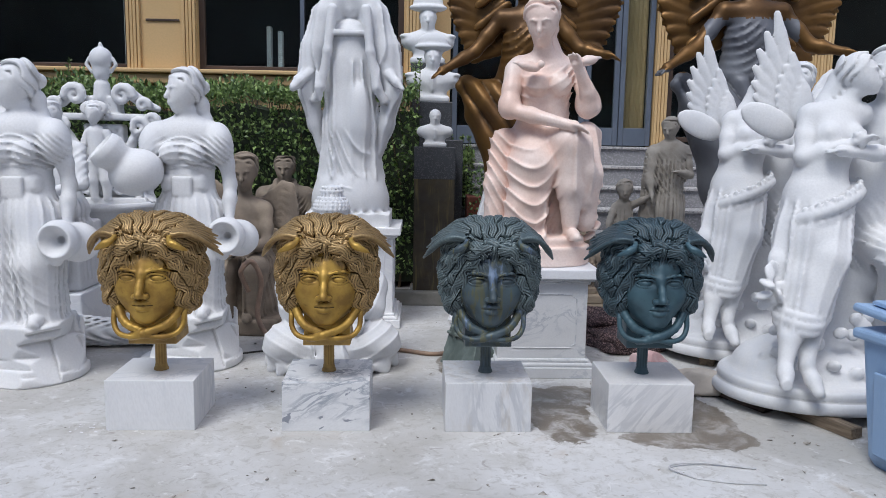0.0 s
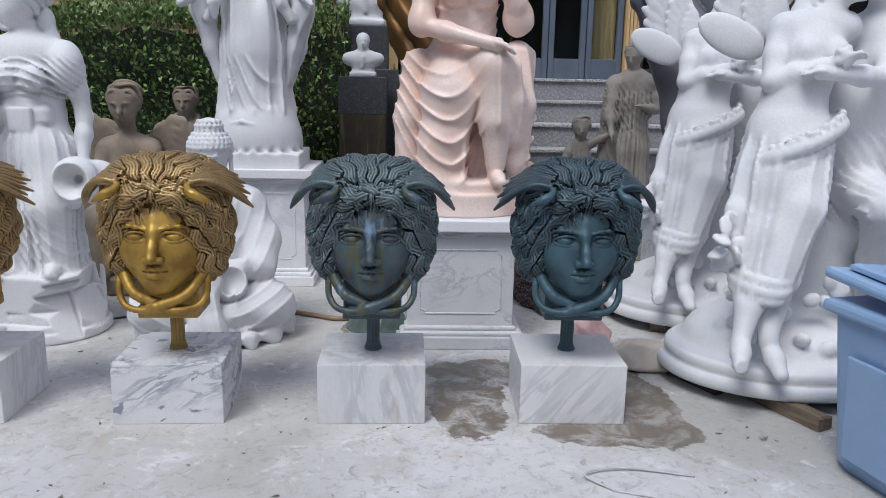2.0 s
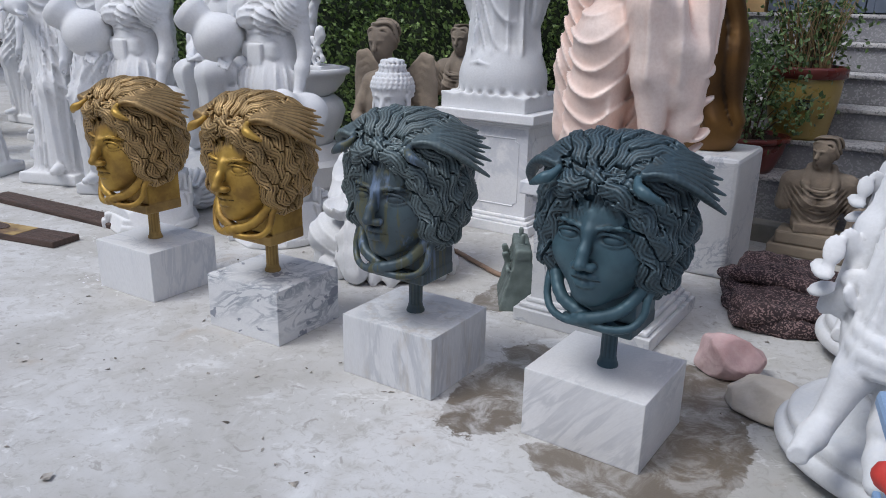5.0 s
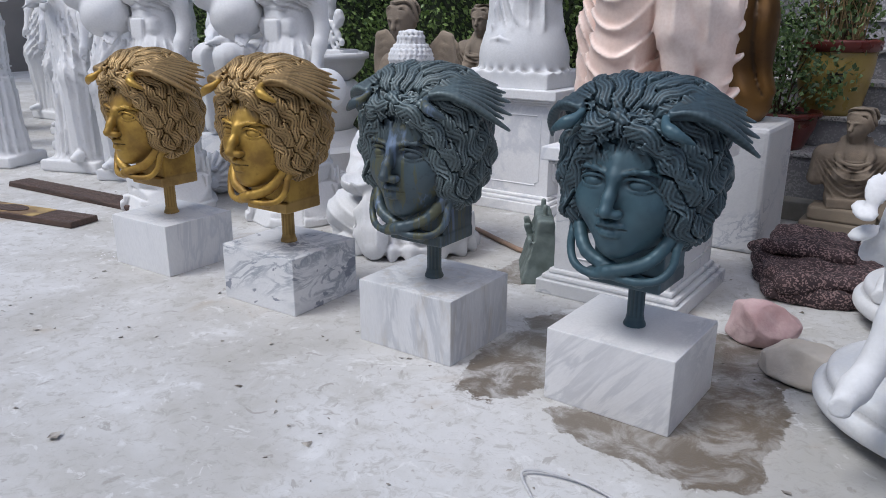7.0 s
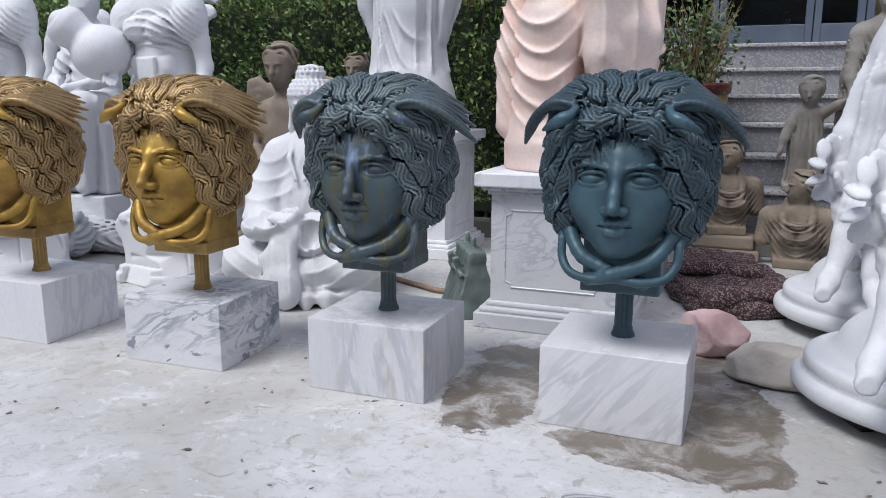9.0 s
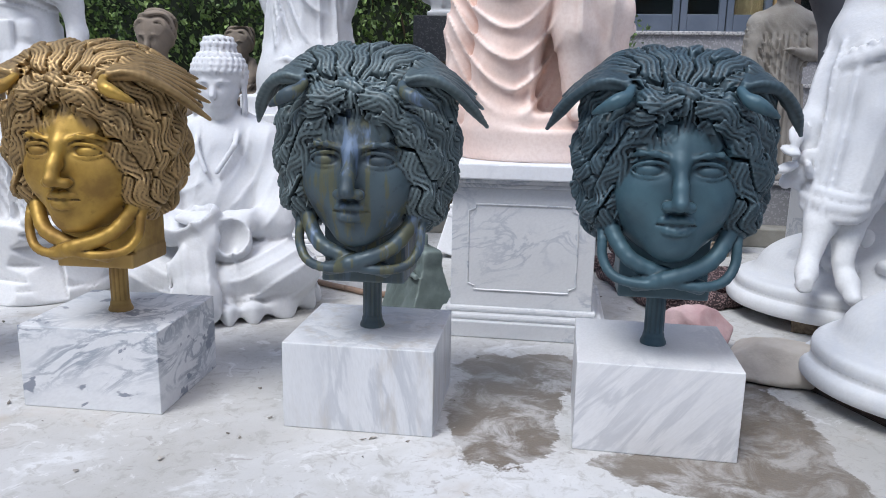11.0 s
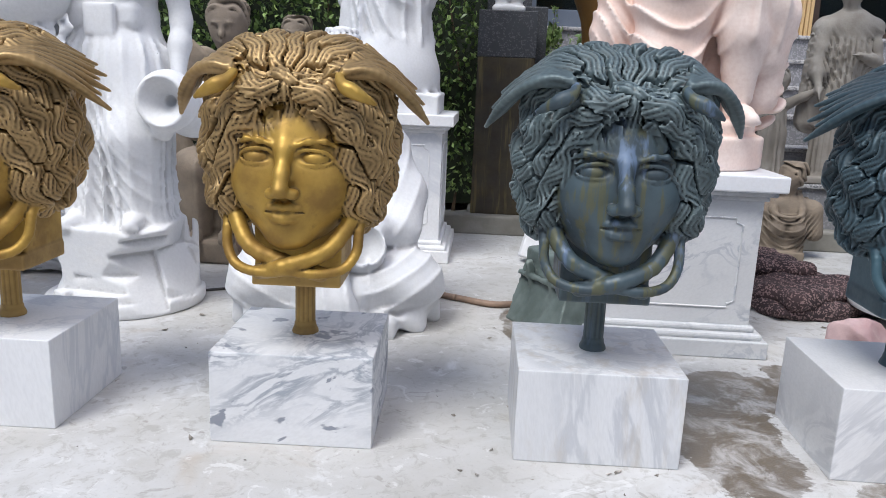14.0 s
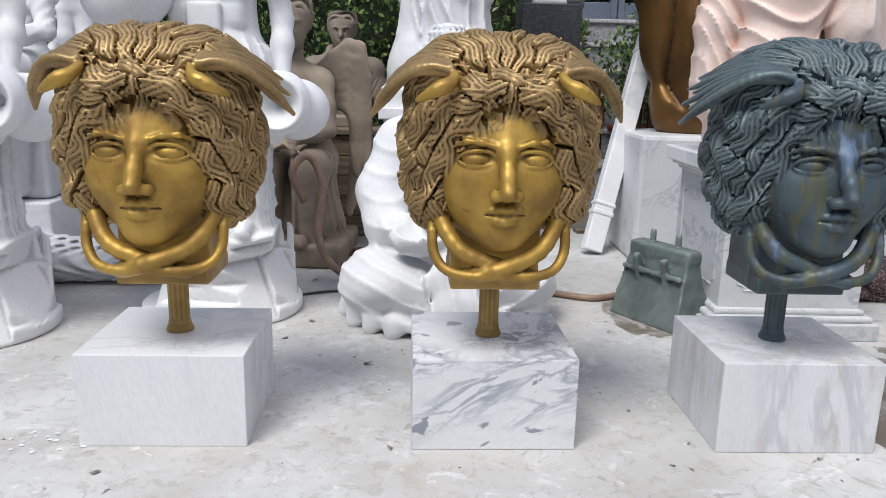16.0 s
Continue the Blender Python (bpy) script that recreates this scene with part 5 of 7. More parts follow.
def seated_woman():
    """Seated draped woman, head bowed, doves at her breast, on a round base with leaves."""
    c = Clay((-0.36, -0.30, -0.012), (0.36, 0.32, 1.36), 0.0070)
    c.disc((0, 0, 0.05), 0.225, 0.05, 1.12, 0.95, 0.01, 0.006)
    c.disc((0, 0.0, 0.12), 0.20, 0.03, 1.1, 0.95, 0.02, 0.02)
    c.ball((0.02, 0.10, 0.32), (0.20, 0.14, 0.26), 0.04)
    c.chain([(-0.02, 0.06, 0.60), (-0.07, -0.06, 0.50), (-0.10, -0.08, 0.30), (-0.11, -0.08, 0.12)], [0.15, 0.12, 0.10, 0.11], 0.05)
    c.chain([(0.04, 0.05, 0.62), (0.10, -0.13, 0.62), (0.11, -0.13, 0.40), (0.12, -0.12, 0.22)], [0.13, 0.085, 0.07, 0.042], 0.03)
    c.chain([(0.12, -0.10, 0.30), (0.12, -0.10, 0.16)], [0.045, 0.03], 0.02)
    c.chain([(0.22, 0.0, 0.66), (0.225, -0.06, 0.46), (0.215, -0.05, 0.22)], [0.07, 0.065, 0.055], 0.03)
    c.chain([(0.15, -0.14, 0.60), (0.185, -0.125, 0.48), (0.195, -0.105, 0.33)], [0.060, 0.050, 0.038], 0.03)
    c.chain([(-0.2, 0.06, 0.62), (-0.23, 0.04, 0.40), (-0.24, 0.03, 0.16)], [0.07, 0.07, 0.06], 0.03)
    c.press((-0.36, -0.3, 0.12), (0.10, 0.2, 0.72), swags(-0.07, 0.5, 66, 0.0085, 5.0, -0.30), 0.09)
    c.press((-0.36, -0.3, 0.10), (0.06, 0.3, 0.36), folds(-0.02, 0.1, 16, 0.008, 0.8), 0.08)
    c.press((0.08, -0.3, 0.35), (0.34, 0.2, 0.72), folds(0.15, 0.05, 15, 0.010, 1.5), 0.04)
    foot(c, (0.12, -0.13, 0.17), (0.05, -1, -0.15), 0.03)
    for i in range(6):
        z = 0.14 + i * 0.055
        c.ball((0.25 + 0.02 * (i % 2), -0.02 - 0.02 * (i % 3), z), (0.042, 0.034, 0.012), 0.008, (10, -35, 40 * (i % 3)))
    c.chain([(0, 0.07, 0.66), (0.0, 0.05, 0.80), (0.0, 0.04, 0.93), (0, 0.05, 0.99)], [0.135, 0.11, 0.12, 0.10], 0.04, (1.1, 0.85, 1))
    c.chain([(-0.13, 0.05, 1.0), (0.14, 0.05, 1.0)], 0.058, 0.04)
    for s in (-1, 1):
        c.ball((s * 0.06, -0.06, 0.91), 0.055, 0.025)
    c.press((-0.16, -0.25, 0.72), (0.2, 0.1, 1.02), swags(0.03, 0.85, 120, 0.007, 4.0, -0.6), 0.03)
    c.cap((-0.01, 0.03, 1.03), (-0.03, -0.01, 1.13), 0.05, 0.046, 0.03)
    head_on(c, (-0.045, -0.05, 1.215), 0.105, (-0.35, -0.85, -0.38), 1.15, False)
    c.ball((0.02, 0.06, 1.20), 0.05, 0.02)
    c.chain([(0.03, 0.05, 1.14), (0.06, 0.03, 1.06)], [0.03, 0.03], 0.02)
    arm(c, (-0.165, 0.03, 0.98), (-0.20, -0.04, 0.78), (0.06, -0.19, 0.71), 0.047)
    c.ball((-0.19, -0.02, 0.80), (0.06, 0.065, 0.07), 0.02)
    arm(c, (0.17, 0.04, 0.98), (0.23, -0.06, 0.80), (0.13, -0.14, 0.97), 0.045)
    c.ball((0.21, -0.03, 0.82), (0.065, 0.07, 0.08), 0.02)
    for px, pz, s in ((-0.12, 0.985, -1), (0.17, 1.02, 1)):
        c.ball((px, -0.13, pz), (0.055, 0.03, 0.024), 0.01, (0, -s * 12, 0))
        c.ball((px - s * 0.055, -0.14, pz + 0.012), 0.02, 0.01)
        c.chain([(px, -0.13, pz + 0.01), (px + s * 0.075, -0.11, pz + 0.02)], [0.018, 0.006], 0.01)
    return c


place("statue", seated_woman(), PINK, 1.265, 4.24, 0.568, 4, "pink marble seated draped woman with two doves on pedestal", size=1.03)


def embracing_pair():
    """Winged pair leaning together over draped rock, on an oval moulded base."""
    c = Clay((-0.62, -0.50, -0.012), (0.64, 0.50, 1.94), 0.0088)
    c.disc((0, 0, 0.03), 0.50, 0.03, 1.0, 0.8, 0.025, 0.008)
    c.disc((0, 0, 0.085), 0.47, 0.025, 1.0, 0.8, 0.02, 0.008)
    c.ball((0.05, 0.05, 0.12), (0.43, 0.33, 0.17), 0.04)
    c.ball((0.16, 0.14, 0.35), (0.24, 0.18, 0.38), 0.08)
    # leaning woman: bare feet under a wrapped skirt that narrows to the ankles
    c.chain([(-0.22, -0.27, 0.50), (-0.30, -0.33, 0.36), (-0.33, -0.37, 0.27)], [0.065, 0.048, 0.036], 0.02)
    c.chain([(-0.14, -0.24, 0.46), (-0.20, -0.30, 0.33), (-0.215, -0.34, 0.24)], [0.065, 0.048, 0.036], 0.02)
    foot(c, (-0.34, -0.385, 0.245), (-0.30, -0.8, -0.5), 0.036)
    foot(c, (-0.21, -0.345, 0.21), (0.05, -0.8, -0.6), 0.036)
    c.chain([(-0.11, -0.10, 0.98), (-0.15, -0.15, 0.80), (-0.20, -0.21, 0.60), (-0.25, -0.27, 0.42)], [0.150, 0.150, 0.118, 0.088], 0.04, (1.05, 0.9, 1))
    c.chain([(-0.08, -0.15, 0.92), (-0.11, -0.25, 0.72), (-0.19, -0.30, 0.47)], [0.105, 0.085, 0.065], 0.04)
    c.chain([(-0.24, -0.12, 0.88), (-0.32, -0.20, 0.70), (-0.36, -0.25, 0.52)], [0.055, 0.040, 0.030], 0.03)
    c.press((-0.45, -0.45, 0.38), (0.10, 0.1, 1.0), folds(-0.10, -0.10, 13, 0.0095, 1.0, 0.35, 1.0, (0.28, 0.28, 0.95)), 0.05)
    # rolled waistband with a ruffled edge, gathered hem, flounce
    band = [Vector(v) for v in curve([(-0.27, -0.14, 0.87), (-0.21, -0.24, 0.91), (-0.09, -0.265, 0.965), (0.03, -0.20, 1.02), (0.07, -0.10, 1.04)], 16)]
    c.chain([tuple(v) for v in band], 0.030, 0.012)
    c.chain([tuple(v + Vector((-0.015, 0.005, -0.055))) for v in band[:12]], 0.022, 0.010)
    for i, v in enumerate(band):
        c.ball(tuple(v + Vector((0, -0.012, 0.034 + 0.006 * (i % 2)))), (0.014, 0.012, 0.018), 0.004)
    hem = [Vector(v) for v in curve([(-0.33, -0.25, 0.45), (-0.29, -0.345, 0.43), (-0.20, -0.36, 0.42), (-0.12, -0.28, 0.46)], 12)]
    for dz, rr in ((0.0, 0.026), (0.035, 0.022), (-0.03, 0.018)):
        c.chain([tuple(v + Vector((0.2 * dz, 0.2 * dz, dz))) for v in hem], rr, 0.006)
    for i in range(9):
        a = i * 0.72
        c.ball((-0.375 + 0.040 * math.cos(a), -0.27 + 0.035 * math.sin(1.7 * a), 0.585 + 0.085 * math.sin(a)), (0.042, 0.013, 0.028), 0.010, (25 * i, 40 * i, 30 * i))
    c.chain([(-0.11, -0.11, 1.0), (-0.10, -0.10, 1.14), (-0.05, -0.07, 1.27), (-0.01, -0.04, 1.36)], [0.115, 0.105, 0.115, 0.10], 0.04, (1.05, 0.85, 1))
    c.chain([(-0.14, -0.05, 1.38), (0.10, -0.03, 1.39)], 0.058, 0.04)
    for s in (-1, 1):
        c.ball((-0.04 + s * 0.055, -0.14, 1.29), 0.05, 0.02)
    c.cap((0.0, -0.03, 1.40), (0.05, -0.05, 1.49), 0.046, 0.042, 0.03)
    head_on(c, (0.08, -0.06, 1.565), 0.10, (0.75, -0.6, 0.15), 1.16, True)
    c.chain([(0.0, 0.0, 1.53), (-0.05, 0.0, 1.44), (-0.09, -0.02, 1.37)], [0.05, 0.045, 0.03], 0.02)
    arm(c, (-0.16, -0.05, 1.37), (-0.21, -0.13, 1.18), (-0.02, -0.21, 1.25), 0.045)
    arm(c, (0.30, -0.02, 1.34), (0.20, -0.16, 1.20), (-0.04, -0.22, 1.21), 0.047)
    c.ball((0.0, -0.225, 1.27), 0.030, 0.006)
    for i in range(5):
        c.ball((0.0 + 0.028 * math.cos(i * 1.256), -0.235, 1.27 + 0.028 * math.sin(i * 1.256)), 0.016, 0.003)
    # partner behind
    c.chain([(0.28, 0.06, 0.60), (0.24, 0.05, 0.90), (0.22, 0.06, 1.15), (0.27, 0.05, 1.34)], [0.14, 0.12, 0.12, 0.125], 0.05)
    c.chain([(0.16, 0.05, 1.37), (0.38, 0.05, 1.37)], 0.062, 0.04)
    c.cap((0.27, 0.03, 1.40), (0.25, 0.0, 1.52), 0.05, 0.045, 0.03)
    head_on(c, (0.235, -0.02, 1.60), 0.105, (-0.7, -0.6, -0.1), 1.18, False)
    c.chain([(0.24, 0.0, 0.78), (0.22, -0.24, 0.72), (0.30, -0.10, 0.48), (0.34, 0.0, 0.30)], [0.105, 0.075, 0.06, 0.042], 0.03)
    c.press((0.05, -0.3, 0.6), (0.45, 0.3, 1.02), swags(0.25, 0.8, 80, 0.010, 3.5, 1.2), 0.05)
    # small child at the foot
    c.ball((0.33, -0.22, 0.30), (0.075, 0.075, 0.11), 0.03)
    c.ball((0.38, -0.26, 0.47), 0.068, 0.02)
    c.chain([(0.30, -0.26, 0.36), (0.20, -0.28, 0.44)], [0.03, 0.022], 0.015)
    c.chain([(0.30, -0.24, 0.22), (0.26, -0.36, 0.18), (0.24, -0.37, 0.12)], [0.05, 0.04, 0.025], 0.02)
    # carved leaves and shells on the rock
    rng = random.Random(5)
    for i in range(26):
        a, z = rng.uniform(-2.9, -0.4), rng.uniform(0.14, 0.42)
        c.ball((0.0 + (0.36 - 0.35 * z) * math.cos(a), 0.0 + (0.33 - 0.3 * z) * math.sin(a), z), (0.03, 0.02, 0.035), 0.008, (rng.uniform(0, 90), rng.uniform(0, 90), 0))
    # wings: feathers fan out from the shoulder, long ones first
    def wing(root, a0, a1, l0, l1, n, y_out):
        root = Vector(root)
        for row, (share, lift, rad) in enumerate(((1.0, 0.0, 0.034), (0.62, -0.022, 0.030), (0.36, -0.040, 0.028))):
            for i in range(n):
                t = i / (n - 1)
                ang = radians(a0 + (a1 - a0) * t)
                ln = (l0 + (l1 - l0) * t ** 0.8) * share
                d = Vector((math.cos(ang), y_out, math.sin(ang)))
                bend = Vector((math.sin(ang), 0, -math.cos(ang))) * 0.05 * ln
                pts = [root + d * ln * u - bend * 4 * u * (1 - u) + Vector((0, lift, 0)) for u in (0.12, 0.35, 0.6, 0.82, 1.0)]
                c.chain([tuple(v) for v in pts], [rad * 0.7, rad, rad * 1.08, rad, rad * 0.55], 0.003, (1, 0.5, 1))
    wing((-0.06, 0.10, 1.36), 113, 178, 0.55, 0.24, 8, 0.0)
    wing((0.38, 0.12, 1.40), 60, 5, 0.34, 0.2, 6, 0.2)
    c.ball((-0.30, 0.06, 1.35), (0.15, 0.022, 0.075), 0.01, (0, 25, 0))
    return c


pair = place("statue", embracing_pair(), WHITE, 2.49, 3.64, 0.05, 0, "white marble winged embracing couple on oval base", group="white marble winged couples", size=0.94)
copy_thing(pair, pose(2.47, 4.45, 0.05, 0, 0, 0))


# ---- background figures ----
def winged_bronze():
    """Standing winged figure, one arm held out, gown blown to the side in deep folds."""
    c = Clay((-0.75, -0.40, -0.012), (0.85, 0.45, 2.10), 0.0135)
    c.ball((0.02, 0.0, 0.10), (0.20, 0.16, 0.16), 0.04)
    c.chain([(0.03, 0, 0.12), (-0.02, 0.0, 0.45), (-0.10, 0.0, 0.85), (0.0, 0.0, 1.20)], [0.14, 0.19, 0.20, 0.15], 0.06, (1.1, 0.8, 1))
    c.chain([(-0.10, 0.0, 0.90), (-0.25, 0.0, 0.98), (-0.40, 0.02, 1.10)], [0.17, 0.14, 0.07], 0.05)
    c.chain([(-0.05, 0.0, 0.55), (-0.20, 0.0, 0.72), (-0.36, 0.02, 0.86)], [0.17, 0.13, 0.06], 0.05)
    c.press((-0.7, -0.4, 0.1), (0.5, 0.4, 1.15), lambda x, y, z: 0.018 * (np.abs(np.sin((26 * x + 9 * z + 1.3 * np.sin(7 * z) + 6 * y) * 0.9)) * 2 - 1.1), 0.05)
    c.chain([(0, 0, 1.2), (0.02, 0, 1.38), (0.02, 0.0, 1.52)], [0.14, 0.15, 0.12], 0.05, (1.1, 0.85, 1))
    c.chain([(-0.16, 0, 1.55), (0.2, 0, 1.55)], 0.07, 0.05)
    c.press((-0.25, -0.3, 1.12), (0.3, 0.2, 1.5), swags(0.02, 1.2, 95, 0.008, 4.0, -1.0), 0.04)
    c.cap((0.02, 0, 1.56), (0.0, -0.02, 1.70), 0.06, 0.055, 0.03)
    head_on(c, (0.0, -0.04, 1.80), 0.125, (-0.4, -0.9, -0.1), 1.14, True)
    arm(c, (-0.18, 0.0, 1.53), (-0.34, -0.06, 1.32), (-0.52, -0.16, 1.20), 0.055)
    arm(c, (0.22, 0.0, 1.53), (0.38, -0.06, 1.34), (0.52, -0.14, 1.30), 0.055)
    for s, sp in ((-1, 0.60), (1, 0.72)):
        for i in range(17):
            t = i / 16
            a = Vector((s * (0.10 + 0.03 * t), 0.14, 1.62 - 0.26 * t))
            b = Vector((s * (sp - 0.22 * t * t), 0.20 + 0.02 * (i % 2), 2.02 - 0.74 * t))
            mid = (a + b) / 2 + Vector((s * 0.06, 0.02, 0.06 - 0.05 * t))
            c.chain([tuple(q) for q in curve([a, mid, b], 6)], [0.03, 0.042, 0.048, 0.048, 0.045, 0.038, 0.02], 0.004, (1, 0.5, 1))
        for i in range(12):
            t = i / 11
            c.ball((s * (0.16 + 0.20 * (i % 4) / 4), 0.125, 1.80 - 0.42 * t), (0.07, 0.02, 0.035), 0.005, (0, s * 35, 0))
    return c


wb = winged_bronze()
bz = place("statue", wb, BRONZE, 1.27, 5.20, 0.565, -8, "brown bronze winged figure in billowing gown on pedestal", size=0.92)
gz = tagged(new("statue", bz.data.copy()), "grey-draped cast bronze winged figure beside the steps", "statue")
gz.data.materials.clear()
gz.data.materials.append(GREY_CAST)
gz.data.materials.append(BRONZE)
for poly in gz.data.polygons:
    c = poly.center
    if c.z > 1.5 or c.y > 0.10 and c.z > 1.1 or abs(c.x) > 0.30 and c.z > 1.16:
        poly.material_index = 1
gz.matrix_basis = pose(2.74, 5.24, 0.52, 0, 0, -4)
plain_block("pedestal", (2.48, 5.04, 0.0), (3.02, 5.46, 0.52), PED_MARBLE, "plain marble block under the grey bronze figure", bevel=0.015)


def draped_child_group():
    """Robed figure leading a small child by the hand, on one low base."""
    c = Clay((-0.48, -0.2, -0.012), (0.26, 0.2, 1.16), 0.009)
    c.block((-0.10, 0, 0.02), (0.33, 0.13, 0.02), 0.006, 0.005)
    c.chain([(0.05, 0, 0.10), (0.04, 0, 0.40), (0.04, 0, 0.70)], [0.14, 0.125, 0.11], 0.04, (1, 0.75, 1))
    c.chain([(0.04, 0, 0.72), (0.04, 0, 0.86)], [0.12, 0.11], 0.04, (1.1, 0.75, 1))
    c.chain([(-0.09, 0, 0.86), (0.17, 0, 0.86)], 0.055, 0.04)
    c.chain([(-0.10, 0.0, 0.84), (-0.12, -0.02, 0.62), (-0.12, 0.02, 0.35)], [0.06, 0.06, 0.07], 0.03)
    c.press((-0.2, -0.2, 0.05), (0.25, 0.2, 0.82), folds(0.04, 0.0, 20, 0.009, 1.5), 0.04)
    c.press((-0.2, -0.2, 0.5), (0.25, 0.2, 0.88), swags(0.04, 0.7, 100, 0.007, 3.0, 1.0), 0.04)
    arm(c, (0.17, 0, 0.85), (0.19, -0.05, 0.68), (0.08, -0.12, 0.70), 0.035)
    arm(c, (-0.10, -0.02, 0.84), (-0.14, -0.06, 0.66), (-0.13, -0.10, 0.54), 0.035)
    c.cap((0.04, 0, 0.90), (0.03, -0.01, 0.96), 0.035, 0.033, 0.02)
    head_on(c, (0.02, -0.02, 1.04), 0.082, (-0.6, -0.8, -0.3), 1.15)
    c.chain([(-0.32, 0, 0.05), (-0.32, 0, 0.25), (-0.32, 0, 0.42)], [0.10, 0.085, 0.07], 0.03, (1, 0.8, 1))
    c.press((-0.46, -0.2, 0.03), (-0.2, 0.2, 0.42), folds(-0.32, 0, 14, 0.007, 0.5), 0.04)
    arm(c, (-0.26, 0, 0.42), (-0.21, -0.04, 0.46), (-0.15, -0.08, 0.50), 0.028)
    arm(c, (-0.39, 0, 0.42), (-0.43, -0.03, 0.32), (-0.45, -0.05, 0.24), 0.028)
    head_on(c, (-0.32, -0.02, 0.545), 0.078, (-0.2, -0.95, -0.1), 1.2)
    return c


place("statue", draped_child_group(), PALE_STONE, 2.47, 5.95, 0.34, 0, "pale stone robed figure leading a child by the hand", size=0.95)


def kneeling_angel():
    c = Clay((-0.36, -0.34, -0.012), (0.36, 0.34, 1.16), 0.0085)
    c.block((0, 0, 0.05), (0.24, 0.24, 0.05), 0.02, 0.01)
    c.chain([(0, 0.04, 0.16), (0.0, 0.03, 0.40)], [0.20, 0.15], 0.05)
    for s in (-1, 1):
        c.chain([(s * 0.08, 0.02, 0.42), (s * 0.10, -0.16, 0.40), (s * 0.09, -0.16, 0.14)], [0.10, 0.075, 0.06], 0.03)
        foot(c, (s * 0.07, -0.19, 0.12), (0, -1, -0.1), 0.026)
        for i in range(7):
            t = i / 6
            c.chain([tuple(q) for q in curve([(s * (0.09 + 0.02 * t), 0.10, 0.80 - 0.12 * t), (s * (0.27 - 0.02 * t), 0.08, 0.90 - 0.30 * t), (s * (0.30 - 0.08 * t), 0.10, 0.40 - 0.22 * t)], 6)], 0.03, 0.004, (1, 0.5, 1))
        c.ball((s * 0.19, 0.15, 0.84), (0.09, 0.035, 0.07), 0.02)
        arm(c, (s * 0.13, 0.0, 0.74), (s * 0.16, -0.07, 0.56), (s * 0.03, -0.16, 0.52), 0.042)
    c.press((-0.3, -0.3, 0.1), (0.3, 0.2, 0.5), folds(0, 0.0, 18, 0.009, 1.5), 0.04)
    c.chain([(0, 0.04, 0.44), (0, 0.03, 0.60), (0, 0.03, 0.74)], [0.14, 0.12, 0.11], 0.04, (1.1, 0.85, 1))
    c.chain([(-0.11, 0.02, 0.76), (0.11, 0.02, 0.76)], 0.055, 0.04)
    c.cap((0, 0.02, 0.80), (0, 0.0, 0.90), 0.045, 0.043, 0.02)
    head_on(c, (0.0, -0.02, 0.99), 0.105, (0.1, -0.95, -0.2), 1.18)
    return c


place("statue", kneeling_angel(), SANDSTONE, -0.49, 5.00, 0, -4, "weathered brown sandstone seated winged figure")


def stone_bust(turn=0.0):
    """Half-length bust with braided hair, arms cut off, on a small block."""
    c = Clay((-0.30, -0.24, -0.012), (0.30, 0.24, 0.66), 0.0068)
    c.block((0, 0, 0.03), (0.13, 0.10, 0.03), 0.006, 0.006)
    c.chain([(0, 0.02, 0.08), (0, 0.02, 0.22), (0, 0.03, 0.32)], [0.12, 0.13, 0.13], 0.04, (1.2, 0.8, 1))
    c.chain([(-0.17, 0.03, 0.33), (0.17, 0.03, 0.33)], 0.065, 0.05)
    for s in (-1, 1):
        c.chain([(s * 0.18, 0.03, 0.33), (s * 0.21, 0.02, 0.18)], [0.065, 0.055], 0.03)
        c.ball((s * 0.065, -0.08, 0.22), 0.055, 0.03)
        c.chain([(s * 0.07, 0.02, 0.44), (s * 0.09, -0.05, 0.34), (s * 0.075, -0.10, 0.26)], [0.028, 0.026, 0.02], 0.01)
    c.press((-0.25, -0.2, 0.06), (0.25, 0.2, 0.33), swags(0, 0.2, 110, 0.006, 4.0), 0.03)
    ring = [(0.11 * math.cos(a), -0.03 + 0.085 * math.sin(a), 0.345 - 0.05 * max(0, -math.sin(a))) for a in np.linspace(0, 6.283, 17)]
    c.chain(ring, 0.012, 0.004)
    c.cap((0, 0.02, 0.36), (0, 0.01, 0.46), 0.052, 0.048, 0.03)
    head_on(c, (0.0, -0.01, 0.545), 0.105, (math.sin(radians(turn)), -math.cos(radians(turn)), -0.1), 1.18)
    return c


sb = stone_bust()
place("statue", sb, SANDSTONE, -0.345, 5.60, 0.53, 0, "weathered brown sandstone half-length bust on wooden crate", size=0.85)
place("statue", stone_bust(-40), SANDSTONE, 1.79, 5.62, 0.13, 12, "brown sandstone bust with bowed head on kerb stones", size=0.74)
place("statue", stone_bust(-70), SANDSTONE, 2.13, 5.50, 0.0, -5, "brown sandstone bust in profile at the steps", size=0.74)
plain_block("stone_block", (1.60, 5.52, 0.0), (1.97, 5.69, 0.06), SANDSTONE, "flat brown stone block under the bust", "stone block", 0.012)
plain_block("stone_block", (1.63, 5.53, 0.061), (1.94, 5.70, 0.13), SANDSTONE, "flat brown stone block under the bust", "stone block", 0.012)


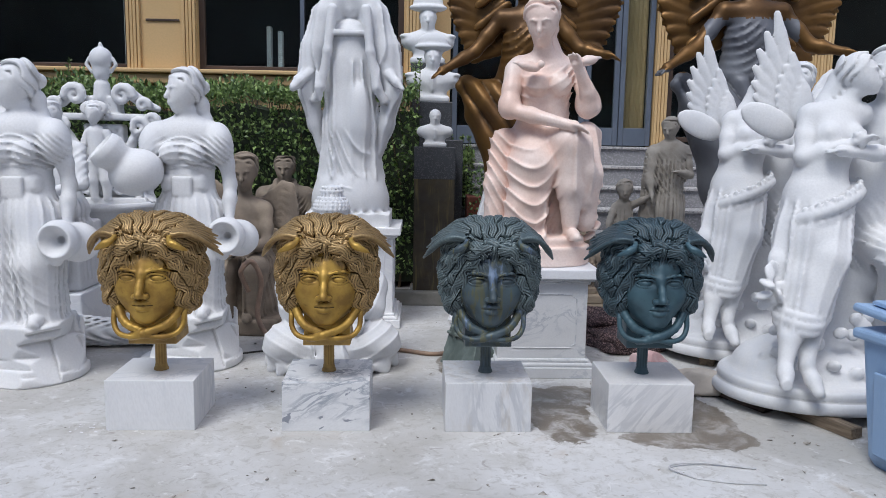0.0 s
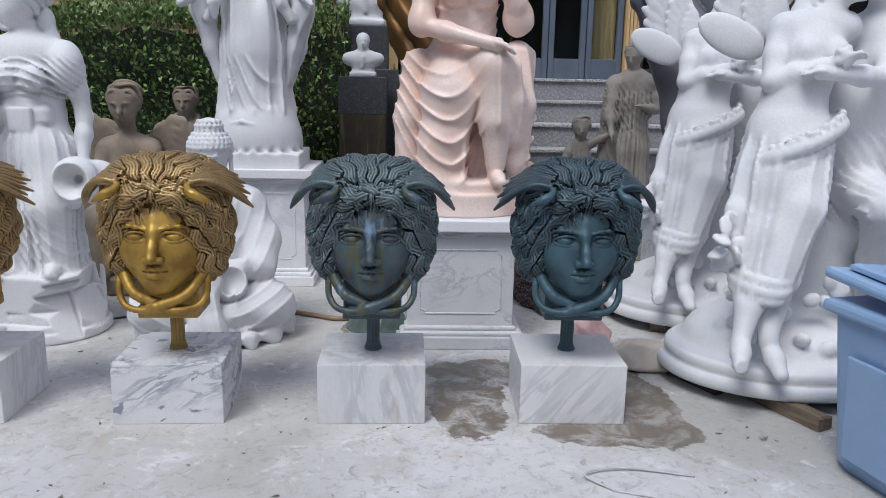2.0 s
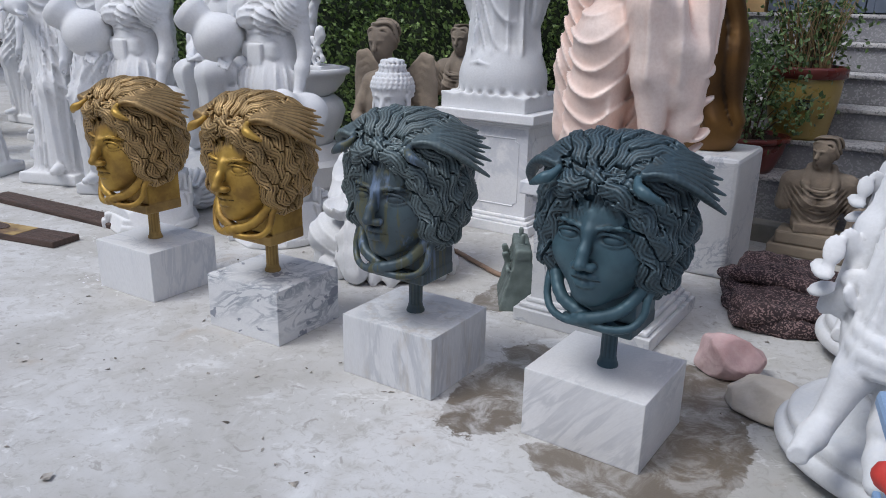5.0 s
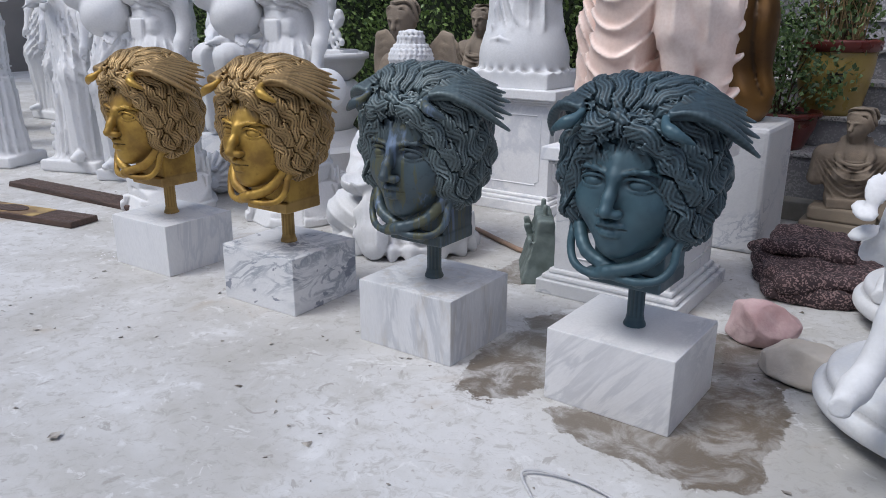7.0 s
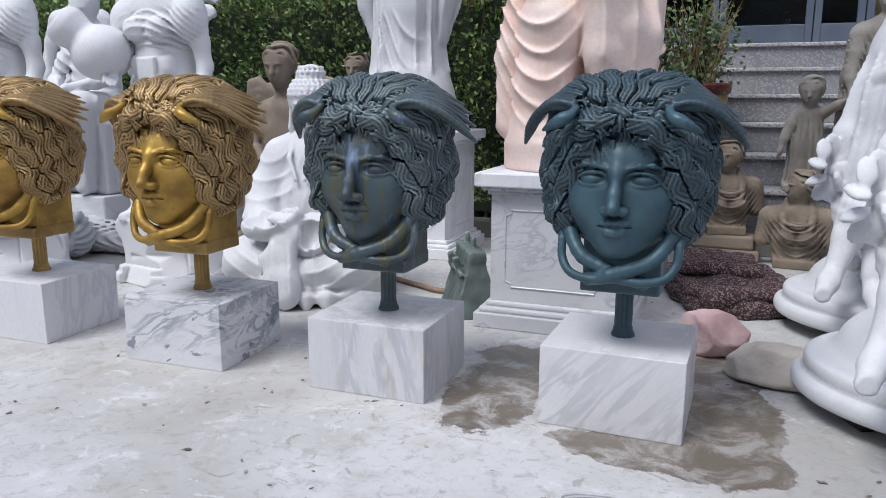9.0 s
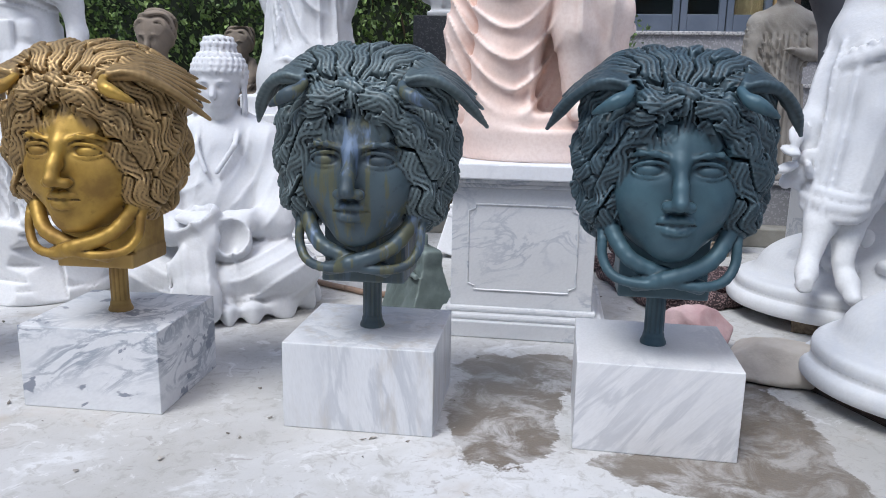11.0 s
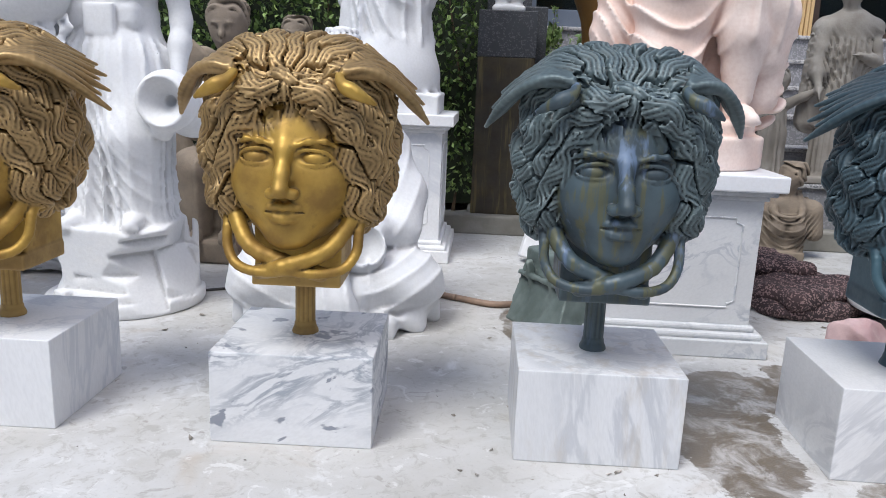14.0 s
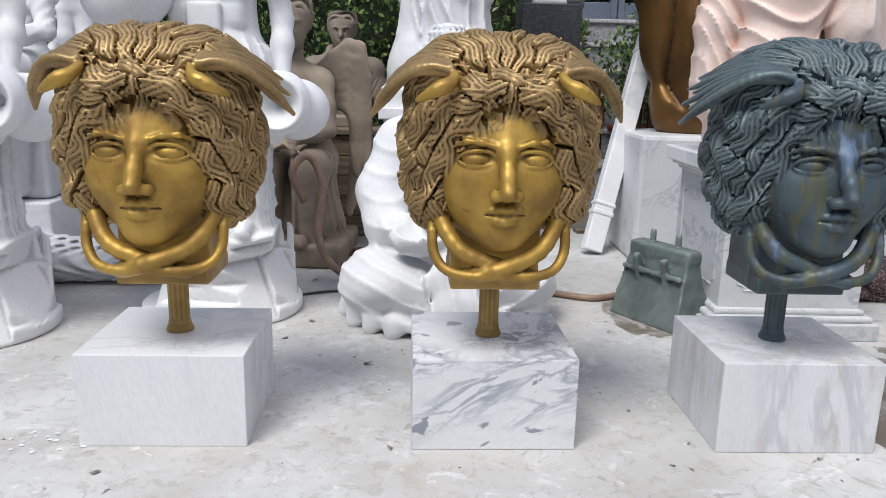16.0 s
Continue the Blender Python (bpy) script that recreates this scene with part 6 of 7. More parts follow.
def crate():
    k = tagged(base("wooden_crate", -0.36, 5.58, 0, 0), "weathered brown plank crate under the stone bust", "crate")
    for i in range(5):
        part("plank", box_bm((-0.24, -0.17, 0.005 + i * 0.099), (0.24, -0.15, 0.100 + i * 0.099), 0.004), WOOD, k)
        part("plank", box_bm((-0.24, 0.15, 0.005 + i * 0.099), (0.24, 0.17, 0.100 + i * 0.099), 0.004), WOOD, k)
        for s in (-1, 1):
            part("plank", box_bm((s * 0.23 - 0.01, -0.149, 0.005 + i * 0.099), (s * 0.23 + 0.01, 0.149, 0.100 + i * 0.099), 0.004), WOOD, k)
    part("lid", box_bm((-0.26, -0.19, 0.50), (0.26, 0.19, 0.53), 0.006), WOOD, k)


crate()


def small_bust(hat):
    c = Clay((-0.20, -0.14, -0.01), (0.20, 0.14, 0.60 if hat else 0.40), 0.0065)
    c.block((0, 0, 0.012), (0.085, 0.06, 0.014), 0.003, 0.003)
    c.chain([(0, 0, 0.03), (0, 0, 0.09)], [0.055, 0.07], 0.03, (1.2, 0.8, 1))
    c.chain([(-0.095, 0.01, 0.112), (0.0, 0.01, 0.125), (0.095, 0.01, 0.112)], [0.040, 0.045, 0.040], 0.03)
    c.chain([(0, -0.05, 0.06), (0, -0.055, 0.12)], [0.01, 0.01], 0.01)
    c.cap((0, 0.005, 0.14), (0, 0.0, 0.18), 0.03, 0.03, 0.015)
    head_on(c, (0, -0.005, 0.215), 0.056, (0, -1, 0), 1.05, curl=False)
    if hat:
        c.ball((0, 0, 0.275), (0.095, 0.045, 0.022), 0.008)
        c.ball((0, 0.0, 0.30), (0.075, 0.025, 0.045), 0.01)
        for s in (-1, 1):
            c.ball((s * 0.11, 0.0, 0.135), (0.032, 0.03, 0.014), 0.006)
    return c


place("bust", small_bust(False), WHITE, 0.715, 5.88, 1.165, 0, "small white marble bust on the dark pillar", "bust", size=1.0)
hb = small_bust(True)
plain_block("pillar", (0.60, 6.35, 0.0), (0.86, 6.61, 1.52), DARK_STONE, "blue-grey stone pillar behind the small bust", "pillar")
plain_block("pillar", (0.76, 6.12, 0.0), (0.94, 6.28, 1.22), DARK_STONE, "narrow blue-grey stone pillar", "pillar")
place("bust", hb, WHITE, 0.70, 6.47, 1.52, 0, "white bust with a cocked hat on a stone pillar", "bust", "busts with cocked hats", 1.6)
place("bust", hb, WHITE, 0.66, 6.85, 1.86, 0, "white bust with a cocked hat on a stone pillar", "bust", "busts with cocked hats", 1.7)
plain_block("pillar", (0.52, 6.72, 0.0), (0.82, 6.98, 1.86), DARK_STONE, "taller blue-grey stone pillar", "pillar")


def fountain():
    """Carved wall fountain: bowl on a drum, scrolled back with a child figure, urn on top."""
    f = tagged(base("fountain", -1.46, 5.25, 0, 0), "white marble carved fountain with bowl, scrolls and urn", "fountain")
    part("foot", lathe_bm([(0.38, 0), (0.40, 0.03), (0.40, 0.16), (0.34, 0.19), (0.30, 0.24), (0.26, 0.28)], 48), WHITE, f, smooth=False)
    n = lambda a, z: 1 + 0.03 * abs(math.sin(8 * a))
    part("drum", lathe_bm([(0.24, 0.28), (0.25, 0.32), (0.30, 0.40), (0.33, 0.50), (0.31, 0.56), (0.26, 0.60)], 64, n), WHITE, f, smooth=True)
    part("bowl", lathe_bm([(0.20, 0.58), (0.27, 0.62), (0.33, 0.69), (0.345, 0.735), (0.37, 0.745), (0.37, 0.78), (0.34, 0.785), (0.31, 0.75), (0.05, 0.70)], 56), WHITE, f, smooth=True)
    c = Clay((-0.42, -0.20, 0.72), (0.42, 0.18, 1.86), 0.008)
    c.block((0, 0.04, 0.78), (0.29, 0.09, 0.025), 0.008, 0.006)
    c.block((0, 0.06, 1.02), (0.13, 0.05, 0.26), 0.02, 0.02)
    c.block((0, 0.04, 1.325), (0.30, 0.07, 0.022), 0.01, 0.01)
    c.block((0, 0.04, 1.40), (0.12, 0.05, 0.06), 0.02, 0.02)
    for s in (-1, 1):
        def spiral(cx, cz, r, turns, th, d=1):
            c.chain([(cx + s * d * r * (1 - t * 0.8) * math.cos(turns * 6.283 * t), -0.03, cz + r * (1 - t * 0.8) * math.sin(turns * 6.283 * t)) for t in np.linspace(0, 1, 16)], [th * (1 - 0.5 * t) for t in np.linspace(0, 1, 16)], 0.008)
        spiral(s * 0.17, 0.90, 0.085, 1.4, 0.022)
        spiral(s * 0.10, 0.86, 0.05, 1.2, 0.016, -1)
        spiral(s * 0.24, 0.84, 0.05, 1.2, 0.016)
        spiral(s * 0.25, 1.26, 0.06, 1.3, 0.024)
        spiral(s * 0.33, 1.30, 0.045, 1.3, 0.022)
        spiral(s * 0.15, 1.46, 0.065, 1.3, 0.030)
        spiral(s * 0.28, 1.40, 0.040, 1.2, 0.022)
        c.chain([(s * 0.13, 0.0, 1.00), (s * 0.17, 0.0, 1.12), (s * 0.22, 0.0, 1.22)], [0.05, 0.035, 0.03], 0.02)
        c.chain([(s * 0.15, 0.02, 1.50), (s * 0.26, 0.02, 1.42), (s * 0.36, 0.02, 1.38)], [0.04, 0.035, 0.02], 0.02)
        c.ball((s * 0.26, -0.02, 1.00), (0.035, 0.035, 0.06), 0.01)
    c.press((-0.4, -0.2, 0.8), (0.4, 0.1, 1.3), lambda x, y, z: 0.004 * np.sin(90 * x) * np.sin(90 * z), 0.05)
    c.chain([(-0.02, -0.05, 1.22), (0, -0.06, 1.08)], [0.055, 0.06], 0.03)
    c.chain([(-0.03, -0.06, 1.02), (-0.045, -0.07, 0.92), (-0.04, -0.06, 0.81)], [0.045, 0.036, 0.024], 0.02)
    c.chain([(0.03, -0.06, 1.02), (0.045, -0.07, 0.92), (0.04, -0.06, 0.81)], [0.045, 0.036, 0.024], 0.02)
    c.chain([(-0.07, -0.05, 1.22), (-0.11, -0.07, 1.10), (-0.10, -0.08, 1.00)], [0.026, 0.024, 0.02], 0.015)
    c.chain([(0.05, -0.05, 1.22), (0.10, -0.06, 1.10), (0.12, -0.06, 1.02)], [0.026, 0.024, 0.02], 0.015)
    c.ball((0, -0.06, 1.04), (0.075, 0.05, 0.035), 0.02)
    head_on(c, (-0.02, -0.07, 1.335), 0.062, (-0.3, -0.9, -0.2), 1.25)
    for i in range(14):
        a = i * 6.283 / 14
        c.ball((-0.02 + 0.07 * math.cos(a), -0.06, 1.375 + 0.035 * math.sin(a)), 0.02, 0.004)
    # urn
    for z0, z1, r0, r1 in ((1.45, 1.52, 0.055, 0.05), (1.52, 1.56, 0.03, 0.025), (1.56, 1.60, 0.025, 0.05), (1.60, 1.68, 0.05, 0.062), (1.69, 1.70, 0.07, 0.07), (1.70, 1.73, 0.045, 0.03), (1.74, 1.79, 0.018, 0.012)):
        c.cap((0, 0.03, z0), (0, 0.03, z1), r0, r1, 0.006)
    for s in (-1, 1):
        c.chain([(s * 0.06, 0.03, 1.61), (s * 0.095, 0.03, 1.66), (s * 0.075, 0.03, 1.70)], 0.011, 0.004)
    ob = new("carved_back", c.mesh("carved_back", WHITE))
    ob.parent = f


fountain()


def scroll_piece(name, x, y, rz, n, label):
    """Low carved border stone with rolled leaf ends."""
    c = Clay((-0.50, -0.14, -0.01), (0.50, 0.14, 0.25), 0.009)
    c.chain([(-0.38, 0, 0.10), (-0.15, 0, 0.085), (0.15, 0, 0.085), (0.38, 0, 0.10)], [0.10, 0.075, 0.075, 0.10], 0.02)
    c.press((-0.5, -0.14, 0), (0.5, 0.14, 0.25), lambda x_, y_, z_: 0.010 * np.sin(70 * x_ + 24 * np.sin(16 * z_)) * np.cos(40 * z_), 0.02)
    for s in (-1, 1):
        for i in range(6):
            a = i * 1.05
            c.ball((s * 0.40 + 0.055 * math.cos(a), -0.05, 0.11 + 0.055 * math.sin(a)), (0.035, 0.04, 0.03), 0.008)
    return place(name, c, WHITE, x, y, 0, rz, label, "border stone")


scroll_piece("border_stone", -1.02, 4.52, 4, 1, "white marble carved leaf border stone on the ground")
scroll_piece("border_stone", -1.75, 4.40, -24, 2, "white marble carved leaf border stone on the ground")


def draped_woman(seed, mirror=1):
    """Standing draped figure with a long gathered skirt on a square base."""
    m = mirror
    rng = random.Random(seed)
    c = Clay((-0.36, -0.28, -0.012), (0.36, 0.26, 1.72), 0.0115)
    c.block((0, 0, 0.035), (0.20, 0.18, 0.035), 0.006, 0.006)
    c.chain([(0, 0, 0.12), (0.02 * m, 0, 0.45), (0, 0, 0.85)], [0.19, 0.155, 0.13], 0.05, (1, 0.8, 1))
    c.chain([(0.07 * m, -0.03, 0.85), (0.10 * m, -0.12, 0.58), (0.08 * m, -0.08, 0.14)], [0.10, 0.085, 0.09], 0.05)
    c.press((-0.3, -0.3, 0.07), (0.3, 0.3, 0.95), folds(0, 0, 22, 0.011, rng.uniform(-2, 2), 0.5, seed), 0.05)
    c.press((-0.3, -0.3, 0.5), (0.3, 0.3, 1.0), swags(0.08 * m, 0.7, 75, 0.009, 2.5, 1.4 * m, seed), 0.06)
    c.chain([(0, 0, 0.92), (0, 0, 1.10), (0, 0, 1.26)], [0.12, 0.12, 0.12], 0.04, (1.1, 0.8, 1))
    c.chain([(-0.14, 0, 1.29), (0.14, 0, 1.29)], 0.06, 0.04)
    c.press((-0.25, -0.2, 0.95), (0.25, 0.2, 1.28), swags(0, 1.1, 110, 0.007, 4.0, 0.6 * m, seed), 0.04)
    c.cap((0, 0, 1.32), (0, -0.01, 1.42), 0.048, 0.045, 0.03)
    head_on(c, (0, -0.02, 1.51), 0.105, (0.5 * m, -0.8, -0.1), 1.18, True)
    arm(c, (-0.17 * m, 0, 1.27), (-0.22 * m, -0.03, 1.05), (-0.05 * m, -0.16, 1.0), 0.044)
    arm(c, (0.17 * m, 0, 1.27), (0.23 * m, -0.02, 1.04), (0.22 * m, -0.09, 0.82), 0.044)
    c.ball((-0.05 * m, -0.17, 1.02), (0.07, 0.05, 0.05), 0.02)
    foot(c, (0.08 * m, -0.13, 0.11), (0.2 * m, -1, -0.1))
    return c


for k, (x, y, rz, sz, lab) in enumerate(((-2.18, 4.35, 30, 1.05, "white marble draped woman with bent knee on square base"), (-2.72, 4.30, 20, 1.12, "white marble draped woman holding a bundle"), (-1.98, 5.10, 10, 1.0, "white marble draped woman beside the fountain"), (-2.75, 5.15, -10, 1.1, "white marble draped woman in long gathered gown"), (-3.45, 4.75, 15, 1.05, "white marble draped woman on square base"), (-3.60, 5.60, 0, 1.1, "white marble draped woman near the hedge"), (-4.25, 5.15, 20, 1.0, "white marble draped woman far along the row"), (-4.4, 4.15, 30, 1.0, "white marble draped woman at the end of the row"), (-3.35, 4.02, 25, 1.08, "white marble draped woman turned to the yard"), (-5.1, 4.7, 15, 1.05, "white marble draped woman beside the others"), (-5.6, 4.1, 30, 1.1, "white marble draped woman standing at the back"), (-5.4, 5.6, 5, 1.1, "white marble draped woman before the hedge"), (-6.4, 4.8, 25, 1.1, "white marble draped woman at the far side"))):
    if k < 3:
        cl = draped_woman(k + 1, 1 if k % 2 else -1)
        made = [] if k == 0 else made
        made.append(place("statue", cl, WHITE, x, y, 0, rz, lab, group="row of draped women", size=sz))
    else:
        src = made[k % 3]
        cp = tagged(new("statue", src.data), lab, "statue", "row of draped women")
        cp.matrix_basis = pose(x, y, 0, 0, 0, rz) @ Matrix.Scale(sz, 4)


def seated_figure():
    c = Clay((-0.30, -0.32, -0.012), (0.30, 0.28, 1.10), 0.011)
    c.block((0, 0.04, 0.20), (0.20, 0.17, 0.20), 0.02, 0.02)
    for s in (-1, 1):
        c.chain([(s * 0.09, 0.02, 0.47), (s * 0.10, -0.18, 0.47), (s * 0.09, -0.18, 0.06)], [0.10, 0.08, 0.055], 0.04)
        arm(c, (s * 0.15, 0.04, 0.82), (s * 0.20, -0.05, 0.62), (s * 0.06, -0.18, 0.58), 0.043)
    c.press((-0.3, -0.3, 0.03), (0.3, 0.3, 0.55), folds(0, 0, 18, 0.010, 1.0), 0.04)
    c.chain([(0, 0.06, 0.48), (0, 0.05, 0.66), (0, 0.05, 0.82)], [0.14, 0.12, 0.12], 0.04, (1.1, 0.8, 1))
    c.press((-0.25, -0.2, 0.5), (0.25, 0.2, 0.85), swags(0, 0.6, 100, 0.007, 3.0), 0.04)
    c.cap((0, 0.04, 0.86), (0, 0.02, 0.94), 0.045, 0.043, 0.02)
    head_on(c, (0, 0.0, 1.0), 0.09, (0.2, -0.9, -0.3), 1.15)
    return c


place("statue", seated_figure(), WHITE, -1.55, 4.72, 0.30, 0, "white marble seated figure behind the water carriers", size=1.0)
plain_block("pedestal", (-1.78, 4.52, 0.0), (-1.32, 4.95, 0.30), WHITE_SLAB, "plain white marble block under a seated figure", bevel=0.01)


def beast_head(x, y, z, rz, size, label):
    """Carved lion-like mask, a maned lump with muzzle and brows."""
    c = Clay((-0.16, -0.16, -0.01), (0.16, 0.14, 0.28), 0.0065)
    c.ball((0, 0.02, 0.13), (0.12, 0.10, 0.12), 0.02)
    c.ball((0, -0.08, 0.085), (0.06, 0.05, 0.045), 0.02)
    c.ball((0, -0.12, 0.11), (0.022, 0.016, 0.014), 0.01)
    for s in (-1, 1):
        c.ball((s * 0.045, -0.085, 0.145), 0.018, 0.01, sub=True)
        c.ball((s * 0.045, -0.075, 0.17), (0.03, 0.02, 0.012), 0.01)
        c.ball((s * 0.09, -0.02, 0.22), (0.025, 0.02, 0.03), 0.01)
    c.press((-0.16, -0.16, 0), (0.16, 0.14, 0.28), lambda a, b, d: 0.008 * np.sin(16 * np.arctan2(a, d - 0.12) + 60 * b) * smooth01(np.sqrt(a * a + (d - 0.12) ** 2), 0.06, 0.09), 0.01)
    return place("stone_mask", c, WHITE, x, y, z, rz, label, "carving", size=size)


beast_head(-1.36, 4.30, 0.0, 20, 1.0, "white marble carved lion mask lying on the ground")


# ---- planting ----
def leaf_cloud(bm, centre_fn, n, size, rng):
    for _ in range(n):
        p, out = centre_fn(rng)
        d = (out + Vector((rng.gauss(0, 0.6), rng.gauss(0, 0.6), rng.gauss(0.3, 0.6)))).normalized()
        s = d.cross(Vector((rng.gauss(0, 1), rng.gauss(0, 1), rng.gauss(0, 1)))).normalized()
        l, w = size * rng.uniform(0.7, 1.3), size * rng.uniform(0.26, 0.42)
        nn = s.cross(d) * w * 0.35
        v = [bm.verts.new(q) for q in (p, p + d * l * 0.5 + s * w + nn, p + d * l, p + d * l * 0.5 - s * w + nn)]
        bm.faces.new((v[0], v[1], v[2]))
        bm.faces.new((v[0], v[2], v[3]))


def hedge(name, x0, x1, y0, y1, top, n, seed, label):
    rng = random.Random(seed)
    hd = tagged(base(name, (x0 + x1) / 2, (y0 + y1) / 2, 0), label, "hedge")
    ox, oy = (x0 + x1) / 2, (y0 + y1) / 2
    height = lambda x: top + 0.07 * noise.noise((x * 1.7, seed, 0)) + 0.06 * noise.noise((x * 5.3, 3, seed))
    depth = lambda x, z: 0.12 * noise.noise((x * 2.2, z * 2.2, seed)) + 0.06 * noise.noise((x * 7, z * 7, seed + 5))
    bm = bmesh.new()

    def spot(r):
        x = r.uniform(x0, x1)
        if r.random() < 0.70:
            z = r.uniform(0.12, height(x))
            y = y0 - depth(x, z) + abs(r.gauss(0, 0.09))
            return Vector((x - ox, y - oy, z)), Vector((0, -1, 0.35))
        y = r.uniform(y0, y1)
        return Vector((x - ox, y - oy, height(x) + r.gauss(0, 0.035))), Vector((0, -0.2, 1))
    leaf_cloud(bm, spot, n, 0.042, rng)
    # young shoots above the top
    stems = bmesh.new()
    for _ in range(int(60 * (x1 - x0))):
        x, y = rng.uniform(x0, x1), rng.uniform(y0 - 0.05, y1)
        z0 = height(x) - 0.12
        h = rng.uniform(0.08, 0.26) * (1.5 if x > 0.30 else 1.0)
        tip = Vector((x - ox + rng.gauss(0, 0.03), y - oy + rng.gauss(0, 0.03), z0 + h))
        a = Vector((x - ox, y - oy, z0))
        tube_bm([a, (a + tip) / 2 + Vector((rng.gauss(0, 0.01), 0, 0)), tip], [0.003, 0.0025, 0.0015], 4, stems)
        for k in range(int(h * 90)):
            t = rng.uniform(0.2, 1)
            p = a.lerp(tip, t)
            q = Vector((rng.gauss(0, 1), rng.gauss(0, 1), 0.7)).normalized()
            leaf_cloud(bm, lambda r, p=p, q=q: (p, q), 1, 0.030, rng)
    part("leaves", bm, LEAF, hd)["kind"] = "stuff"
    for _ in range(int(16 * (x1 - x0))):
        x, y = rng.uniform(x0, x1), rng.uniform(y0 + 0.15, y1 - 0.1)
        tube_bm([(x - ox, y - oy, 0), (x - ox + rng.gauss(0, 0.05), y - oy, 0.6), (x - ox + rng.gauss(0, 0.12), y - oy + rng.gauss(0, 0.08), height(x) - 0.1)], [0.014, 0.010, 0.004], 5, stems)
    part("stems", stems, STEM, hd)["kind"] = "stuff"
    # near-black sheet standing in for the shade behind the leaves
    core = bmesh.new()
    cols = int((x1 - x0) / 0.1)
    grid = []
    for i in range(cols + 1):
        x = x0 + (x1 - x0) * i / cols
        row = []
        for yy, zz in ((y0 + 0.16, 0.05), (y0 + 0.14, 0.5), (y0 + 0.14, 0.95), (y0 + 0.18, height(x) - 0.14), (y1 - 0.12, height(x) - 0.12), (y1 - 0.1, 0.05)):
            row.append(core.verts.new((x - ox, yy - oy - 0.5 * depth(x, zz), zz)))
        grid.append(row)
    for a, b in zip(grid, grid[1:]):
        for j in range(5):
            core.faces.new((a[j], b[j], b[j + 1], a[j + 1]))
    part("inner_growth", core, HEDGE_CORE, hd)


# almost black: the hedge's inner shade is in this colour
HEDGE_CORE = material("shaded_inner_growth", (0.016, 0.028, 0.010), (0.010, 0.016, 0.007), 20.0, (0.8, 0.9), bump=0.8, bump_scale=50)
hedge("hedge", -5.5, 0.60, 6.25, 7.25, 1.58, 26000, 3, "clipped dark green privet hedge with young shoots")
hedge("hedge", 0.62, 1.05, 6.45, 7.0, 1.05, 2600, 8, "low green shrub between the pillar and the steps")


def potted_plant(x, y, z, r, h, mat, rim, leaves, crown, label, reeds=0, glyph=False):
    p = tagged(base("potted_plant", x, y, z, 0), label, "plant")
    part("pot", lathe_bm([(r * 0.72, 0), (r * 0.78, 0.02), (r * 0.95, h * 0.55), (r, h * 0.86), (r * 0.99, h * 0.865), (r * 0.9, h * 0.84), (r * 0.2, h * 0.84)], 40), mat, p, smooth=True)
    part("rim", lathe_bm([(r * 1.0, h * 0.84), (r * 1.07, h * 0.86), (r * 1.09, h * 0.97), (r * 1.05, h), (r * 0.95, h), (r * 0.93, h * 0.86)], 40), rim, p, smooth=True)
    part("soil", lathe_bm([(r * 0.92, h * 0.87), (r * 0.92, h * 0.90), (r * 0.3, h * 0.93)], 20), SOIL, p)
    rng = random.Random(int(x * 100))
    bm, st = bmesh.new(), bmesh.new()
    for _ in range(26):
        a = rng.uniform(0, 6.283)
        d = rng.uniform(0.2, 1.0) * crown
        tip = Vector((d * math.cos(a), d * math.sin(a) * 0.8, h + rng.uniform(0.15, 1.5) * crown))
        tube_bm([(0.3 * r * math.cos(a), 0.3 * r * math.sin(a), h * 0.9), tip * 0.55 + Vector((0, 0, h * 0.4)), tip], [0.006, 0.004, 0.002], 4, st)
        for _ in range(int(leaves / 26)):
            q = tip + Vector((rng.gauss(0, 0.07), rng.gauss(0, 0.07), rng.gauss(0, 0.08)))
            leaf_cloud(bm, lambda r_, q=q: (q, Vector((rng.gauss(0, 1), rng.gauss(0, 1), 0.6)).normalized()), 1, 0.034, rng)
    part("leaves", bm, POT_LEAF, p)["kind"] = "stuff"
    part("stems", st, STEM, p)["kind"] = "stuff"
    if reeds:
        rb = bmesh.new()
        for _ in range(reeds):
            a = rng.uniform(0, 6.283)
            l = rng.uniform(0.25, 0.6)
            b = Vector((rng.uniform(-0.6, 0.6) * r, rng.uniform(-0.6, 0.6) * r, h * 0.9))
            t = b + Vector((0.35 * l * math.cos(a), 0.35 * l * math.sin(a), l))
            tube_bm([b, (b + t) / 2 + Vector((0, 0, 0.05)), t], [0.004, 0.003, 0.001], 4, rb)
        part("reeds", rb, DRY_STEM, p, "dry straw-coloured reeds")
    if glyph:
        gb = bmesh.new()
        for ax, az, w, hh in ((-0.5, 0.62, 1.0, 0.09), (-0.06, 0.44, 0.12, 0.34), (-0.35, 0.44, 0.7, 0.09), (-0.35, 0.08, 0.7, 0.08), (-0.35, 0.30, 0.7, 0.08), (-0.35, 0.08, 0.1, 0.3), (0.25, 0.08, 0.1, 0.3)):
            s = 0.085
            add_box(gb, (ax * s, -r * 0.985, h * 0.42 + az * s), (ax * s + w * s, -r * 0.90, h * 0.42 + az * s + hh * s))
        part("painted_glyph", gb, INK, p, m=pose(0, 0, 0, 0, 0, 12))


potted_plant(1.55, 6.24, 0.51, 0.20, 0.40, YELLOW_GLAZE, RED_GLAZE, 1100, 0.24, "green shrub with dry reeds in yellow pot with red rim", 60, True)
potted_plant(1.33, 5.95, 0.34, 0.22, 0.20, RED_GLAZE, RED_GLAZE, 1900, 0.30, "green shrub in a low red glazed bowl")
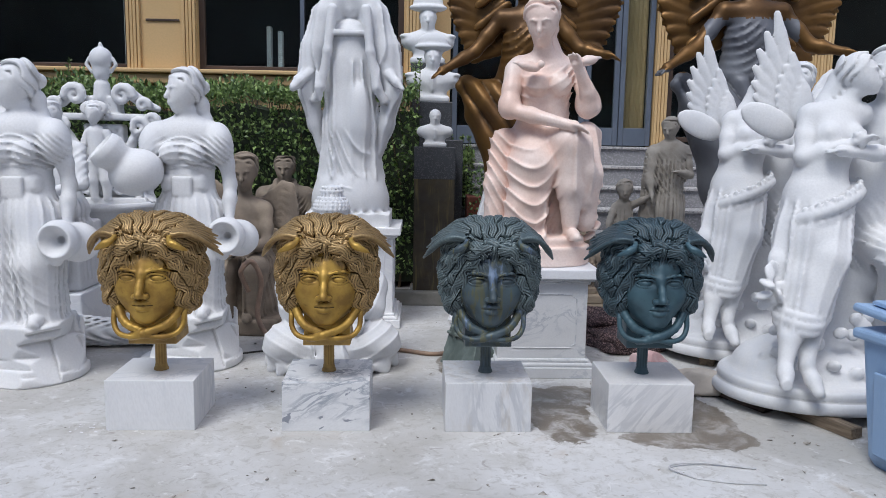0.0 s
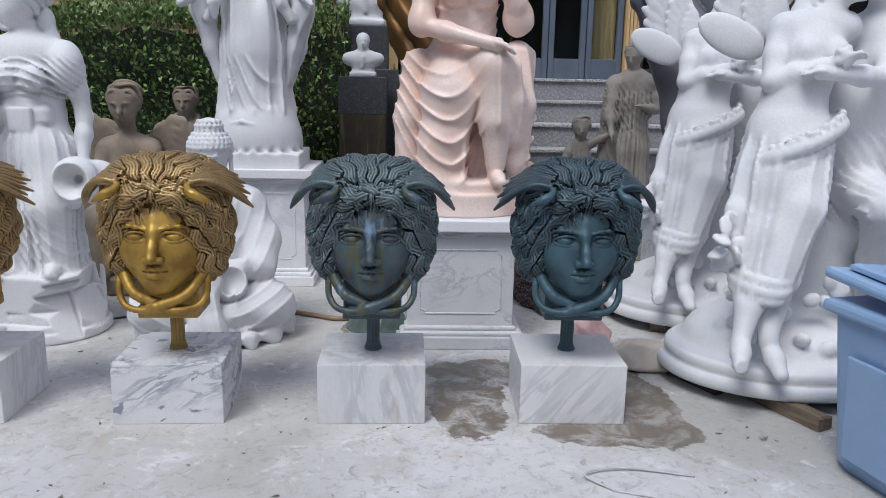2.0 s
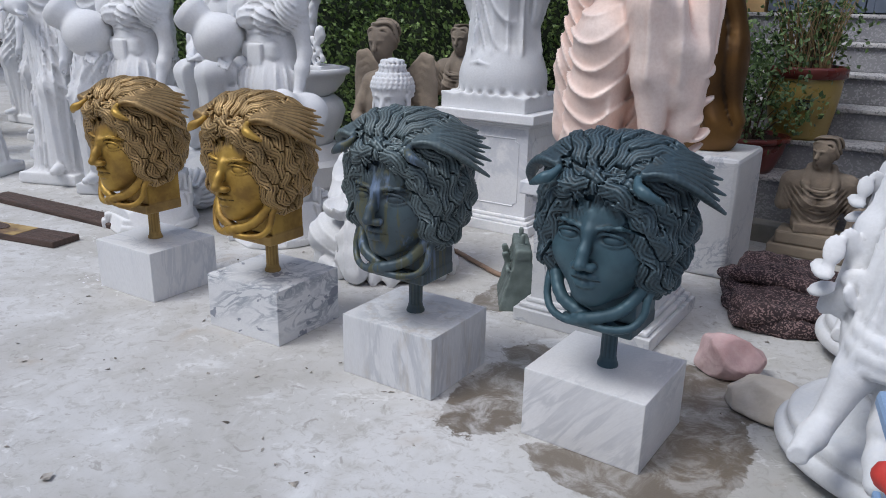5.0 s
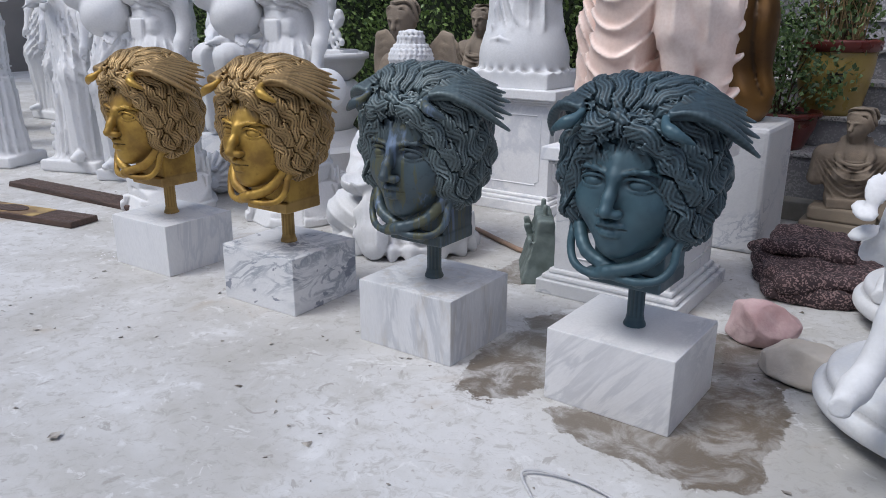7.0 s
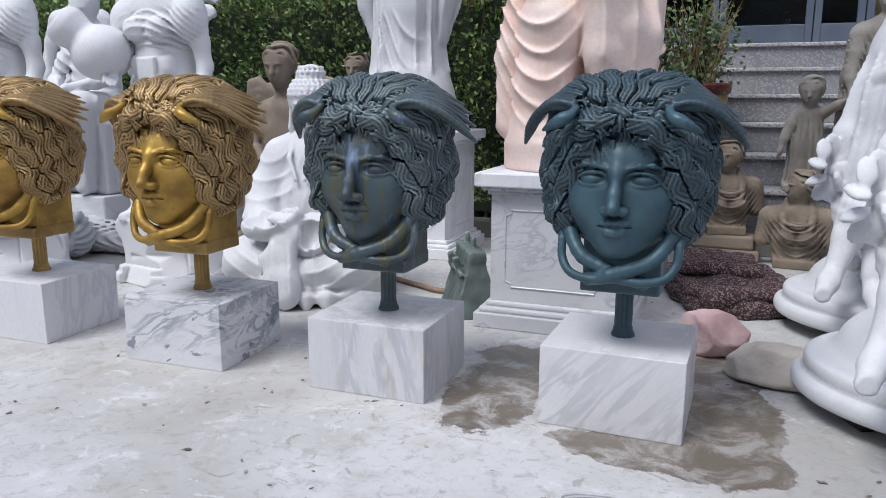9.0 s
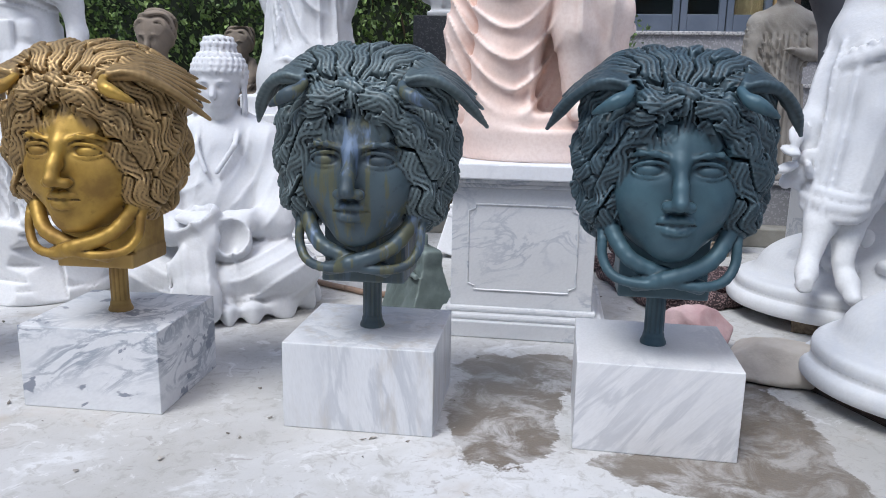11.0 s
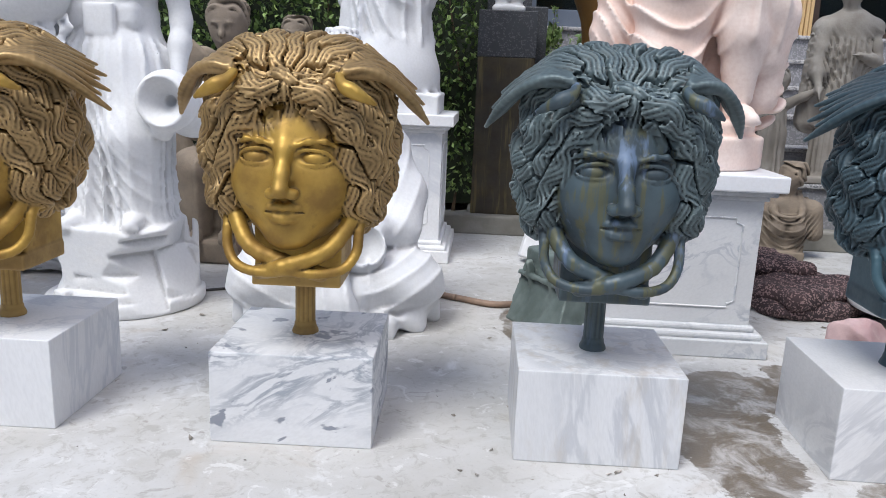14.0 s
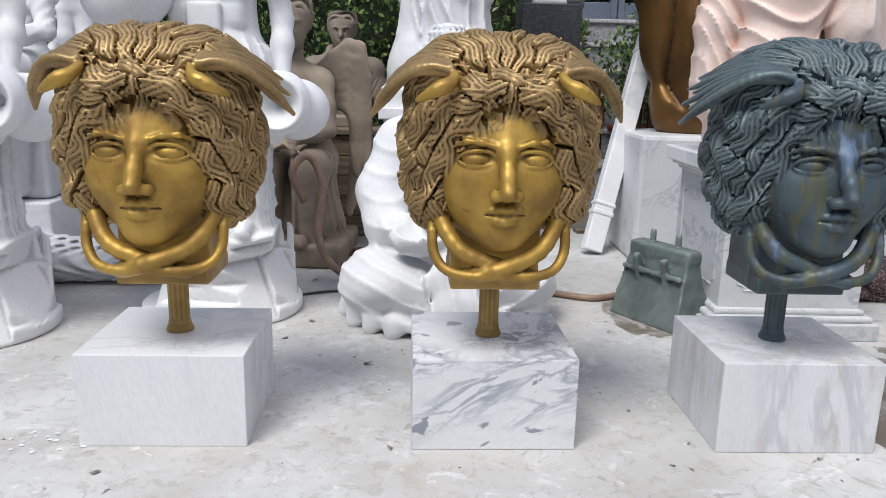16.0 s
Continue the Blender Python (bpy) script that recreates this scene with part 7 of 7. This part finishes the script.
plain_block("brick_planter", (0.98, 6.10, 0.0), (1.10, 6.44, 0.78), BRICK_RED, "stacked red brick planter wall at the steps", "planter", 0.006)


# ---- loose things in the yard ----
def wheelie_bin():
    """Blue plastic bin with a thick rim and a hinged lid, a red rag under the lid."""
    b = tagged(base("waste_bin", 2.575, 2.80, 0, 12), "faded blue plastic waste bin, lid slightly open on red rag", "bin")
    bm = bmesh.new()
    rings = []
    for z, w, d in ((0.0, 0.19, 0.17), (0.03, 0.205, 0.185), (0.50, 0.245, 0.22)):
        ring = []
        for sx, sy in ((-1, -1), (1, -1), (1, 1), (-1, 1)):
            for k in range(5):
                a = math.atan2(sy, sx) - math.pi / 4 + k / 4 * math.pi / 2
                ring.append(bm.verts.new((sx * (w - 0.035) + 0.035 * math.cos(a), sy * (d - 0.035) + 0.035 * math.sin(a), z)))
        rings.append(ring)
    n = len(rings[0])
    for a, c in zip(rings, rings[1:]):
        for i in range(n):
            bm.faces.new((a[i], a[(i + 1) % n], c[(i + 1) % n], c[i]))
    bm.faces.new(list(reversed(rings[0])))
    part("body", bm, BLUE_PLASTIC, b, smooth=False)
    part("front_rib", box_bm((-0.13, -0.215, 0.08), (0.13, -0.205, 0.40), 0.004), BLUE_PLASTIC, b, m=pose(0, 0.005, 0, -4.5))
    part("side_rib", box_bm((-0.236, -0.12, 0.08), (-0.222, 0.12, 0.40), 0.005), BLUE_PLASTIC, b, m=pose(0.004, 0, 0, 0, -4.5))
    rim = bmesh.new()
    add_box(rim, (-0.265, -0.24, 0.485), (0.265, 0.24, 0.525), 0.012)
    part("rim", rim, BLUE_PLASTIC, b)
    lid = bmesh.new()
    add_box(lid, (-0.262, -0.24, 0.0), (0.262, 0.24, 0.035), 0.014)
    add_box(lid, (-0.22, -0.20, 0.034), (0.22, 0.20, 0.060), 0.018)
    lp = part("lid", lid, BLUE_PLASTIC, b, m=pose(0, 0.02, 0.545, 4, 5, 0))
    part("lid_handle", tube_bm([(-0.16, -0.235, 0.02), (-0.16, -0.275, 0.03), (0.16, -0.275, 0.03), (0.16, -0.235, 0.02)], 0.009, 8), BLUE_PLASTIC, lp)
    rag = Clay((-0.10, -0.10, -0.06), (0.10, 0.10, 0.06), 0.007)
    rag.ball((0, 0, 0), (0.07, 0.055, 0.024), 0.01)
    rag.ball((0.03, -0.03, -0.02), (0.035, 0.03, 0.03), 0.01)
    rag.press((-0.1, -0.1, -0.06), (0.1, 0.1, 0.06), lambda x, y, z: 0.006 * np.sin(90 * x + 40 * y) + 0.004 * np.sin(120 * y), 0.005)
    ob = new("red_rag", rag.mesh("red_rag", RED_CLOTH))
    ob.parent = b
    ob.matrix_basis = pose(-0.240, -0.10, 0.530)


wheelie_bin()


def lump(name, size, seed, mat, x, y, z, rz, label, cat, rough=0.25, facets=6):
    """Broken rock: a lump cut by random planes."""
    rng = random.Random(seed)
    R = max(size) * 1.1
    c = Clay((-R, -R, -0.01), (R, R, size[2] * 2 + 0.05), max(0.005, R / 34))
    c.ball((0, 0, size[2] * 0.8), size, 0.01)
    for i in range(facets):
        a, e = rng.uniform(0, 6.283), rng.uniform(-0.1, 1.1)
        d = Vector((math.cos(a) * math.cos(e), math.sin(a) * math.cos(e), math.sin(e)))
        k = rng.uniform(0.62, 0.86)
        p = Vector((d.x * size[0] * k, d.y * size[1] * k, size[2] * 0.8 + d.z * size[2] * k)) + d * R * 6
        c.ball(tuple(p), R * 6, 0.003, sub=True)
    c.press((-R, -R, 0), (R, R, size[2] * 2.2), lambda px, py, pz: rough * size[2] * 0.25 * (np.sin(50 * px + 20 * py) * np.sin(60 * pz + 30 * py) + 0.6 * np.sin(110 * px - 70 * py + 40 * pz)), 0.01)
    c.F[:, :, :2] = 0.5
    return place(name, c, mat, x, y, z, rz, label, cat)


lump("rose_rock", (0.125, 0.090, 0.085), 21, ROSE_ROCK, 1.80, 3.98, 0, 20, "broken lump of pink rose quartz on wet concrete", "rock", 0.10, 14)
lump("cream_rock", (0.215, 0.10, 0.065), 9, CREAM_ROCK, 1.99, 3.76, 0, -12, "long cream-coloured rough stone on the concrete", "rock", 0.10, 12)
lump("white_rock", (0.06, 0.045, 0.035), 12, CREAM_ROCK, 2.10, 3.93, 0, 40, "small pale broken stone", "rock", 0.25, 5)


def blanket():
    """Heap of folded felt: three soft slabs, edges rolled and sagging."""
    b = tagged(base("felt_blankets", 1.83, 4.78, 0, 18), "pile of dusty maroon felt blankets on the ground", "blanket")
    for k, (w, d, z, h, x, y, rz) in enumerate(((0.27, 0.36, 0.0, 0.055, 0.03, 0.0, 0), (0.235, 0.27, 0.045, 0.06, 0.0, -0.06, 9), (0.17, 0.17, 0.09, 0.06, -0.02, 0.10, -14))):
        c = Clay((-w - 0.08, -d - 0.08, -0.012), (w + 0.08, d + 0.08, h + 0.09), 0.0105)
        c.block((0, 0, h / 2), (w, d, h / 2), h * 0.48, 0.01)
        c.cap((-w * 0.9, -d * 0.92, h * 0.55), (w * 0.9, -d * 0.95, h * 0.55), h * 0.52, h * 0.5, 0.015)
        c.press((-w - 0.1, -d - 0.1, -0.02), (w + 0.1, d + 0.1, h + 0.1), lambda px, py, pz, k=k: 0.010 * np.sin(17 * px + 9 * py + k) + 0.007 * np.sin(31 * py - 14 * px + 2 * k) + 0.004 * np.sin(70 * px + 50 * py), 0.004)
        ob = new("felt_fold", c.mesh("felt_fold", BLANKET))
        ob.parent = b
        ob.matrix_basis = pose(x, y, z, 0, 0, rz)


blanket()


def carved_bag():
    """Cast handbag shape: a tapered wedge with a flap, strap and two handle stubs."""
    c = Clay((-0.16, -0.12, -0.01), (0.16, 0.12, 0.32), 0.0055)
    sl, (x, y, z) = c.cut((-0.16, -0.12, -0.01), (0.16, 0.12, 0.32))
    half = 0.135 - 0.10 * z
    thick = 0.085 - 0.27 * z
    d = np.maximum(np.maximum(np.abs(x) - half, (np.abs(y) - thick) * 0.96), np.maximum(z - 0.235, -z + 0.0))
    c.add(sl, d.astype(np.float32), 0.01)
    c.block((0, 0.0, 0.22), (0.118, 0.032, 0.022), 0.012, 0.01)
    c.block((0, -0.055, 0.16), (0.115, 0.008, 0.008), 0.004, 0.006, rx=15)
    for s in (-1, 1):
        c.chain([(s * 0.05, 0.0, 0.23), (s * 0.05, 0.0, 0.275)], 0.010, 0.006)
        c.block((s * 0.055, -0.05, 0.155), (0.010, 0.012, 0.06), 0.004, 0.004, rx=15)
    c.press((-0.16, -0.12, 0.0), (0.16, 0.12, 0.24), lambda px, py, pz: 0.0012 * np.sin(75 * px + 40 * pz + 3 * np.sin(50 * py)) + 0.001 * np.sin(130 * px - 90 * pz), 0.01)
    return c


CAST_GREEN = material("weathered_green_cast", (0.16, 0.20, 0.19), (0.10, 0.13, 0.12), 10.0, (0.5, 0.7), 0.15, bump=0.4, bump_scale=70, crevice_shade=((0.02, 0.028, 0.026), 0.7), edge=((0.26, 0.31, 0.29), 0.6))
place("cast_bag", carved_bag(), CAST_GREEN, 0.885, 4.17, 0, -58, "weathered green cast handbag sculpture on the ground", "sculpture", size=1.08)


def leaning_slab():
    p = tagged(base("marble_post", 0.845, 5.10, 0.0, 0), "slim white marble post leaning on the pedestal", "post")
    m = pose(0, 0, 0, -16, 17, 4)
    bm = bmesh.new()
    add_box(bm, (-0.045, -0.03, 0.02), (0.045, 0.03, 1.18), 0.006)
    add_box(bm, (-0.051, -0.036, 0.19), (0.051, 0.036, 0.215), 0.008)
    add_box(bm, (-0.051, -0.036, 0.235), (0.051, 0.036, 0.255), 0.008)
    add_box(bm, (-0.050, -0.035, 0.99), (0.050, 0.035, 1.012), 0.008)
    part("post_shaft", bm, WHITE_SLAB, p, m=m)


leaning_slab()


def timber(x, y, z, l, w, h, rz, mat, label, cat="timber"):
    bm = box_bm((-l / 2, -w / 2, 0), (l / 2, w / 2, h), min(0.006, h * 0.3))
    rng = random.Random(int(x * 977))
    for v in bm.verts:
        v.co += Vector((rng.gauss(0, 0.002), rng.gauss(0, 0.002), rng.gauss(0, 0.001)))
    return tagged(part("timber", bm, mat, m=pose(x, y, z, 0, 0, rz)), label, cat)


timber(2.36, 3.36, 0, 0.42, 0.065, 0.05, 112, WOOD, "weathered square timber under the statue base")
timber(2.70, 3.62, 0, 0.75, 0.07, 0.05, 95, WOOD, "weathered square timber under the statue base")
timber(2.15, 3.62, 0, 0.30, 0.09, 0.022, 118, DARK_WOOD, "worn rubber pad under the statue base")
timber(2.27, 4.40, 0, 0.40, 0.08, 0.05, 70, WOOD, "short timber under the second statue base")
timber(2.70, 4.45, 0, 0.55, 0.07, 0.05, 90, WOOD, "short timber under the second statue base")
def painted_plank():
    """Dark worn plank with a yellow painted field and a dark oval on it."""
    p = tagged(base("plank", -1.80, 3.36, 0.0, 12), "worn dark plank with yellow painted field on the concrete", "plank")
    part("board", box_bm((-0.475, -0.085, 0.0), (0.475, 0.085, 0.033), 0.006), DARK_WOOD, p)
    part("painted_field", box_bm((-0.36, -0.075, 0.031), (0.20, 0.075, 0.0355), 0.002), PAINTED_WOOD, p, "yellow painted field")
    oval = lathe_bm([(0.055, 0.034), (0.056, 0.0385), (0.050, 0.0395)], 32)
    for v in oval.verts:
        v.co.x *= 2.1
    part("painted_oval", oval, DARK_WOOD, p, "dark brown oval", m=pose(-0.05, 0, 0))


painted_plank()
timber(-1.98, 3.78, 0.0, 1.15, 0.14, 0.03, 4, DARK_WOOD, "dark wet plank lying on the concrete", "plank")
timber(-0.30, 4.80, 0.0, 0.70, 0.06, 0.03, -12, WOOD, "thin weathered batten on the ground")
timber(-0.22, 5.02, 0.0, 0.55, 0.05, 0.025, 20, WOOD, "thin weathered batten on the ground")
timber(-0.05, 4.83, 0.026, 0.45, 0.05, 0.02, -38, DARK_WOOD, "thin dark batten across another")
timber(1.02, 5.62, 0.0, 0.30, 0.07, 0.02, 8, WOOD, "short weathered board at the kerb")


def line_thing(name, pts, r, mat, label, cat):
    return tagged(part(name, tube_bm(curve(pts, 40), r, 8), mat, smooth=True), label, cat)


line_thing("hose", [(0.55, 4.42, 0.013), (0.70, 4.36, 0.013), (0.83, 4.44, 0.013), (0.90, 4.60, 0.013)], 0.012, HOSE, "brown rubber hose on the concrete", "hose")
line_thing("hose", [(-0.02, 4.46, 0.013), (0.25, 4.55, 0.013), (0.55, 4.42, 0.013)], 0.012, HOSE, "brown rubber hose on the concrete", "hose")
line_thing("hose", [(-0.40, 4.66, 0.30), (-0.44, 4.64, 0.42), (-0.38, 4.66, 0.48), (-0.33, 4.68, 0.36), (-0.34, 4.62, 0.16), (-0.24, 4.55, 0.04), (-0.02, 4.46, 0.013)], 0.016, HOSE, "stiff brown hose looped upright beside the winged figure", "hose")
line_thing("cable", [(-0.45, 4.32, 0.006), (-0.25, 4.42, 0.006), (-0.10, 4.38, 0.006), (0.02, 4.50, 0.006)], 0.005, CABLE, "thin dark cable on the concrete", "cable")
line_thing("wire", [(1.62, 2.78, 0.003), (1.55, 2.86, 0.012), (1.68, 2.90, 0.010), (1.88, 2.86, 0.003)], 0.0035, WIRE, "pale bent wire on the concrete", "wire")
line_thing("wire", [(1.62, 2.78, 0.003), (1.74, 2.74, 0.004), (1.86, 2.73, 0.003)], 0.0035, WIRE, "pale bent wire on the concrete", "wire")


def debris(n, seed):
    """Marble chips and grit scattered over the slab."""
    rng = random.Random(seed)
    bm = bmesh.new()
    for _ in range(n):
        x, y = rng.uniform(-2.6, 2.3), rng.choice((rng.uniform(2.2, 3.2), rng.uniform(3.2, 5.2)))
        s = rng.uniform(0.002, 0.007) if rng.random() < 0.93 else rng.uniform(0.008, 0.016)
        ps = [Vector((x + rng.gauss(0, s), y + rng.gauss(0, s), max(0.0005, rng.uniform(0, s)))) for _ in range(6)]
        vs = [bm.verts.new(p) for p in ps]
        bmesh.ops.convex_hull(bm, input=vs)
    tagged(part("grit", bm, GRIT), "scattered marble chips and grit on the slab", "grit", kind="stuff")


GRIT = material("mixed_grit", (0.45, 0.42, 0.38), (0.10, 0.085, 0.07), 30.0, (0.8, 0.95), bump=0.2)
debris(260, 11)


def spill(x, y, seed):
    """Splash of pale dried plaster by a plinth."""
    rng = random.Random(seed)
    bm = bmesh.new()
    for _ in range(26):
        a, d = rng.uniform(0, 6.283), abs(rng.gauss(0, 0.05))
        cx, cy, r = x + d * math.cos(a) * 1.2, y + d * math.sin(a) * 0.6, rng.uniform(0.002, 0.008)
        ring = [bm.verts.new((cx + r * rng.uniform(0.6, 1.3) * math.cos(t * 0.7854), cy + r * rng.uniform(0.5, 1.0) * math.sin(t * 0.7854), 0.002 + 0.0004 * rng.random())) for t in range(8)]
        top = bm.verts.new((cx, cy, 0.0032))
        for i in range(8):
            bm.faces.new((ring[i], ring[(i + 1) % 8], top))
    tagged(part("plaster_splash", bm, WHITE_SLAB), "dried white plaster splash on the concrete", "splash", kind="stuff")


spill(-0.74, 3.24, 2)
